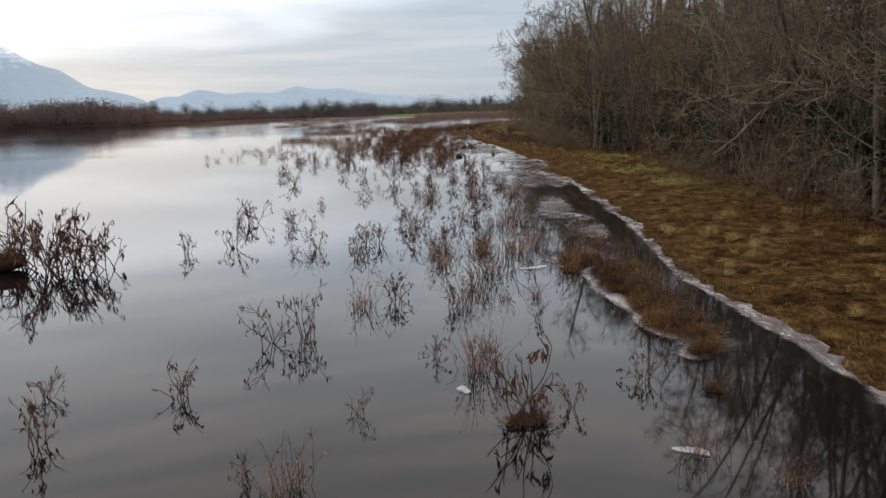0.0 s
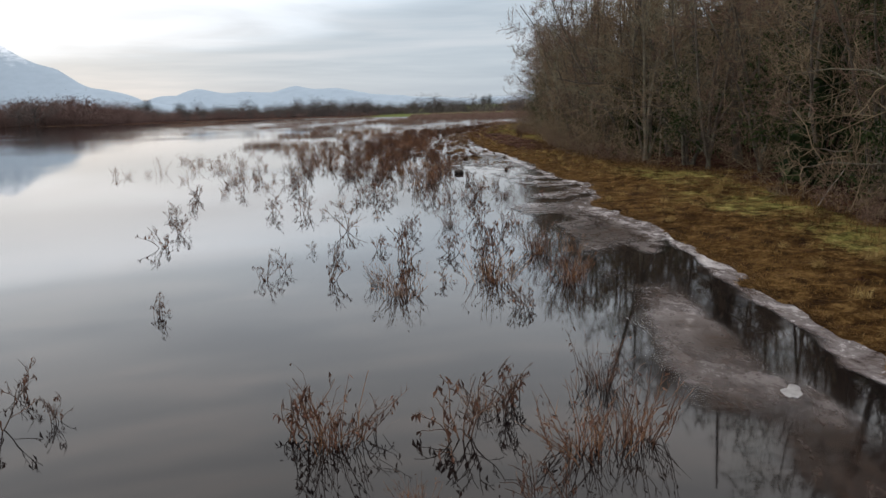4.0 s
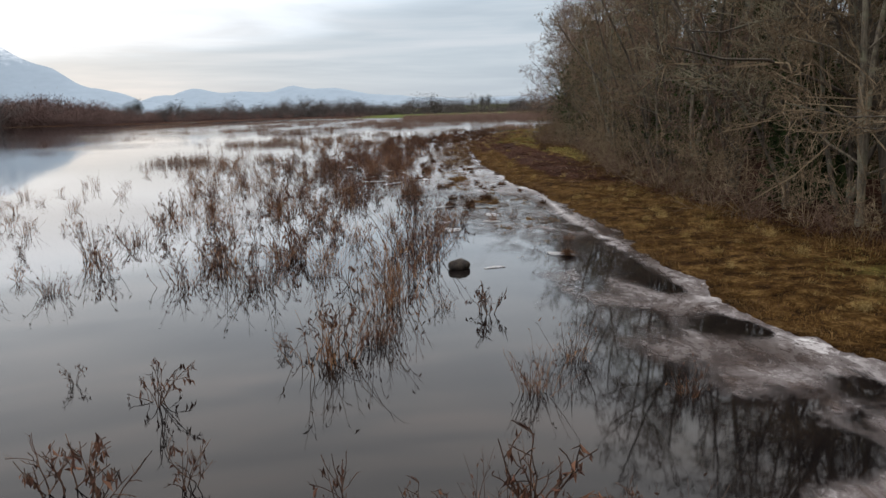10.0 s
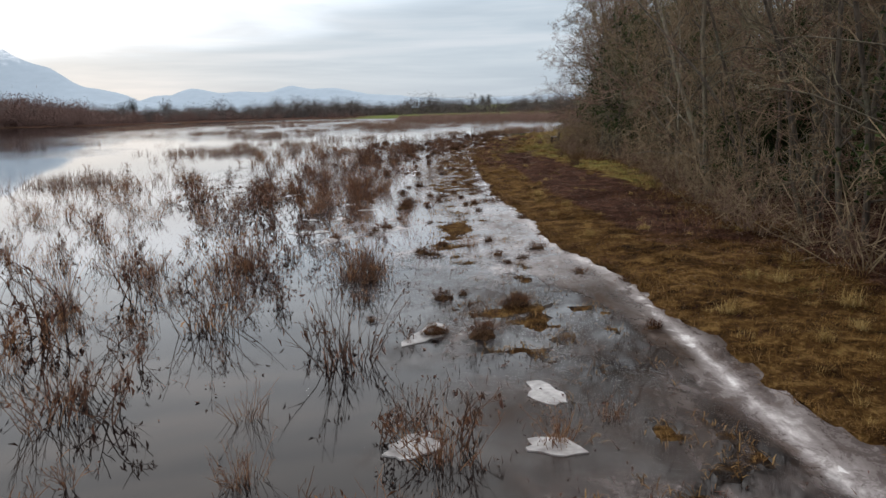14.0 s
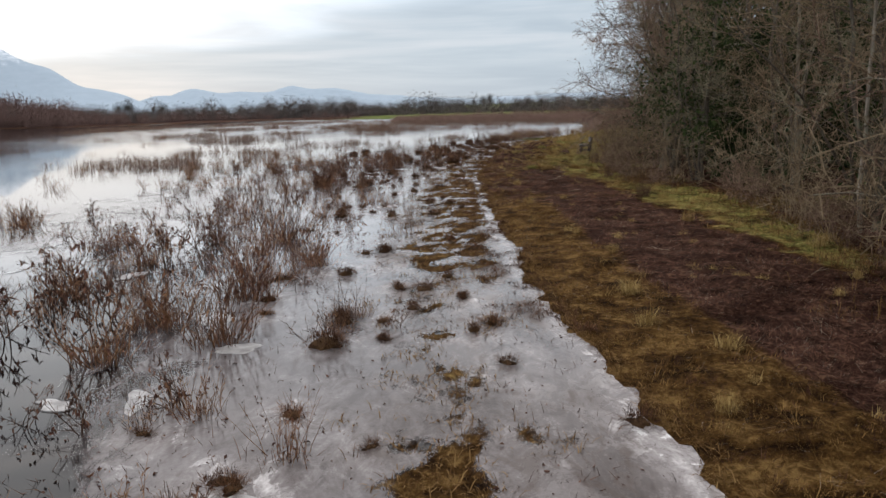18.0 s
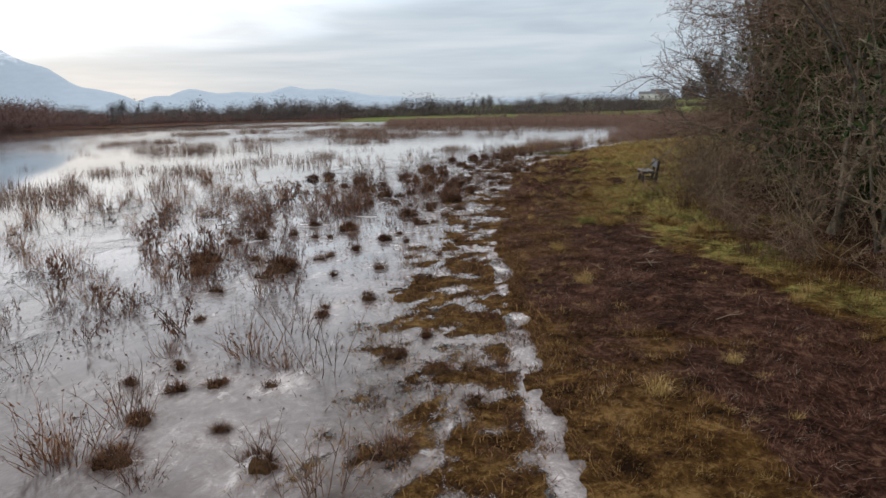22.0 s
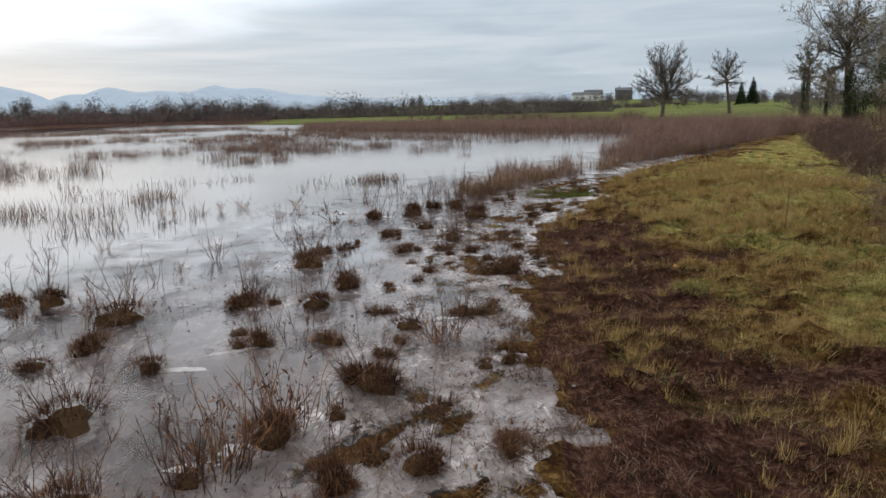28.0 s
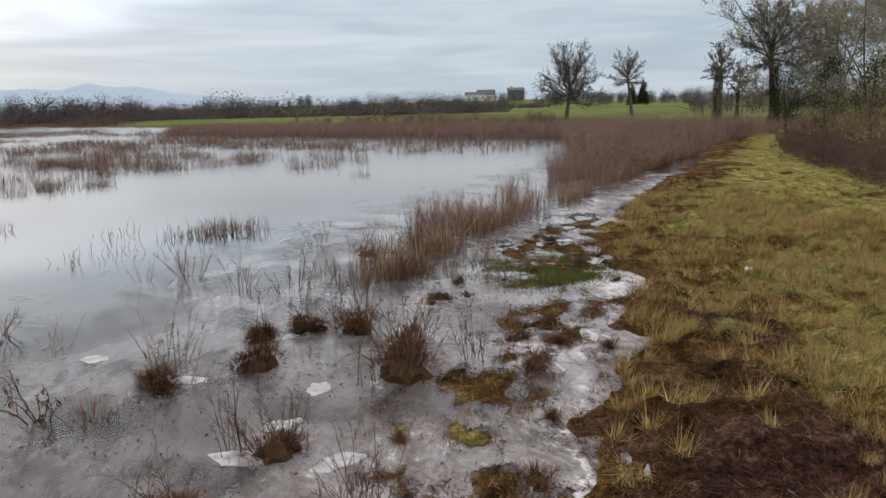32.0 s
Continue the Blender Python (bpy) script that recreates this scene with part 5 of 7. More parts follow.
# the wood: its edge rows, the tall trees behind, evergreens and undergrowth within
for k, y in enumerate(np.arange(7, 101, 2.7)):
    x = float(wood_edge(y)) + random.uniform(1.0, 2.2)
    size = random.uniform(0.85, 1.1) * (0.95 if y > 104 else 1.0) * (1.5 if y < 34 else 1.3 if y < 70 else 1.2 if y < 82 else 1.0)
    plant_tree("bare_tree", (PALE_TREES[k % 2] if k % 4 == 1 else EDGE_TREES[k % 6]), x, y + random.uniform(-0.8, 0.8), random.uniform(0, 360), size, "bare grey-brown tree with tangled twigs at the wood's edge", "trees of the wood")
for k, y in enumerate(np.arange(10, 122, 2.8)):
    x = float(wood_edge(y)) + random.uniform(3.2, 6.5)
    plant_tree("bare_tree", TALL_TREES[k % 4], x, y + random.uniform(-1, 1), random.uniform(0, 360), random.uniform(0.85, 1.1) * (0.85 if y > 104 else 1.3 if y < 70 else 1.15 if y < 82 else 1.0), "tall bare tree inside the wood", "trees of the wood")
for k, y in enumerate(np.arange(12, 118, 4.2)):
    x = float(wood_edge(y)) + random.uniform(8, 14)
    plant_tree("bare_tree", TALL_TREES[(k + 1) % 4], x, y, random.uniform(0, 360), random.uniform(1.0, 1.3), "tall bare tree inside the wood", "trees of the wood")
for k, y in enumerate(np.arange(8, 121, 2.3)):
    x = float(wood_edge(y)) + random.uniform(-0.2, 1.0)
    if 38 < y < 49:
        x += 2.0
    plant_tree("thorn_bush", BUSHES[k % 4], x, y, random.uniform(0, 360), random.uniform(0.65, 1.15), "tangled leafless thorn bush under the trees", "bushes of the wood")
for k, y in enumerate(np.arange(8, 122, 4.0)):
    x = float(wood_edge(y)) + random.uniform(3, 8)
    plant_tree("thorn_bush", BUSHES[k % 4], x, y, random.uniform(0, 360), random.uniform(1.2, 1.7), "tangled leafless thorn bush under the trees", "bushes of the wood")
firs = [conifer_arrays(np.random.default_rng(k), 9.0, 2.6, 26, 18) for k in range(3)]
fir_mesh = [tri_mesh("evergreen_crown", *f, NEEDLES) for f in firs]
s = Soup()
tubes(s, [[0, 0, -0.2]], [[0, 0, 8.0]], [0.16], [0.04], 7)
fir_trunk = s.mesh("evergreen_trunk", BARK, True)
for k, y in enumerate(np.arange(11, 100, 5.0)):
    x = float(wood_edge(y)) + random.uniform(7.5, 14)
    plant_tree("evergreen_tree", (fir_trunk, fir_mesh[k % 3]), x, y, random.uniform(0, 360), random.uniform(0.9, 1.5), "dark evergreen in the depth of the wood", "evergreens of the wood")

def holly(rng):
    """A ragged evergreen bush tree: a stem, limbs and a crown of many small leaves in clumps."""
    wood, crown = Soup(), Soup()
    p0, r0 = grow(np.array([[0, 0, -0.1]]), np.array([[0.05, 0.0, 1.0]]), np.array([4.6]), np.array([0.07]), 6, 0.08, 0.03, rng)
    stick(wood, p0, r0, 6)
    p1, r1 = grow(*sprout(p0, r0, 16, 0.1, 1.0, 0.7, 0.34, 0.5, rng, 0.1), 4, 0.2, 0.0, rng)
    stick(wood, p1, r1, 4)
    tips = np.concatenate([p1[:, 2], p1[:, 3], p1[:, 4]])
    tips = np.repeat(tips, 34, 0) + rng.normal(size=(len(tips) * 34, 3)) * [0.30, 0.30, 0.22]
    leaves(crown, tips, 0.12, rng)
    return wood.mesh("holly_stem", BARK, True), crown.mesh("holly_crown", HOLLY)


HOLLIES = [holly(rng) for _ in range(3)]
for k, (y, off, size) in enumerate(((14.5, 1.6, 1.25), (18.5, 2.4, 1.5), (23, 1.5, 1.0), (27.5, 2.2, 1.35), (33.5, 1.2, 0.9), (38, 2.4, 1.2), (44, 1.8, 1.3), (50, 2.0, 1.1), (57, 1.5, 0.9), (64.5, 2.2, 1.2), (73, 1.8, 1.0), (82, 2.2, 1.2), (91, 1.4, 1.3), (97, 2.4, 1.1), (103, 3.0, 1.2), (93.5, 3.6, 1.7), (99.5, 4.0, 1.8), (105, 4.5, 1.7), (96, 5.5, 2.0), (101.5, 6.0, 2.0))):
    x = float(wood_edge(y)) + off
    plant_tree("holly_tree", HOLLIES[k % 3], x, y, random.uniform(0, 360), size, "dark green holly among the bare trees", "evergreens of the wood")
for k, y in enumerate(np.arange(9, 118, 2.9)):
    x = float(wood_edge(y)) + random.uniform(-0.5, 0.3)
    if not 37 < y < 50:
        plant_tree("thorn_bush", BRIARS[k % 3], x, y, random.uniform(0, 360), random.uniform(0.35, 0.62), "low red-brown bramble at the foot of the wood", "bushes of the wood")
for k, y in enumerate((13, 24.5, 41, 58, 74, 91)):
    x = float(wood_edge(y)) + random.uniform(2.2, 3.6)
    plant_tree("holly_tree", (fir_trunk, fir_mesh[k % 3]), x, y, random.uniform(0, 360), random.uniform(0.42, 0.68), "dark evergreen holly under the bare trees", "evergreens of the wood")

# single trees that stand out
rng = np.random.default_rng(11)
birch = bare_tree(rng, 13.0, stout=0.0085, stems=1, limbs=14, per=6, per2=5, twigs=2, lean=0.005, reach=0.25, low=0.45, bark=PALE_BARK)
plant_tree("birch_tree", birch, 13.25, 24.33, 20, 1.0, "tall pale-barked tree in front of the wood", "")
thin = bare_tree(rng, 8.5, stout=0.006, stems=1, limbs=12, per=6, per2=5, twigs=2, lean=0.06, reach=0.25, low=0.25, bark=PALE_BARK)
plant_tree("birch_tree", thin, 10.95, 80.13, 80, 1.0, "thin pale birch with fine twigs at the wood's edge", "")
plant_tree("birch_tree", thin, 12.57, 56.53, 200, 0.95, "thin pale birch with fine twigs at the wood's edge", "")
sapling = bare_tree(rng, 1.7, stems=1, limbs=3, per=2, per2=2, twigs=0, lean=0.3, reach=0.3, low=0.6, twig=0.004, bark=PALE_BARK)
plant_tree("sapling_tree", sapling, 10.92, 35.73, 0, 1.0, "short pale crooked stem in the grass before the wood", "")
SPREADING = [bare_tree(rng, 9.0, stems=2, limbs=40, per=12, per2=10, twigs=2, lean=0.05, reach=0.42, low=0.08, twig=0.0055, lift=-0.025, bark=LICHEN_BARK, fine=m) for m in (BRIAR, FIELD_TWIG)]
for k, (x, y, turn, size) in enumerate(((14.0, 103.4, 0, 1.4), (16.0, 109.4, 130, 1.35), (12.9, 99.4, 250, 1.1), (16.8, 105.8, 60, 1.3), (17.4, 112.8, 200, 1.1), (15.4, 100.4, 310, 1.3))):
    plant_tree("bare_tree", SPREADING[k % 2], x, y, turn, size, "spreading bare tree with pale lichened limbs near the bench", "spreading trees by the bench")

# the two field trees, the ivy-clad one and the row beyond the meadow
def fan_tree(rng, h, wide, fork, lean, twig, bole=0.48, limbs=34, steep=68):
    """An old field tree: a stout bole, limbs that reach out to a rounded crown, and fine twigs at its rim."""
    wood, crown = Soup(), Soup()
    p0, r0 = grow(np.array([[0, 0, -0.3]]), unit(np.array([[lean, 0, 1.0]])), np.array([h * bole]), np.array([h * 0.032]), 7, 0.06, 0.04, rng)
    stick(wood, p0, r0, 9)
    a = np.arange(limbs) * 2.4 + rng.normal(size=limbs) * 0.35
    f = np.linspace(0.0, 1.0, limbs)
    at = np.clip((fork + f * (0.98 - fork)) * 7, 0, 6.99)
    k = at.astype(int)
    start = p0[0, k] + (p0[0, k + 1] - p0[0, k]) * (at - k)[:, None]
    e = np.radians(72 - steep + steep * f ** 1.25 + rng.normal(size=limbs) * 9)
    ways = np.stack([np.cos(a) * np.cos(e), np.sin(a) * np.cos(e), np.sin(e)], 1)
    p1, r1 = grow(start, ways, h * wide * (0.86 + 0.22 * f) * rng.uniform(0.88, 1.04, limbs), h * 0.0085 * (1 - 0.5 * f), 6, 0.075, 0.01, rng)
    stick(wood, p1, r1, 5)
    p2, r2 = grow(*sprout(p1, r1, 14, 0.2, 1.0, 0.5, 0.34, 0.5, rng, 0.12), 4, 0.12, 0.02, rng)
    stick(crown, p2, np.maximum(r2, twig * 1.2), 3)
    p3, r3 = grow(*sprout(p2, r2, 13, 0.1, 1.0, 0.5, 0.42, 0.7, rng, 0.08), 2, 0.12, 0.02, rng)
    spikes(crown, p3[:, 0], p3[:, 2], twig)
    at, ways, size, r = sprout(p3, r3, 3, 0.1, 0.95, 0.5, 0.6, 1.0, rng, 0.08)
    spikes(crown, at, at + ways * size[:, None], twig * 0.8)
    return wood.mesh("trunk", BARK, True), crown.mesh("crown", FIELD_TWIG)


plant_tree("field_tree", fan_tree(rng, 14.0, 0.56, 0.50, 0.0, 0.012, 0.46, 48, 60), 65.2, 255, 0, 1.0, "wide bare round-crowned tree standing alone by the green field", "field trees")
plant_tree("field_tree", fan_tree(rng, 14.0, 0.36, 0.72, -0.26, 0.011, 0.70, 30, 76), 89.5, 274, 0, 1.03, "bare flat-topped tree standing by the green field", "field trees")


def ivy(rng, h):
    s = Soup()
    n = 5200
    z = rng.uniform(0.02, 0.86, n) * h
    a = rng.uniform(0, 6.28, n)
    lump_r = 0.70 + 0.26 * np.sin(z * 1.3 + 1.0) + 0.22 * np.sin(a * 2 + z * 1.1)
    r = np.sqrt(rng.random(n)) * np.maximum(lump_r, 0.25) * h / 10
    at = np.stack([np.cos(a) * r, np.sin(a) * r, z], 1)
    leaves(s, at, np.full(n, 0.015 * h), rng)
    return s.mesh("ivy", NEEDLES)


for x, y, h, wide, turn in ((75.5, 220, 12.2, 0.25, 0), (80.5, 222, 8.5, 0.25, 40), (65.4, 193.5, 15.5, 0.36, 70)):
    ob = plant_tree("ivy_tree", fan_tree(rng, h, wide, 0.66, 0.0, 0.014, 0.80, 26, 70), x, y, turn, 1.0, "bare tree with its trunk wrapped in dark ivy", "row beyond the meadow")
    part("ivy", ivy(rng, h * (0.80 if h > 12.1 and h < 13 else 0.58)), ob, "dark green ivy")
ROW = [bare_tree(rng, 13.0, stout=0.0095, stems=2, limbs=40, per=9, per2=8, twigs=2, lean=0.14, reach=0.44, low=0.12, twig=0.014, fine=ROW_TWIG) for k in range(3)]
for k, (x, y) in enumerate(((69, 197), (73, 193), (65, 183), (71, 180), (61, 174), (58, 165), (64, 158), (54, 153), (76, 188), (62, 163), (48, 148), (50, 143), (43, 138))):
    plant_tree("bare_tree", ROW[k % 3], x, y, random.uniform(0, 360), random.uniform(1.0, 1.2) * (1.22 if y > 152 else 1.0), "tall bare tree in the row beyond the meadow", "row beyond the meadow")
for k, (x, y, size) in enumerate(((62, 187, 1.3), (66, 192, 1.1), (56, 174, 1.4), (51, 163, 1.4), (48, 154, 1.1))):
    plant_tree("holly_tree", HOLLIES[k % 3], x, y, 60 * k, size, "dark evergreen under the trees beyond the meadow", "row beyond the meadow")
DARK_BRIARS = [bare_tree(rng, 2.3, stems=16, limbs=80, per=6, per2=5, twigs=1, lean=0.42, reach=0.40, low=0.05, twig=0.006, lift=-0.01, bark=MEADOW_BUSH, fine=MEADOW_BUSH) for k in range(2)]
for k in range(46):
    y = 127.5 + k * 0.75
    x = float(np.interp(y, [127.69, 131.59, 136.11, 144.54, 151.91, 159.28, 167.7], [23.13, 23.76, 26.08, 30.61, 34.08, 39.24, 46.09])) + 1.3 + (k % 3) * 1.3 + random.uniform(-0.3, 0.3)
    size = float(np.interp(y, [128, 136, 150, 162], [1.12, 1.0, 0.8, 0.8])) * random.uniform(0.8, 1.1)
    plant_tree("thorn_bush", DARK_BRIARS[k % 2], x, y, random.uniform(0, 360), size, "rounded brown leafless bush edging the meadow", "bushes of the meadow")
for k in range(26):
    y = 132 + k * 2.2
    x = float(np.interp(y, [130, 143, 157, 165, 190], [28, 35, 43, 50, 64])) + random.uniform(0, 5)
    plant_tree("thorn_bush", BUSHES[k % 4], x, y, random.uniform(0, 360), random.uniform(1.0, 1.5), "rounded brown leafless bush edging the meadow", "bushes of the meadow")

# ---- willow thicket and reed beds past the meadow ----
rng = np.random.default_rng(31)


def wands(x, y, h, material, name, label, category, width=0.014, forks=2, lean=0.16):
    s = Soup()
    n = len(x)
    base = np.stack([x, y, np.full(n, -0.05)], 1)
    ways = unit(np.stack([rng.normal(size=n) * lean, rng.normal(size=n) * lean, np.ones(n)], 1))
    mid = base + ways * (h * 0.5)[:, None]
    tip = mid + unit(ways + rng.normal(size=(n, 3)) * 0.14) * (h * 0.5)[:, None]
    spikes(s, base, tip, width)
    for _ in range(forks):
        at = base + (mid - base) * rng.uniform(0.3, 1.0, (n, 1))
        spikes(s, at, at + unit(ways + rng.normal(size=(n, 3)) * 0.35) * (h * rng.uniform(0.3, 0.55, n))[:, None], width * 0.6)
    return tagged(new(name, s.mesh(name, material)), label, category, kind="stuff")


# the thicket lies between the open water and the inlet along the meadow, and widens behind it
n = 24000
y = 129 + 75 * rng.random(n) ** 1.05
left = np.interp(y, [128.74, 134.01, 138.22, 145.59, 151.91, 168.76, 188.76, 208.77], [6.07, 7.76, 11.76, 16.82, 21.34, 28.71, 34.51, 37.66])
right = np.interp(y, [128.74, 134.01, 141.38, 151.91, 167.7, 188.76, 208.77], [7.13, 10.81, 17.66, 26.61, 41.88, 69.25, 88.21])
x = left + (right - left) * rng.random(n)
bushy = rough(x, y, 4.0, 3)
ok = (bushy + 0.7 * rough(x, y, 1.6, 7) > 0.42 - 1.5 * smooth(y, 138, 156)) & (rng.random(n) < 0.7 + 0.3 * smooth(y, 129, 140))
x, y, bushy = x[ok], y[ok], bushy[ok]
h = (0.70 + 1.15 * smooth(y, 131, 160)) * (0.4 + 0.95 * rng.random(len(x)) ** 1.5) * (1.0 + 0.5 * bushy + 0.2 * rough(x, y, 12.0, 4))
wands(x, y, h, THICKET, "willow_thicket", "dense reddish brown willow thicket between water and meadow", "thicket", 0.0075, 4, 0.3)
random.seed(23)
for k in range(34):
    by = random.uniform(140, 196)
    bx0, bx1 = float(np.interp(by, [140, 150, 166, 185, 204], [14.5, 20.5, 28, 33, 36])), float(np.interp(by, [140, 150, 165, 185, 204], [16.5, 25, 40, 62, 78]))
    plant_tree("thorn_bush", BRIARS[k % 3], random.uniform(bx0, bx1), by, random.uniform(0, 360), random.uniform(0.75, 1.05), "bushy willow standing above the thicket", "willows of the thicket", z=0.0)
# its foot of rank straw-brown sedge along the inlet
n = 9000
y = 129 + 30 * rng.random(n) ** 1.3
x = np.interp(y, [128.74, 134.01, 141.38, 151.91, 167.7], [7.13, 10.81, 17.66, 26.61, 41.88]) - np.abs(rng.normal(size=n)) * 1.1 + 0.2
ok = rough(x, y, 1.5, 5) + 0.5 * rough(x, y, 0.7, 2) > 0.1
s = Soup()
x, y = x[ok], y[ok]
n = len(x)
blades(s, np.stack([x, y, np.full(n, -0.02)], 1), rng.uniform(0, 6.28, n), rng.uniform(0.05, 0.55, n), rng.uniform(0.35, 0.85, n), rng.uniform(0.010, 0.018, n), rng, 0.5)
tagged(new("thicket_sedge", s.mesh("thicket_sedge", SEDGE_FOOT)), "rank straw-brown sedge at the foot of the thicket", "sedge", kind="stuff")


def clumps(x, y, per, spread):
    """Stems gathered about each of the places given."""
    x, y = np.repeat(x, per), np.repeat(y, per)
    return x + rng.normal(size=len(x)) * spread, y + rng.normal(size=len(y)) * spread


n = 9000
x = rng.uniform(-75, 75, n)
y = rng.uniform(160, 262, n)
back = np.interp(x, FAR_X, FAR_Y)
front = np.interp(x, [-75, -30, -9, 5, 15, 23, 30, 36, 60], [225, 212, 198, 182, 170, 168, 174, 182, 190])
patch = rough(x, y, 26.0, 5) + 0.6 * rough(x, y, 9.0, 1)
spit = (y > front) & (patch > 0.1 - smooth(x, -12, 14) * 1.5)
ok = (y < back + 16) & (spit | (patch > 0.75) | ((np.abs(y - back - 4) < 9) & (x > 8)))
x, y = clumps(x[ok], y[ok], 11, 0.6)
wands(x, y, rng.uniform(0.25, 0.85, len(x)) * (1 + 0.8 * smooth(x, 10, 35) * smooth(y, 185, 215)) * (1 + 0.35 * rough(x, y, 7.0, 4)), FAR_REED, "far_reeds", "reddish brown reed beds across the far end of the water", "reeds", 0.019, 1, 0.40)
n = 1100
x = rng.uniform(-50, 12, n)
y = rng.uniform(118, 205, n)
ok = (x < shore(y) - 2) & (rough(x, y, 14.0, 9) + 0.7 * rough(x, y, 4.0, 2) > 0.55 + 0.4 * smooth(x, -8, 4) - 0.7 * smooth(y, 150, 170) * (1 - smooth(x, -8, 2)))
x, y = clumps(x[ok], y[ok], 16, 0.35)
wands(x, y, rng.uniform(0.15, 0.6, len(x)), REED, "open_water_reeds", "scattered beds of dead reeds in the open water", "reeds", 0.0065, 2, 0.35)

# a belt of low willow in front of the far field
n = 5200
x = rng.uniform(-7, 38, n)
y = np.interp(x, FAR_X, FAR_Y) - 46 + 26 * rng.random(n)
ok = rough(x, y, 7.0, 2) + 0.5 * rough(x, y, 3.0, 6) > -0.35 - 0.8 * smooth(x, -2, 8)
x, y = clumps(x[ok], y[ok], 4, 0.5)
wands(x, y, rng.uniform(0.7, 1.9, len(x)) * (1 + 0.3 * rough(x, y, 6.0, 4)), THICKET, "far_willows", "belt of low reddish brown willow before the green field", "thicket", 0.016, 3, 0.35)

# the larger reed belts of the open lake, each a ragged oval
bx, by, bh = [], [], []
for cx, cy, rx, ry, tall in ((-19, 147, 7, 6, 1.0), (-4, 166, 17, 9, 0.75), (-7, 128, 6, 5, 0.65), (-15, 122, 5, 3, 0.6), (-7, 175, 8, 8, 0.8), (-5, 153, 3, 3, 0.6), (3.4, 137, 1.3, 1.0, 0.55), (-15, 110, 8, 7, 0.7), (-14.5, 86, 4, 4, 0.75), (-33, 196, 10, 6, 0.9), (-30, 165, 6, 4, 0.8)):
    m = int(rx * ry * 7) + 12
    a, q = rng.uniform(0, 6.28, m), np.sqrt(rng.random(m))
    x, y = cx + np.cos(a) * q * rx, cy + np.sin(a) * q * ry
    ok = rough(x, y, 5.0, 6) + 0.6 * rough(x, y, 1.8, 2) > 0.05 + 0.8 * (q - 0.5)
    x, y = clumps(x[ok], y[ok], 13, 0.28)
    bx.append(x)
    by.append(y)
    bh.append(tall * rng.uniform(0.35, 1.15, len(x)))
wands(np.concatenate(bx), np.concatenate(by), np.concatenate(bh), FAR_REED, "reed_belts", "ragged belts of brown reeds in the open lake", "reeds", 0.0085, 1, 0.28)

# ---- plants of the flooded margin ----
rng = np.random.default_rng(41)


def twig_plant(rng):
    """A dead waterside plant, 0.6 m tall: a few arching, forking stems with dark curled leaves hanging from them."""
    stems, leaf = Soup(), Soup()
    k = rng.integers(5, 10)
    start = np.stack([rng.normal(size=k) * 0.07, rng.normal(size=k) * 0.07, np.full(k, -0.06)], 1)
    ways = unit(np.stack([rng.normal(size=k) * 0.42, rng.normal(size=k) * 0.42, np.ones(k)], 1))
    p, r = grow(start, ways, 0.6 * rng.uniform(0.6, 1.15, k), np.full(k, 0.0085), 6, 0.15, -0.01, rng)
    stick(stems, p, r, 3)
    p2, r2 = grow(*sprout(p, r, 4, 0.25, 1.0, 0.55, 0.42, 0.65, rng, 0.25), 3, 0.2, 0.02, rng)
    stick(stems, p2, np.maximum(r2, 0.0038), 3)
    at, ways, size, r3 = sprout(p2, r2, 2, 0.2, 0.95, 0.55, 0.55, 0.7, rng, 0.15)
    spikes(stems, at, at + ways * size[:, None], 0.0026)
    tips = np.concatenate([p2[:, 2], p2[:, 3], p[:, 3], p[:, 4], at])
    tips = tips[(rng.random(len(tips)) < 0.17) & (tips[:, 2] > 0.06)]
    tips = np.repeat(tips, 2, 0) + rng.normal(size=(len(tips) * 2, 3)) * [0.01, 0.01, 0.02]
    leaves(leaf, tips, 0.080, rng, 0.085, 3.0)
    return stems.mesh("stalk_mass", TWIG), leaf.mesh("foliage", DEAD_LEAF)


def reed_plant(rng, k):
    """Dead reeds and willowherb, 0.8 m tall: stems fanning from a foot of old blades, with shreds of leaf along them."""
    stems, leaf = Soup(), Soup()
    start = np.stack([rng.normal(size=k) * 0.15, rng.normal(size=k) * 0.12, np.full(k, -0.06)], 1)
    ways = unit(np.stack([start[:, 0] * 1.3 + rng.normal(size=k) * 0.26, start[:, 1] * 1.3 + rng.normal(size=k) * 0.26, np.ones(k)], 1))
    p, r = grow(start, ways, 0.8 * rng.uniform(0.35, 1.15, k), np.full(k, 0.0058), 4, 0.13, 0.0, rng)
    stick(stems, p, r, 3)
    at, ways, size, r2 = sprout(p, r, 3, 0.3, 1.0, 0.5, 0.30, 0.8, rng, 0.2)
    spikes(stems, at, at + ways * size[:, None], 0.0034)
    m = 34
    q = rng.normal(size=(m, 2)) * 0.15
    blades(leaf, np.stack([q[:, 0], q[:, 1], np.full(m, -0.02)], 1), rng.uniform(0, 6.28, m), rng.uniform(0.05, 0.8, m), rng.uniform(0.14, 0.40, m), rng.uniform(0.008, 0.013, m), rng, 0.8)
    tips = np.concatenate([at + ways * size[:, None], p[:, 2], p[:, 3]])
    tips = tips[(rng.random(len(tips)) < 0.30) & (tips[:, 2] > 0.05)]
    leaves(leaf, tips, 0.075, rng, 0.06, 1.6)
    return stems.mesh("stalk_mass", TWIG if k % 2 else REED), leaf.mesh("foliage", REED if k % 3 else DEAD_LEAF)


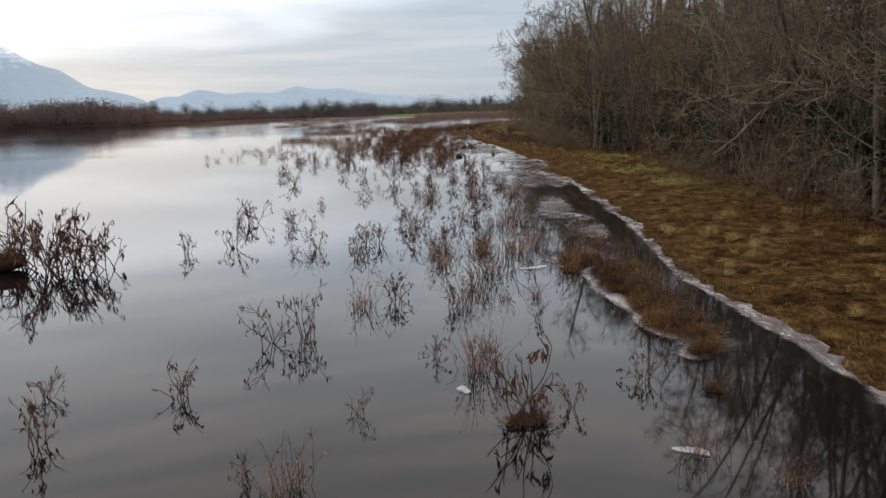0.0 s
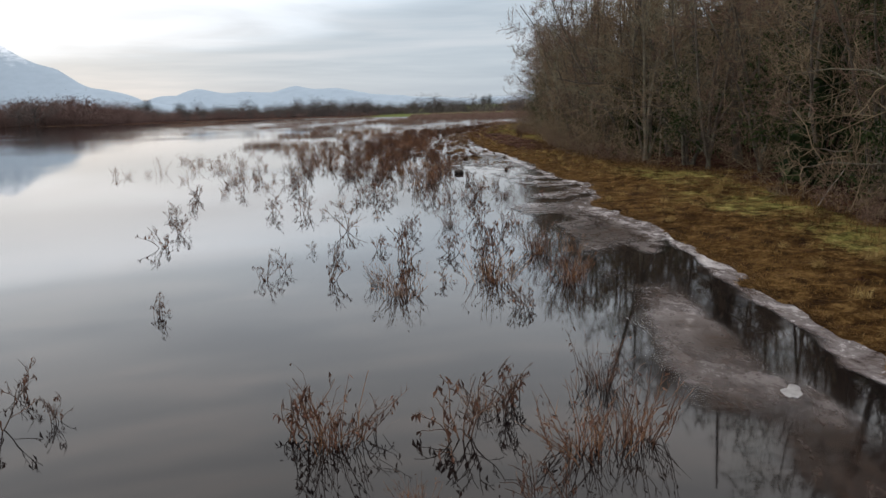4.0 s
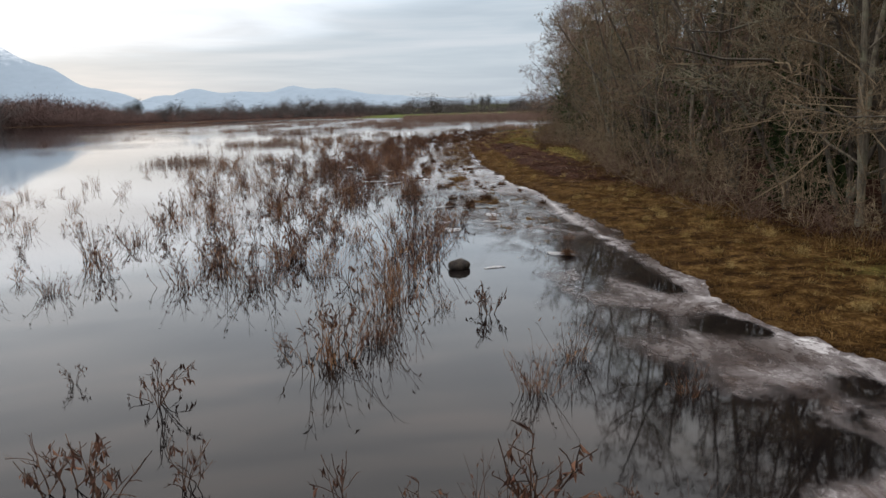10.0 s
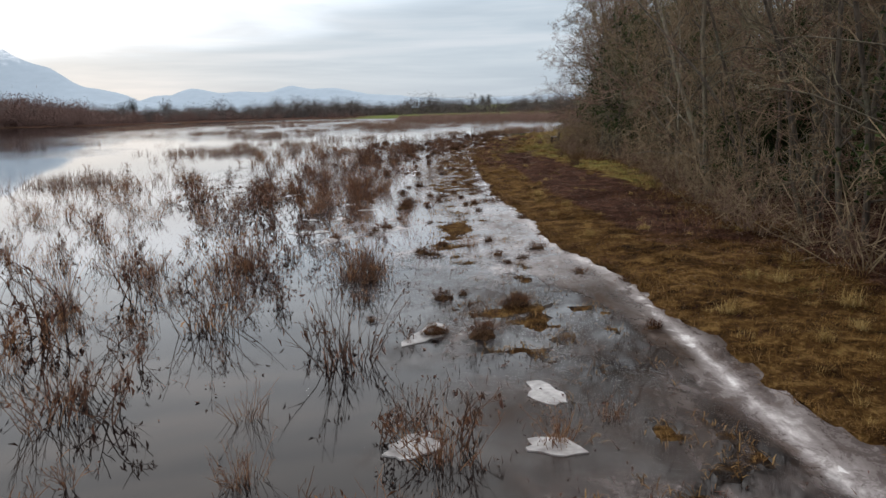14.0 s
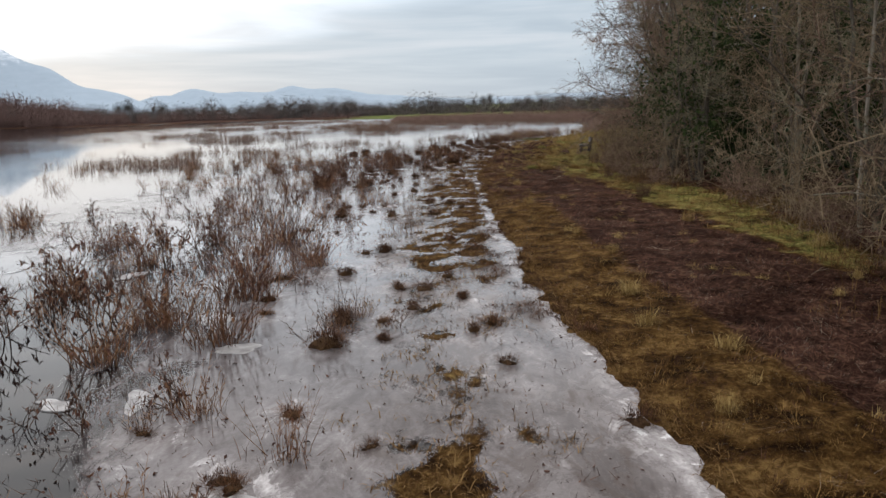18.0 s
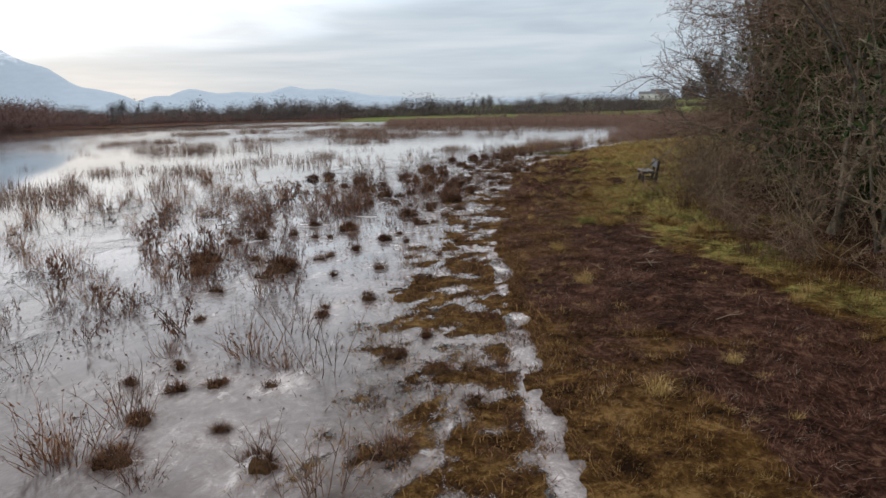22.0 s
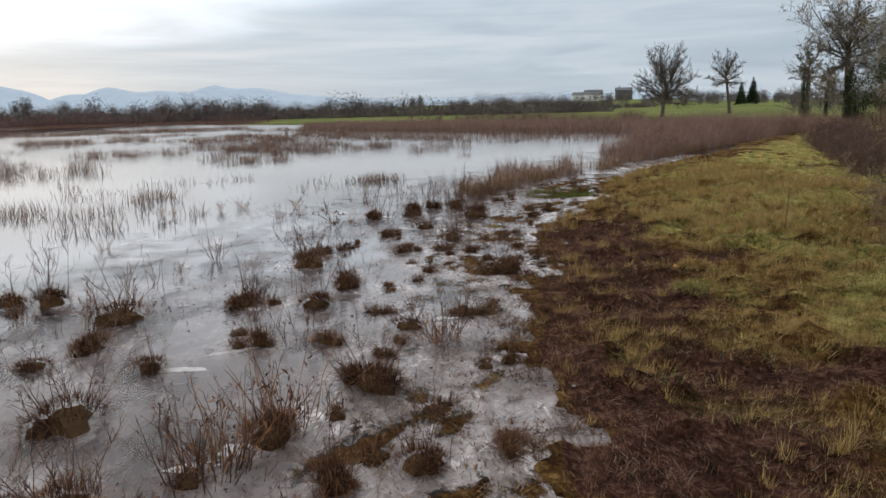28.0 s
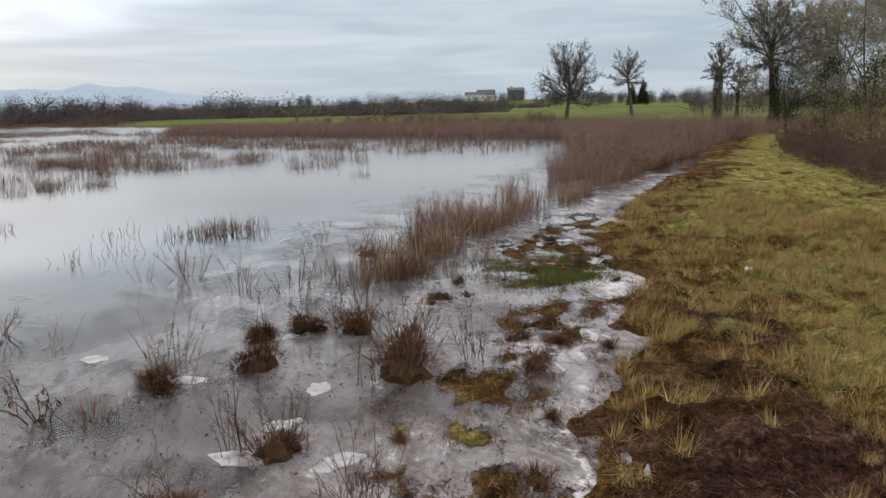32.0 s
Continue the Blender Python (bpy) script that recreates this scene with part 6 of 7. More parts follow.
def dome(rng, heads, fit):
    bm = bmesh.new()
    for cx, cy, r, h in heads:
        made = bmesh.ops.create_icosphere(bm, subdivisions=2, radius=1)["verts"]
        for v in made:
            k = fit * (1 + 0.16 * math.sin(v.co.x * 5 + v.co.y * 3 + r * 40) + 0.12 * math.sin(v.co.y * 7 - v.co.x * 4 + r * 90) + rng.normal() * 0.05)
            v.co = Vector((cx + v.co.x * r * k, cy + v.co.y * r * k, v.co.z * h * k if v.co.z > 0 else v.co.z * 0.12))
    me = bpy.data.meshes.new("hummock")
    bm.to_mesh(me)
    bm.free()
    me.materials.append(HUMMOCK)
    return me


def tussock(rng, r, h, wands_up, blade_count=460, mop_material=None):
    """A sedge tussock: peaty hummocks grown together, a shaggy mop of hanging blades, and bare shoots."""
    mop, shoots = Soup(), Soup()
    heads = [(0.0, 0.0, r, h)]
    for _ in range(rng.integers(1, 4)):
        a, q = rng.uniform(0, 6.28), rng.uniform(0.5, 0.95) * r
        heads.append((math.cos(a) * q, math.sin(a) * q, r * rng.uniform(0.45, 0.75), h * rng.uniform(0.5, 0.95)))
    for cx, cy, rr, hh in heads:
        m = int(blade_count * (rr / r) ** 1.5)
        a = rng.uniform(0, 6.28, m)
        q = np.sqrt(rng.random(m)) * rr
        z = hh * np.sqrt(np.maximum(0, 1 - (q / rr) ** 2)) * 0.85
        base = np.stack([cx + np.cos(a) * q, cy + np.sin(a) * q, z], 1)
        tall = 0.7 + 0.5 * np.sin(a * 2 + rr * 50) * q / rr
        blades(mop, base, a + rng.normal(size=m) * 0.7, 0.1 + 1.1 * q / rr + rng.normal(size=m) * 0.35, rng.uniform(0.08, 0.28, m) * tall, rng.uniform(0.004, 0.009, m), rng, 1.0)
    if wands_up:
        start = np.stack([rng.normal(size=wands_up) * r * 0.45, rng.normal(size=wands_up) * r * 0.45, np.full(wands_up, h * 0.4)], 1)
        ways = unit(np.stack([start[:, 0] * 1.5 + rng.normal(size=wands_up) * 0.3, start[:, 1] * 1.5 + rng.normal(size=wands_up) * 0.3, np.ones(wands_up)], 1))
        p, rr = grow(start, ways, rng.uniform(0.3, 0.85, wands_up), np.full(wands_up, 0.0055), 4, 0.12, 0.02, rng)
        stick(shoots, p, rr, 3)
        p2, r2 = grow(*sprout(p, rr, 4, 0.2, 1.0, 0.5, 0.42, 0.7, rng, 0.25), 2, 0.15, 0.02, rng)
        spikes(shoots, p2[:, 0], p2[:, 2], 0.0036)
        at, ways, size, r3 = sprout(p2, r2, 2, 0.2, 0.9, 0.5, 0.5, 0.7, rng, 0.2)
        spikes(shoots, at, at + ways * size[:, None], 0.0028)
    return dome(rng, heads, 0.66), mop.mesh("grass_mop", mop_material or MOP), (shoots.mesh("shoots", TWIG) if wands_up else None)


TWIGS = [twig_plant(rng) for _ in range(10)]
REEDS = [reed_plant(rng, k) for k in (22, 27, 30, 33, 38, 25, 42, 29)]
TUSSOCKS = [tussock(rng, r, h, w) for r, h, w in ((0.20, 0.15, 0), (0.26, 0.20, 10), (0.30, 0.24, 16), (0.24, 0.20, 7), (0.34, 0.26, 20), (0.20, 0.14, 5), (0.28, 0.18, 13), (0.25, 0.22, 0))]
LOW = [tussock(rng, r, h, 0, 130) for r, h in ((0.14, 0.09), (0.10, 0.07), (0.18, 0.10))]


def set_plant(name, meshes, names, x, y, size, label, category, group, z=0.0):
    ob = thing(name, label, category, group)
    for nm, me in zip(names, meshes):
        if me:
            part(nm, me, ob, kind="stuff" if nm != "hummock" else "")
    ob.matrix_basis = pose(x, y, z, 0, 0, random.uniform(0, 360)) @ Matrix.Diagonal((size * random.uniform(0.8, 1.2), size, size * random.uniform(0.85, 1.15), 1))
    return ob


def put_twig(x, y, tall=0.6):
    set_plant("dead_plant", random.choice(TWIGS), ("stalk_mass", "foliage"), x, y, tall / 0.6, "dark dead plant with curled leaves standing in still water", "plant", "plants in the water")


def put_reed(x, y, tall=0.7):
    set_plant("reed_clump", random.choice(REEDS), ("stalk_mass", "foliage"), x, y, tall / 0.8, "clump of rusty brown dead reeds standing in water", "reeds", "reeds in the water")


def put_tussock(x, y, size=1.0, low=False):
    set_plant("tussock", random.choice(LOW if low else TUSSOCKS), ("hummock", "grass_mop", "shoot_mass"), x, y, size, "brown sedge tussock standing out of the ice", "tussock", "tussocks in the ice").matrix_basis @= Matrix.Diagonal((random.uniform(0.75, 1.35), random.uniform(0.75, 1.05), random.uniform(0.75, 1.05), 1))


for x, y, tall in TWIG_SPOTS:
    put_twig(x, y, min(max(tall, 0.32), 1.0))
for x, y, tall in REED_SPOTS:
    put_reed(x, y, min(max(tall, 0.4), 1.05))
    if tall > 0.6 and y > 62:
        put_reed(x + random.uniform(-0.22, 0.22), y + random.uniform(-0.25, 0.25), min(tall, 1.0) * random.uniform(0.6, 0.85))
for x, y, tall in TUSSOCK_SPOTS:
    put_tussock(x, y, min(max(tall / 0.34, 0.45), 1.35))

# the thinner growth between them
random.seed(3)
for _ in range(70):
    y = random.uniform(6, 66)
    x = random.gauss(0.9, 0.9) if y < 36 else random.gauss(-0.6, 1.9) - 0.02 * y
    if x < float(shore(y)) - 2.4 and random.random() < 0.85:
        (put_twig if random.random() < 0.6 else put_reed)(x, y, random.uniform(0.25, 0.5))
for _ in range(170):
    y = random.uniform(60, 112)
    x = random.gauss(-3.4, 2.4)
    if x < float(shore(y)) - 3.0:
        (put_twig if random.random() < 0.45 else put_reed)(x, y, random.uniform(0.35, 0.7))
for _ in range(60):
    y = random.uniform(38, 70)
    x = random.uniform(-9.5, -3.5)
    if float(rough(np.array(x), np.array(y), 6.0, 4)) > -0.1:
        (put_twig if random.random() < 0.7 else put_reed)(x, y, random.uniform(0.3, 0.7))
for x, y in LOW_TUSSOCKS:
    put_tussock(x, y, random.uniform(0.6, 1.15), True)
SEDGES = [tussock(rng, r, h, w, 620, m) for r, h, w, m in ((0.24, 0.11, 6, MOP), (0.28, 0.13, 10, SEDGE), (0.20, 0.10, 8, MOP), (0.26, 0.10, 4, SEDGE))]
for k, (x, y) in enumerate(SEDGE_BED):
    set_plant("sedge_clump", SEDGES[k % 4], ("hummock", "grass_mop", "shoot_mass"), x, y, random.uniform(0.75, 1.2), "rust-brown sedge clump rimmed with white ice", "sedge", "sedge bed by the shore", -0.02)
for x, y in LOOSE_TUSSOCKS:
    put_tussock(x, y, random.uniform(0.5, 0.85))

# farther beds, beyond counting

def mesh_arrays(me):
    v = np.empty(len(me.vertices) * 3, np.float32)
    me.vertices.foreach_get("co", v)
    t = np.empty(len(me.loops), np.int32)
    me.loops.foreach_get("vertex_index", t)
    return v.reshape(-1, 3), t.reshape(-1, 3)


bed = [mesh_arrays(a) for a, b in REEDS[:4]] + [mesh_arrays(a) for a, b in TWIGS[:2]]
where = []
while len(where) < 300:
    y = rng.uniform(50, 128)
    x = rng.normal(-6.5, 4.5) - 0.02 * (y - 50)
    if x < float(shore(y)) - 4 and rough(np.array(x), np.array(y), 9.0, 3) + 0.7 * rough(np.array(x), np.array(y), 3.0, 9) > 0.0:
        where.append((x, y, 0.0, rng.uniform(0.45, 0.95)))
tagged(new("reed_beds", scatter(bed, where, rng).mesh("reed_beds", REED)), "loose beds of dead brown reeds standing in the lake", "reeds", kind="stuff")

# tall bare shoots in the ice near the meadow
shoot = []
for k in range(3):
    sw, tw = Soup(), Soup()
    p, r = grow(np.array([[0, 0, -0.05]]), np.array([[0.05, 0.03, 1.0]]), np.array([1.7]), np.array([0.011]), 8, 0.05, 0.02, rng)
    stick(sw, p, r, 4)
    at, ways, size, r2 = sprout(p, r, 11, 0.3, 1.0, 0.5, 0.16, 0.7, rng, 0.35)
    spikes(tw, at, at + ways * size[:, None], 0.0045)
    shoot.append((sw.mesh("stem", TWIG), tw.mesh("twig_mass", TWIG)))
for k, (x, y, tall) in enumerate(SHOOT_SPOTS):
    ob = thing("willow_shoot", "single tall bare willow shoot standing in the ice", "sapling", "shoots by the meadow")
    part("stem", shoot[k % 3][0], ob)
    part("twig_mass", shoot[k % 3][1], ob, kind="stuff")
    ob.matrix_basis = pose(x, y, 0.0, 0, 0, k * 77) @ Matrix.Scale(tall / 1.6, 4)
BUSHLETS = []
for k in range(6):
    sw, tw = Soup(), Soup()
    m = 7 + 2 * k
    start = np.stack([rng.normal(size=m) * 0.16, rng.normal(size=m) * 0.16, np.full(m, -0.05)], 1)
    ways = unit(np.stack([start[:, 0] * 1.4 + rng.normal(size=m) * 0.22, start[:, 1] * 1.4 + rng.normal(size=m) * 0.22, np.ones(m)], 1))
    p, r = grow(start, ways, rng.uniform(0.45, 1.05, m), np.full(m, 0.0068), 5, 0.09, 0.02, rng)
    stick(sw, p, r, 3)
    p2, r2 = grow(*sprout(p, r, 5, 0.25, 1.0, 0.45, 0.36, 0.7, rng, 0.3), 2, 0.14, 0.03, rng)
    spikes(tw, p2[:, 0], p2[:, 2], 0.0036)
    at, ways, size, r3 = sprout(p2, r2, 2, 0.2, 0.9, 0.5, 0.5, 0.7, rng, 0.25)
    spikes(tw, at, at + ways * size[:, None], 0.0026)
    BUSHLETS.append((sw.mesh("stalk_mass", BRIAR if k % 2 else TWIG), tw.mesh("twig_mass", BRIAR if k % 2 else TWIG)))
random.seed(8)
spots = [(x + 0.08, y + 0.05) for x, y in FAR_TUSSOCKS[::3]] + [(1.55, 126.11), (2.18, 130.74), (3.34, 124.74), (4.18, 129.27), (5.23, 128.74), (6.5, 128.32), (5.86, 126.32), (7.55, 128.95), (6.81, 124.64), (9.23, 127.79), (7.55, 123.93), (3.02, 130.95), (5.87, 123.33), (9.87, 126.74), (6.07, 133.38), (7.55, 133.69), (9.23, 136.01), (10.71, 137.27), (11.34, 136.32), (6.92, 132.32), (8.39, 132.74)]
while len(spots) < 84:
    y = random.uniform(76, 136)
    x = float(shore(y)) - random.uniform(1.8, 8.0)
    if rough(np.array(x), np.array(y), 5.0, 7) > -0.2:
        spots.append((x, y))
for k, (x, y) in enumerate(spots):
    set_plant("willow_scrub", BUSHLETS[k % 6], ("stalk_mass", "twig_mass"), x, y, random.uniform(0.6, 1.1), "small leafless willow bush standing in the shallow ice", "bush", "willow scrub in the ice")

# ---- broken ice plates ----
random.seed(9)


def plate(k):
    bm = bmesh.new()
    ring = []
    n = 17
    for i in range(n):
        a = 6.283 * i / n
        r = 0.5 * random.uniform(0.8, 1.08) * (0.82 + 0.18 * math.sin(2 * a + k) + 0.10 * math.sin(3 * a + k * 3))
        ring.append((math.cos(a) * r * 1.3, math.sin(a) * r))
    low = [bm.verts.new((x, y, -0.010)) for x, y in ring]
    high = [bm.verts.new((x * 0.985, y * 0.985, 0.003)) for x, y in ring]
    top = bm.verts.new((0, 0, 0.004))
    for i in range(n):
        bm.faces.new((high[i], high[(i + 1) % n], top))
        bm.faces.new((low[i], low[(i + 1) % n], high[(i + 1) % n], high[i]))
    me = bpy.data.meshes.new("ice_plate")
    bm.to_mesh(me)
    bm.free()
    me.materials.append(ICE_PLATE)
    return me


PLATES = [plate(k) for k in range(6)]
for k, (x, y, size) in enumerate(((-1.93, 69.45, 1.0), (-1.08, 68.3, 1.05), (-1.4, 71.8, 0.6), (-2.26, 71.75, 0.5), (0.02, 69.5, 0.9), (1.24, 55.5, 0.75), (3.5, 51.9, 0.6), (2.0, 50.7, 0.35), (1.2, 60.4, 0.9), (2.5, 58.1, 0.7), (2.4, 56.8, 0.6), (1.1, 56.9, 0.7), (0.19, 8.6, 0.25), (2.35, 6.8, 0.3), (1.9, 15.3, 0.5), (4.1, 22.4, 0.4), (-1.44, 74.9, 0.8), (-0.77, 73.5, 0.7), (-4.0, 78.2, 0.7), (-1.39, 98.33, 0.7), (0.08, 101.33, 0.6), (4.72, 122.43, 0.5), (5.24, 123.43, 0.5), (2.18, 125.58, 0.5), (5.26, 121.33, 0.6), (9.45, 124.43, 0.6), (12.39, 127.27, 0.7), (11.55, 128.53, 0.6), (11.97, 129.37, 0.7), (8.58, 110.03, 0.3))):
    ob = tagged(new("ice_plate", PLATES[k % 6]), "white broken plate of thin ice lying on the water", "ice plate", "broken ice")
    ob.matrix_basis = pose(x, y, 0.010, 0, 0, k * 53) @ Matrix.Diagonal((size, size * 0.7, 1, 1))

random.seed(14)
for k, (x, y) in enumerate(FAR_TUSSOCKS[::3]):
    ob = tagged(new("ice_plate", PLATES[k % 6]), "white broken plate of thin ice lying on the water", "ice plate", "broken ice")
    a = random.uniform(0, 6.28)
    ob.matrix_basis = pose(x + 0.38 * math.cos(a), y + 0.38 * math.sin(a), 0.010, 0, 0, random.uniform(-30, 30)) @ Matrix.Diagonal((random.uniform(0.35, 0.75), random.uniform(0.2, 0.4), 1, 1))

# ---- grass of the bank ----
rng = np.random.default_rng(51)


def turf(count, y0, y1, near, wide, test, length, width, lean, material, name, label):
    y = rng.uniform(y0, y1, count)
    x = shore(y) + near + (wide - near) * rng.random(count) ** 1.25
    clump = rough(x, y, 0.8, 5) + 0.9 * rough(x, y, 0.35, 10)
    ok = (land(x, y) > 0.02) & (x < wood_edge(y) + 4) & (test(x, y) > rng.random(count)) & (clump > rng.normal(size=count) * 0.35 - 0.1)
    x, y = x[ok], y[ok]
    n = len(x)
    s = Soup()
    base = np.stack([x, y, ground_z(x, y) - 0.005], 1)
    heading = 2.6 * rough(x, y, 1.3, 7) + rng.normal(size=n) * 0.9
    slips(s, base, heading, rng.uniform(*lean, n), rng.uniform(*length, n), rng.uniform(*width, n))
    return tagged(new(name, s.mesh(name, material)), label, "grass", kind="stuff")


turf(760000, 5, 132, 0.0, 8.5, lambda x, y: (1 - rust_at(x, y)) * (1.1 - green_at(x, y)), (0.03, 0.11), (0.004, 0.008), (0.3, 1.35), OCHRE, "winter_grass", "matted ochre winter grass on the bank")
turf(420000, 20, 100, 2.0, 11.0, lambda x, y: (1 - rust_at(x, y)) * green_at(x, y) * 1.3, (0.03, 0.11), (0.004, 0.008), (0.3, 1.3), GREEN, "green_grass", "short green and straw-coloured grass of the meadow")
turf(520000, 60, 128, 0.1, 8.0, lambda x, y: rust_at(x, y) * 1.1, (0.03, 0.13), (0.004, 0.010), (0.5, 1.5), BRACKEN, "bracken_litter", "dark red-brown litter of dead bracken")
turf(760000, 98, 150, 1.0, 20.0, lambda x, y: (1 - rust_at(x, y)) * np.minimum(green_at(x, y) * 1.5, 1), (0.04, 0.17), (0.004, 0.010), (0.3, 1.3), GREEN, "meadow_grass", "rank green and straw-coloured grass of the meadow")
turf(50000, 60, 128, 0.1, 7.0, lambda x, y: 0.25 + 0.6 * rust_at(x, y), (0.06, 0.24), (0.003, 0.005), (1.1, 1.52), STALK, "straw_litter", "pale broken stalks scattered over the bank")

# dead stalks and leaves washed up along the edge of the ice
n = 90000
y = rng.uniform(74, 130, n)
x = shore(y) - rng.normal(size=n) * 0.55 - 0.2
d = land(x, y)
ok = (d > -1.5) & (d < 0.2) & (rough(x, y, 0.7, 6) + 0.8 * rough(x, y, 0.33, 2) > 0.15 + 0.3 * np.clip(-d, 0, 2))
x, y = x[ok], y[ok]
n = len(x)
s = Soup()
slips(s, np.stack([x, y, np.maximum(ground_z(x, y), 0.010)], 1), rng.uniform(0, 6.28, n), rng.uniform(0.8, 1.5, n), rng.uniform(0.04, 0.16, n), rng.uniform(0.006, 0.014, n))
tagged(new("shore_litter", s.mesh("shore_litter", MOP)), "brown litter of stalks washed up along the ice", "litter", kind="stuff")

# ragged fringe of blades along the water's edge
n = 150000
y = rng.uniform(4, 138, n)
x = shore(y) + rng.uniform(-0.75, 0.75, n)
d = land(x, y)
ok = (d > -0.05) & (d < 0.22) & (rough(x, y, 0.5, 6) > rng.normal(size=n) * 0.5 - 0.2)
x, y = x[ok], y[ok]
n = len(x)
s = Soup()
blades(s, np.stack([x, y, np.maximum(ground_z(x, y), 0.0) - 0.005], 1), 3.1 + rng.normal(size=n) * 0.9, rng.uniform(0.3, 1.3, n), rng.uniform(0.05, 0.19, n), rng.uniform(0.006, 0.012, n), rng, 0.8)
tagged(new("edge_grass", s.mesh("edge_grass", SEDGE)), "brown grass hanging over the edge of the ice", "grass", kind="stuff")

# turf on the islets in the ice
n = 150000
y = rng.uniform(8, 130, n)
x = shore(y) - rng.uniform(0.2, 4.2, n)
ok = (islets(x, y) > -0.02 - 0.22 * rng.random(n) ** 2) & (land(x, y) < 0)
x, y = x[ok], y[ok]
s = Soup()
blades(s, np.stack([x, y, np.maximum(ground_z(x, y) - 0.01, 0.0)], 1), rng.uniform(0, 6.28, len(x)), rng.uniform(0.4, 1.3, len(x)), rng.uniform(0.05, 0.17, len(x)), rng.uniform(0.006, 0.012, len(x)), rng, 0.8)
tagged(new("islet_grass", s.mesh("islet_grass", SEDGE)), "ochre grass on low islets in the ice", "grass", kind="stuff")

# wet moss round the icy inlet
n = 26000
x, y = rng.normal(10.7, 0.9, n), rng.normal(129.3, 0.6, n)
far_half = rng.random(n) < 0.35
x, y = np.where(far_half, rng.normal(10.5, 0.5, n), x), np.where(far_half, rng.normal(128.1, 0.22, n), y)
ok = rough(x, y, 0.9, 3) > -0.3
x, y = x[ok], y[ok]
n = len(x)
s = Soup()
slips(s, np.stack([x, y, np.maximum(ground_z(x, y), 0.012) - 0.004], 1), rng.uniform(0, 6.28, n), rng.uniform(0.3, 1.3, n), rng.uniform(0.03, 0.08, n), rng.uniform(0.008, 0.016, n))
tagged(new("moss", s.mesh("moss", MOSS)), "bright green moss and wet turf round the icy inlet", "moss", kind="stuff")

# pale fringe where the turf meets the wood, and rank grass on the meadow
n = 42000
y = rng.uniform(8, 122, n)
x = wood_edge(y) - 0.2 + rng.normal(size=n) * 0.75
ok = rough(x, y, 1.8, 2) + 0.6 * rough(x, y, 0.7, 11) > rng.normal(size=n) * 0.4
x, y = x[ok], y[ok]
s = Soup()
blades(s, np.stack([x, y, ground_z(x, y) - 0.01], 1), rng.uniform(0, 6.28, len(x)), rng.uniform(0.1, 1.0, len(x)), rng.uniform(0.12, 0.40, len(x)), rng.uniform(0.007, 0.014, len(x)), rng, 0.8)
tagged(new("fringe_grass", s.mesh("fringe_grass", SEDGE)), "straw-coloured rank grass along the foot of the wood", "grass", kind="stuff")

# stalk stubs and leaf litter frozen into the ice
n = 15000
y = rng.uniform(54, 130, n)
x = shore(y) - rng.uniform(0.2, 7.5, n)
ok = (rough(x, y, 3.0, 8) + 0.9 * rough(x, y, 0.6, 3) > 0.35) & (land(x, y) < 0)
x, y = x[ok], y[ok]
n = len(x)
s = Soup()
base = np.stack([x, y, np.full(n, 0.0)], 1)
ways = unit(np.stack([rng.normal(size=n) * 0.5, rng.normal(size=n) * 0.5, rng.uniform(0.2, 1.2, n)], 1))
spikes(s, base, base + ways * rng.uniform(0.04, 0.16, (n, 1)), 0.0045)
leaves(s, np.stack([x + rng.normal(size=n) * 0.3, y + rng.normal(size=n) * 0.3, np.full(n, 0.022)], 1), 0.045, rng)
tagged(new("stubble", s.mesh("stubble", DEAD_LEAF)), "dark stalk stubs and leaf litter frozen into the ice", "stubble", kind="stuff")

# rank straw tufts of the meadow and bank, beyond counting
n = 25000
y = rng.uniform(10, 150, n)
x = shore(y) + rng.uniform(0.3, 15, n)
ok = (rng.random(n) < np.where(y > 104, 1.0 - 0.92 * rust_at(x, y), 0.12)) & (x < wood_edge(y) + 2) & (rough(x, y, 3.0, 6) > rng.normal(size=n) * 0.4 - 0.1)
big = rng.uniform(0.5, 1.0, n)[ok]
x, y, big = np.repeat(x[ok], 60), np.repeat(y[ok], 60), np.repeat(big, 60)
n = len(x)
heading = rng.uniform(0, 6.28, n)
sway = 1.4 * rough(x, y, 2.5, 7)
x, y = x + np.cos(heading) * rng.random(n) * 0.15 * big, y + np.sin(heading) * rng.random(n) * 0.15 * big
s = Soup()
slips(s, np.stack([x, y, ground_z(x, y) - 0.01], 1), np.where(rng.random(n) < 0.6, heading, sway + rng.normal(size=n) * 0.7), rng.uniform(0.15, 1.3, n), rng.uniform(0.08, 0.36, n) * big * (0.55 + 0.45 * smooth(y, 98, 108)) * (1 + 0.45 * smooth(y, 112, 122)), rng.uniform(0.003, 0.007, n) * (1 + 1.1 * smooth(y, 112, 122)))
tagged(new("straw_grass", s.mesh("straw_grass", STRAW)), "bleached straw-coloured tufts among the turf", "grass", kind="stuff")

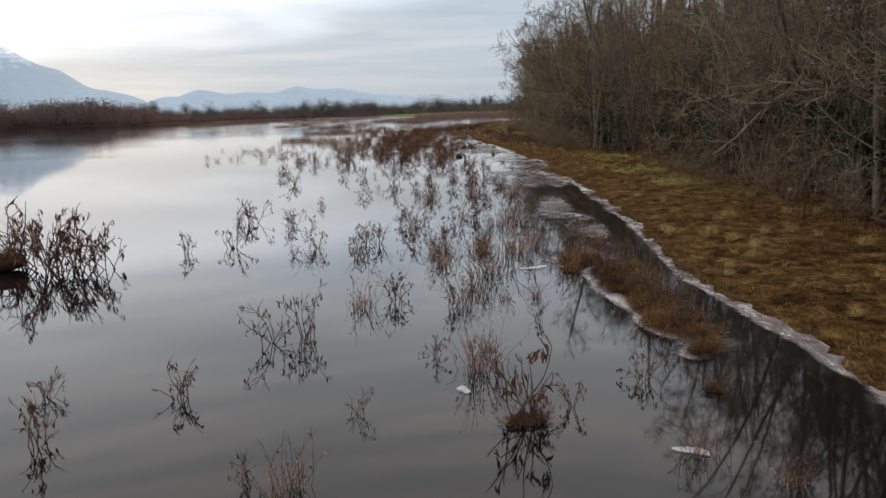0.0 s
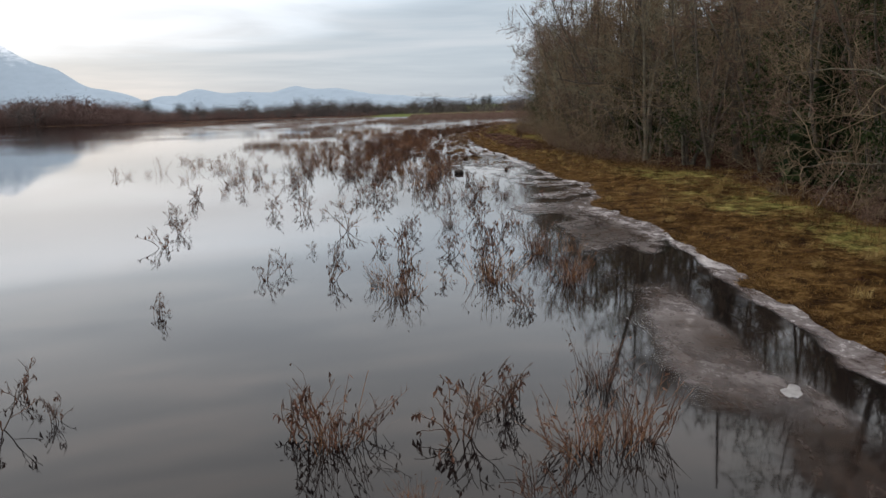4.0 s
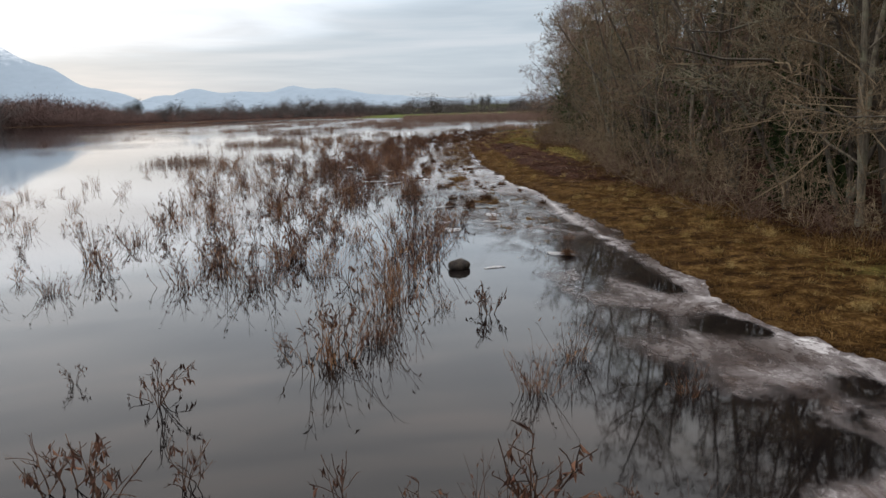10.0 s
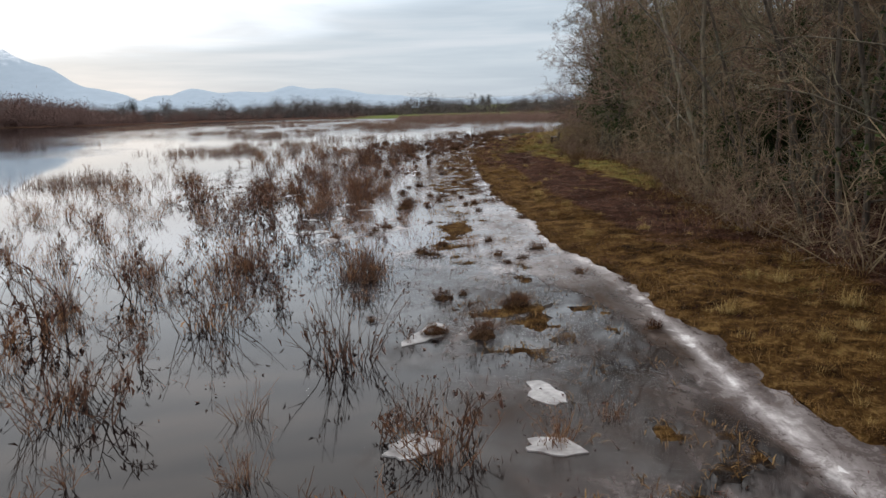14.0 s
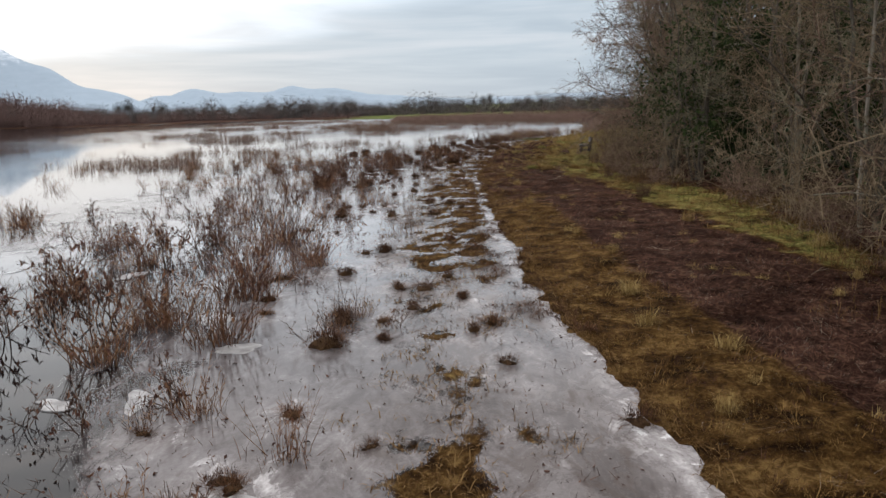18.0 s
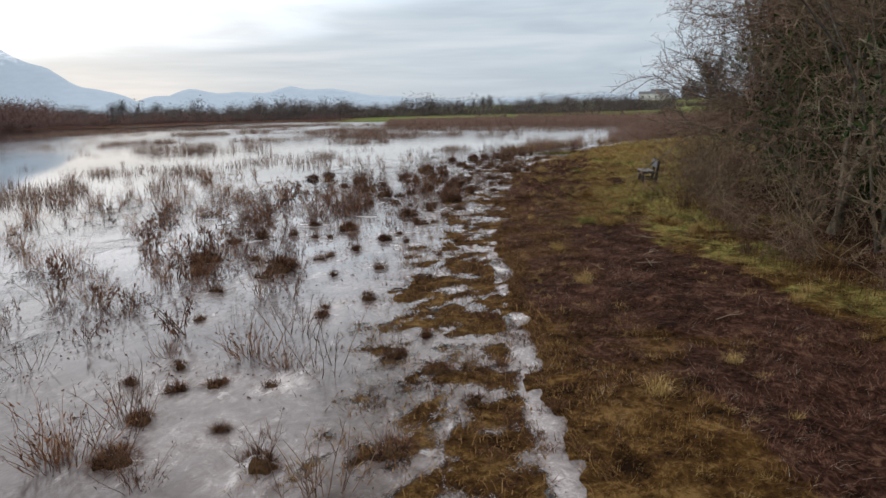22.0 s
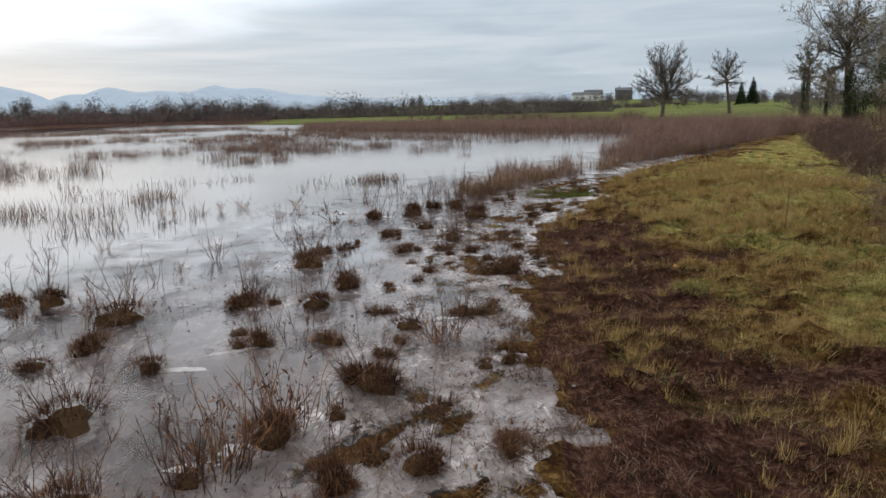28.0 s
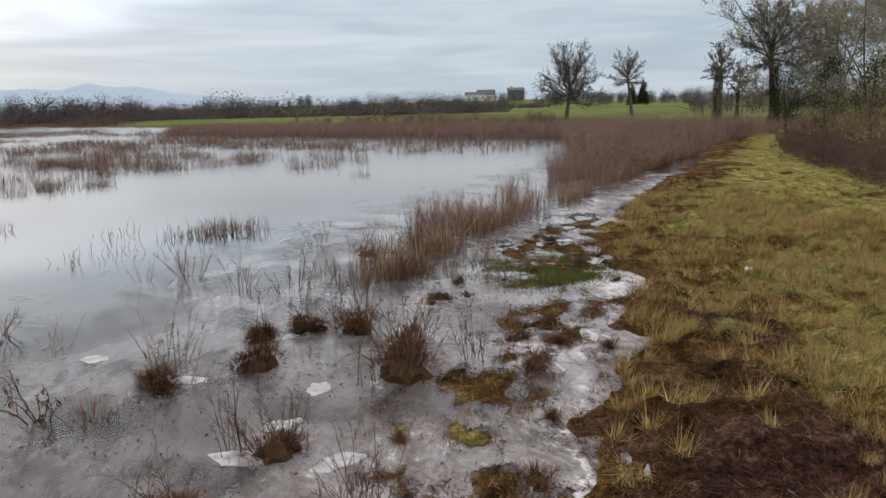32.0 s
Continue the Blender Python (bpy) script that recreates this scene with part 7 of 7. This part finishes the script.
# clumps of matted grass over the bank and the end meadow
def rank(count, y0, y1, near, wide, choose, per, spread, length, width, material, name, label, flat=0.25):
    y = rng.uniform(y0, y1, count)
    x = shore(y) + rng.uniform(near, wide, count)
    ok = (land(x, y) > 0.1) & (x < wood_edge(y) + 1.5) & choose(x, y)
    x, y = np.repeat(x[ok], per), np.repeat(y[ok], per)
    n = len(x)
    heading = rng.uniform(0, 6.28, n)
    r = np.sqrt(rng.random(n)) * spread
    x, y = x + np.cos(heading) * r, y + np.sin(heading) * r
    s = Soup()
    slips(s, np.stack([x, y, ground_z(x, y) - 0.01], 1), heading + rng.normal(size=n) * 0.5, flat + 0.85 * r / spread + rng.normal(size=n) * 0.25, rng.uniform(*length, n), rng.uniform(*width, n))
    return tagged(new(name, s.mesh(name, material)), label, "grass", kind="stuff")


rank(4600, 100, 152, 1.2, 16, lambda x, y: (rust_at(x, y) < 0.55 * rng.random(len(x))) & (rough(x, y, 2.2, 9) + 0.6 * rough(x, y, 0.9, 3) > rng.normal(size=len(x)) * 0.3 - 0.05), 40, 0.19, (0.10, 0.32), (0.004, 0.010), STRAW, "rank_straw", "heavy clumps of bleached grass over the meadow", 0.5)
rank(3200, 100, 152, 1.2, 16, lambda x, y: (rust_at(x, y) < 0.55 * rng.random(len(x))) & (rough(x, y, 2.2, 4) + 0.6 * rough(x, y, 0.9, 3) > rng.normal(size=len(x)) * 0.3 - 0.05), 34, 0.17, (0.12, 0.34), (0.006, 0.013), GREEN, "rank_green", "heavy clumps of dull green grass over the meadow", 0.45)
rank(8500, 6, 112, 0.15, 7.5, lambda x, y: (rust_at(x, y) < 0.15 + 0.45 * rng.random(len(x))) & (rough(x, y, 1.4, 6) > rng.normal(size=len(x)) * 0.5 - 0.2), 30, 0.12, (0.05, 0.15), (0.003, 0.007), OCHRE, "matted_clumps", "low clumps of ochre grass over the bank", 0.6)
rank(5200, 6, 112, 0.15, 7.5, lambda x, y: rough(x, y, 1.4, 3) > rng.normal(size=len(x)) * 0.5 + 0.05, 18, 0.10, (0.05, 0.15), (0.005, 0.010), BRACKEN, "dark_clumps", "low dark clumps of dead growth over the bank", 0.5)
rank(2600, 62, 128, 0.3, 7.0, lambda x, y: rust_at(x, y) > 0.3, 5, 0.22, (0.08, 0.30), (0.003, 0.006), STALK, "broken_stalks", "pale broken stalks over the dead bracken", 1.15)

# long pale tufts, one by one
TUFTS = []
for k in range(5):
    s = Soup()
    m = 150
    q = rng.normal(size=(m, 2)) * 0.06
    blades(s, np.stack([q[:, 0], q[:, 1], np.full(m, -0.02)], 1), rng.uniform(0, 6.28, m), rng.uniform(0.1, 1.1, m), rng.uniform(0.12, 0.42, m), rng.uniform(0.003, 0.007, m), rng, 1.1)
    TUFTS.append(s.mesh("grass_tuft", STRAW))
random.seed(12)
count = 0
first = [(4.41, 87.36), (8.01, 101.84), (6.41, 98.22), (7.87, 120.11), (7.68, 118.15), (8.5, 88.2), (8.2, 90.6), (8.6, 84.3)]
while count < 230:
    y = random.uniform(8, 134)
    x = float(shore(y)) + random.uniform(0.4, 9)
    if first:
        x, y = first.pop()
    if x > float(wood_edge(y)) + 0.5 and y < 120:
        continue
    if float(rust_at(np.array(x), np.array(y))) > 0.4 and random.random() < 0.75:
        continue
    ob = tagged(new("grass_tuft", TUFTS[count % 5]), "straw-coloured tuft of long grass on the bank", "grass tuft", "tufts on the bank")
    ob.matrix_basis = pose(x, y, float(ground_z(np.array(x), np.array(y))), 0, 0, random.uniform(0, 360)) @ Matrix.Scale(random.uniform(0.55, 1.15), 4)
    count += 1

# rounded grassy lumps on the bank and meadow
HUMPS = [tussock(rng, r, h, 0, 520, m) for r, h, m in ((0.24, 0.12, OCHRE), (0.20, 0.11, STRAW), (0.28, 0.13, GREEN))]
random.seed(17)
places = list(((6.5, 98.73), (6.93, 98.43), (6.2, 98.5), (6.7, 99.1), (8.39, 98.07), (8.7, 98.4), (8.1, 98.3), (8.5, 96.6), (8.18, 101.63), (7.33, 104.33), (9.76, 102.33), (11.29, 116.73), (11.39, 117.93), (9.72, 114.93), (11.56, 123.73), (13.55, 124.33), (10.94, 122.03), (11.47, 121.53), (13.76, 127.9), (13.66, 125.9)))
while len(places) < 51:
    y = random.uniform(97, 140)
    x = float(shore(y)) + random.uniform(2.5, 11)
    if x < float(wood_edge(y)) - 0.5 and abs(y - 108) > 1.5:
        places.append((x, y))
for k, (x, y) in enumerate(places):
    z = float(ground_z(np.array(x), np.array(y))) - 0.03
    set_plant("grass_hummock", HUMPS[k % 3], ("hummock", "grass_mop"), x, y, random.uniform(0.7, 1.25), "rounded shaggy hummock of green and straw-coloured grass", "grass tuft", "hummocks on the meadow", z)

# dark rushes by the foot of the wood
RUSHES = []
for k in range(2):
    s = Soup()
    m = 46
    q = rng.normal(size=(m, 2)) * 0.07
    base = np.stack([q[:, 0], q[:, 1], np.full(m, -0.03)], 1)
    spikes(s, base, base + unit(np.stack([q[:, 0] * 2 + rng.normal(size=m) * 0.09, q[:, 1] * 2 + rng.normal(size=m) * 0.09, np.ones(m)], 1)) * rng.uniform(0.4, 0.95, (m, 1)), 0.006)
    RUSHES.append(s.mesh("rush_clump", TWIG))
for k, (x, y) in enumerate(((8.0, 86.9), (8.25, 87.2), (9.3, 100.4), (9.6, 100.7), (8.6, 94.0))):
    ob = tagged(new("rush_clump", RUSHES[k % 2]), "clump of thin dark upright rushes at the wood's foot", "rushes", "rushes on the bank")
    ob.matrix_basis = pose(x, y, float(ground_z(np.array(x), np.array(y))), 0, 0, k * 70)

# ---- the bench ----
bench = thing("bench", "small wooden bench with grey boards and dark legs on the meadow", "bench")
for x, y in ((-0.20, -0.44), (-0.20, 0.44)):
    solid("leg", block(x - 0.05, y - 0.05, -0.05, x + 0.05, y + 0.05, 0.40), BENCH_LEG, bench, "", 0.006)
for y in (-0.44, 0.44):
    post = solid("back_post", block(0.0, -0.05, -0.05, 0.09, 0.05, 0.86), BENCH_LEG, bench, "", 0.006)
    post.matrix_basis = pose(0.22, y, 0, 0, 9, 0)
    solid("rail", block(-0.24, y - 0.045, 0.33, 0.26, y + 0.045, 0.40), BENCH_LEG, bench, "", 0.006)
for k in range(3):
    solid("seat_board", block(-0.27 + k * 0.165, -0.68, 0.404, -0.125 + k * 0.165, 0.68, 0.444), BENCH_WOOD, bench, "", 0.006)
for k in range(2):
    board = solid("back_board", block(-0.045, -0.68, 0.0, -0.008, 0.68, 0.135), BENCH_WOOD, bench, "", 0.006)
    board.matrix_basis = pose(0.22 + 0.157 * (0.56 + 0.14 * k), 0, 0.56 + 0.14 * k, 0, 9, 0)
for y in (-0.44, 0.44):
    solid("stretcher", block(-0.20, y - 0.03, 0.10, 0.24, y + 0.03, 0.16), BENCH_LEG, bench, "", 0.005)
bench.matrix_basis = pose(10.45, 108.2, float(ground_z(np.array(10.45), np.array(108.2))), 0, 0, -7)
staff = thing("sapling", "thin bare sapling standing alone in the meadow", "sapling")
part("stem", shoot[1][0], staff)
part("twig_mass", shoot[1][1], staff, kind="stuff")
staff.matrix_basis = pose(13.7, 118.5, float(ground_z(np.array(13.7), np.array(118.5))) - 0.02) @ Matrix.Diagonal((1.6, 1.6, 0.62, 1))


# ---- stranded log and stone ----
def lump(name, length, r, material, label, category, x, y, z, turn, seed):
    g = np.random.default_rng(seed)
    bm = bmesh.new()
    rings, k = 14, 12
    prev = None
    for i in range(rings):
        f = i / (rings - 1)
        fat = r * (math.sin(math.pi * (0.04 + 0.92 * f)) ** 0.35) * (1 + 0.10 * math.sin(f * 9 + seed))
        ring = []
        for j in range(k):
            a = 6.283 * j / k
            q = fat * (1 + 0.10 * math.sin(3 * a + f * 5 + seed) + g.normal() * 0.035)
            ring.append(bm.verts.new((length * (f - 0.5), math.cos(a) * q, math.sin(a) * q * 0.85)))
        if prev:
            for j in range(k):
                bm.faces.new((prev[j], prev[(j + 1) % k], ring[(j + 1) % k], ring[j]))
        else:
            bm.faces.new(ring[::-1])
        prev = ring
    bm.faces.new(prev)
    me = bpy.data.meshes.new(name)
    bm.to_mesh(me)
    bm.free()
    for p in me.polygons:
        p.use_smooth = True
    me.materials.append(material)
    ob = tagged(new(name, me), label, category)
    ob.matrix_basis = pose(x, y, z, 0, 0, turn)
    return ob


lump("stone", 0.42, 0.15, STONE, "dark rounded stone standing out of the water", "stone", 1.29, 50.68, 0.07, 14, 2)
lump("fallen_log", 2.6, 0.30, HUMMOCK, "thick dark fallen log lying in the water", "log", -10.8, 16.53, 0.20, 22, 5)
for k in range(7):
    put_twig(-9.9 + 0.36 * k, 16.9 + random.uniform(-0.4, 0.6), random.uniform(1.1, 1.7))

# small litter and fallen sticks
s = Soup()
tubes(s, [[0, 0, 0.015]], [[0.55, 0.08, 0.05]], [0.0065], [0.003], 5)
tubes(s, [[0.25, 0.036, 0.032]], [[0.45, -0.07, 0.06]], [0.004], [0.002], 4)
stick_mesh = s.mesh("fallen_stick", STALK)
random.seed(4)
for k, (x, y) in enumerate(((7.17, 72.13), (8.01, 76.33), (6.42, 78.83), (8.52, 83.03), (6.2, 89.23), (7.25, 95.73), (7.58, 120.33), (9.47, 122.03), (6.6, 102.03), (8.49, 104.53), (10.19, 98.53), (5.35, 92.73), (6.67, 94.37), (6.5, 94.2), (6.33, 92.94), (6.1, 93.3), (7.57, 115.24), (7.45, 115.4), (7.58, 116.66), (8.3, 114.5))):
    ob = tagged(new("fallen_stick", stick_mesh), "pale dry stick lying on the bank", "stick", "sticks on the bank")
    ob.matrix_basis = pose(x, y, float(ground_z(np.array(x), np.array(y))), 0, 0, random.uniform(0, 360))
lump("plastic_scrap", 0.07, 0.034, ORANGE_SCRAP, "small bright orange scrap lying in the grass", "litter", 9.32, 115.03, float(ground_z(np.array(9.32), np.array(115.03))) + 0.07, 10, 6)
for x, y in ((11.88, 25.53), (14.08, 126.95)):
    lump("plastic_scrap", 0.16, 0.07, SCRAP, "small white scrap of plastic litter in the grass", "litter", x, y, float(ground_z(np.array(x), np.array(y))) + 0.05, 40, 3)
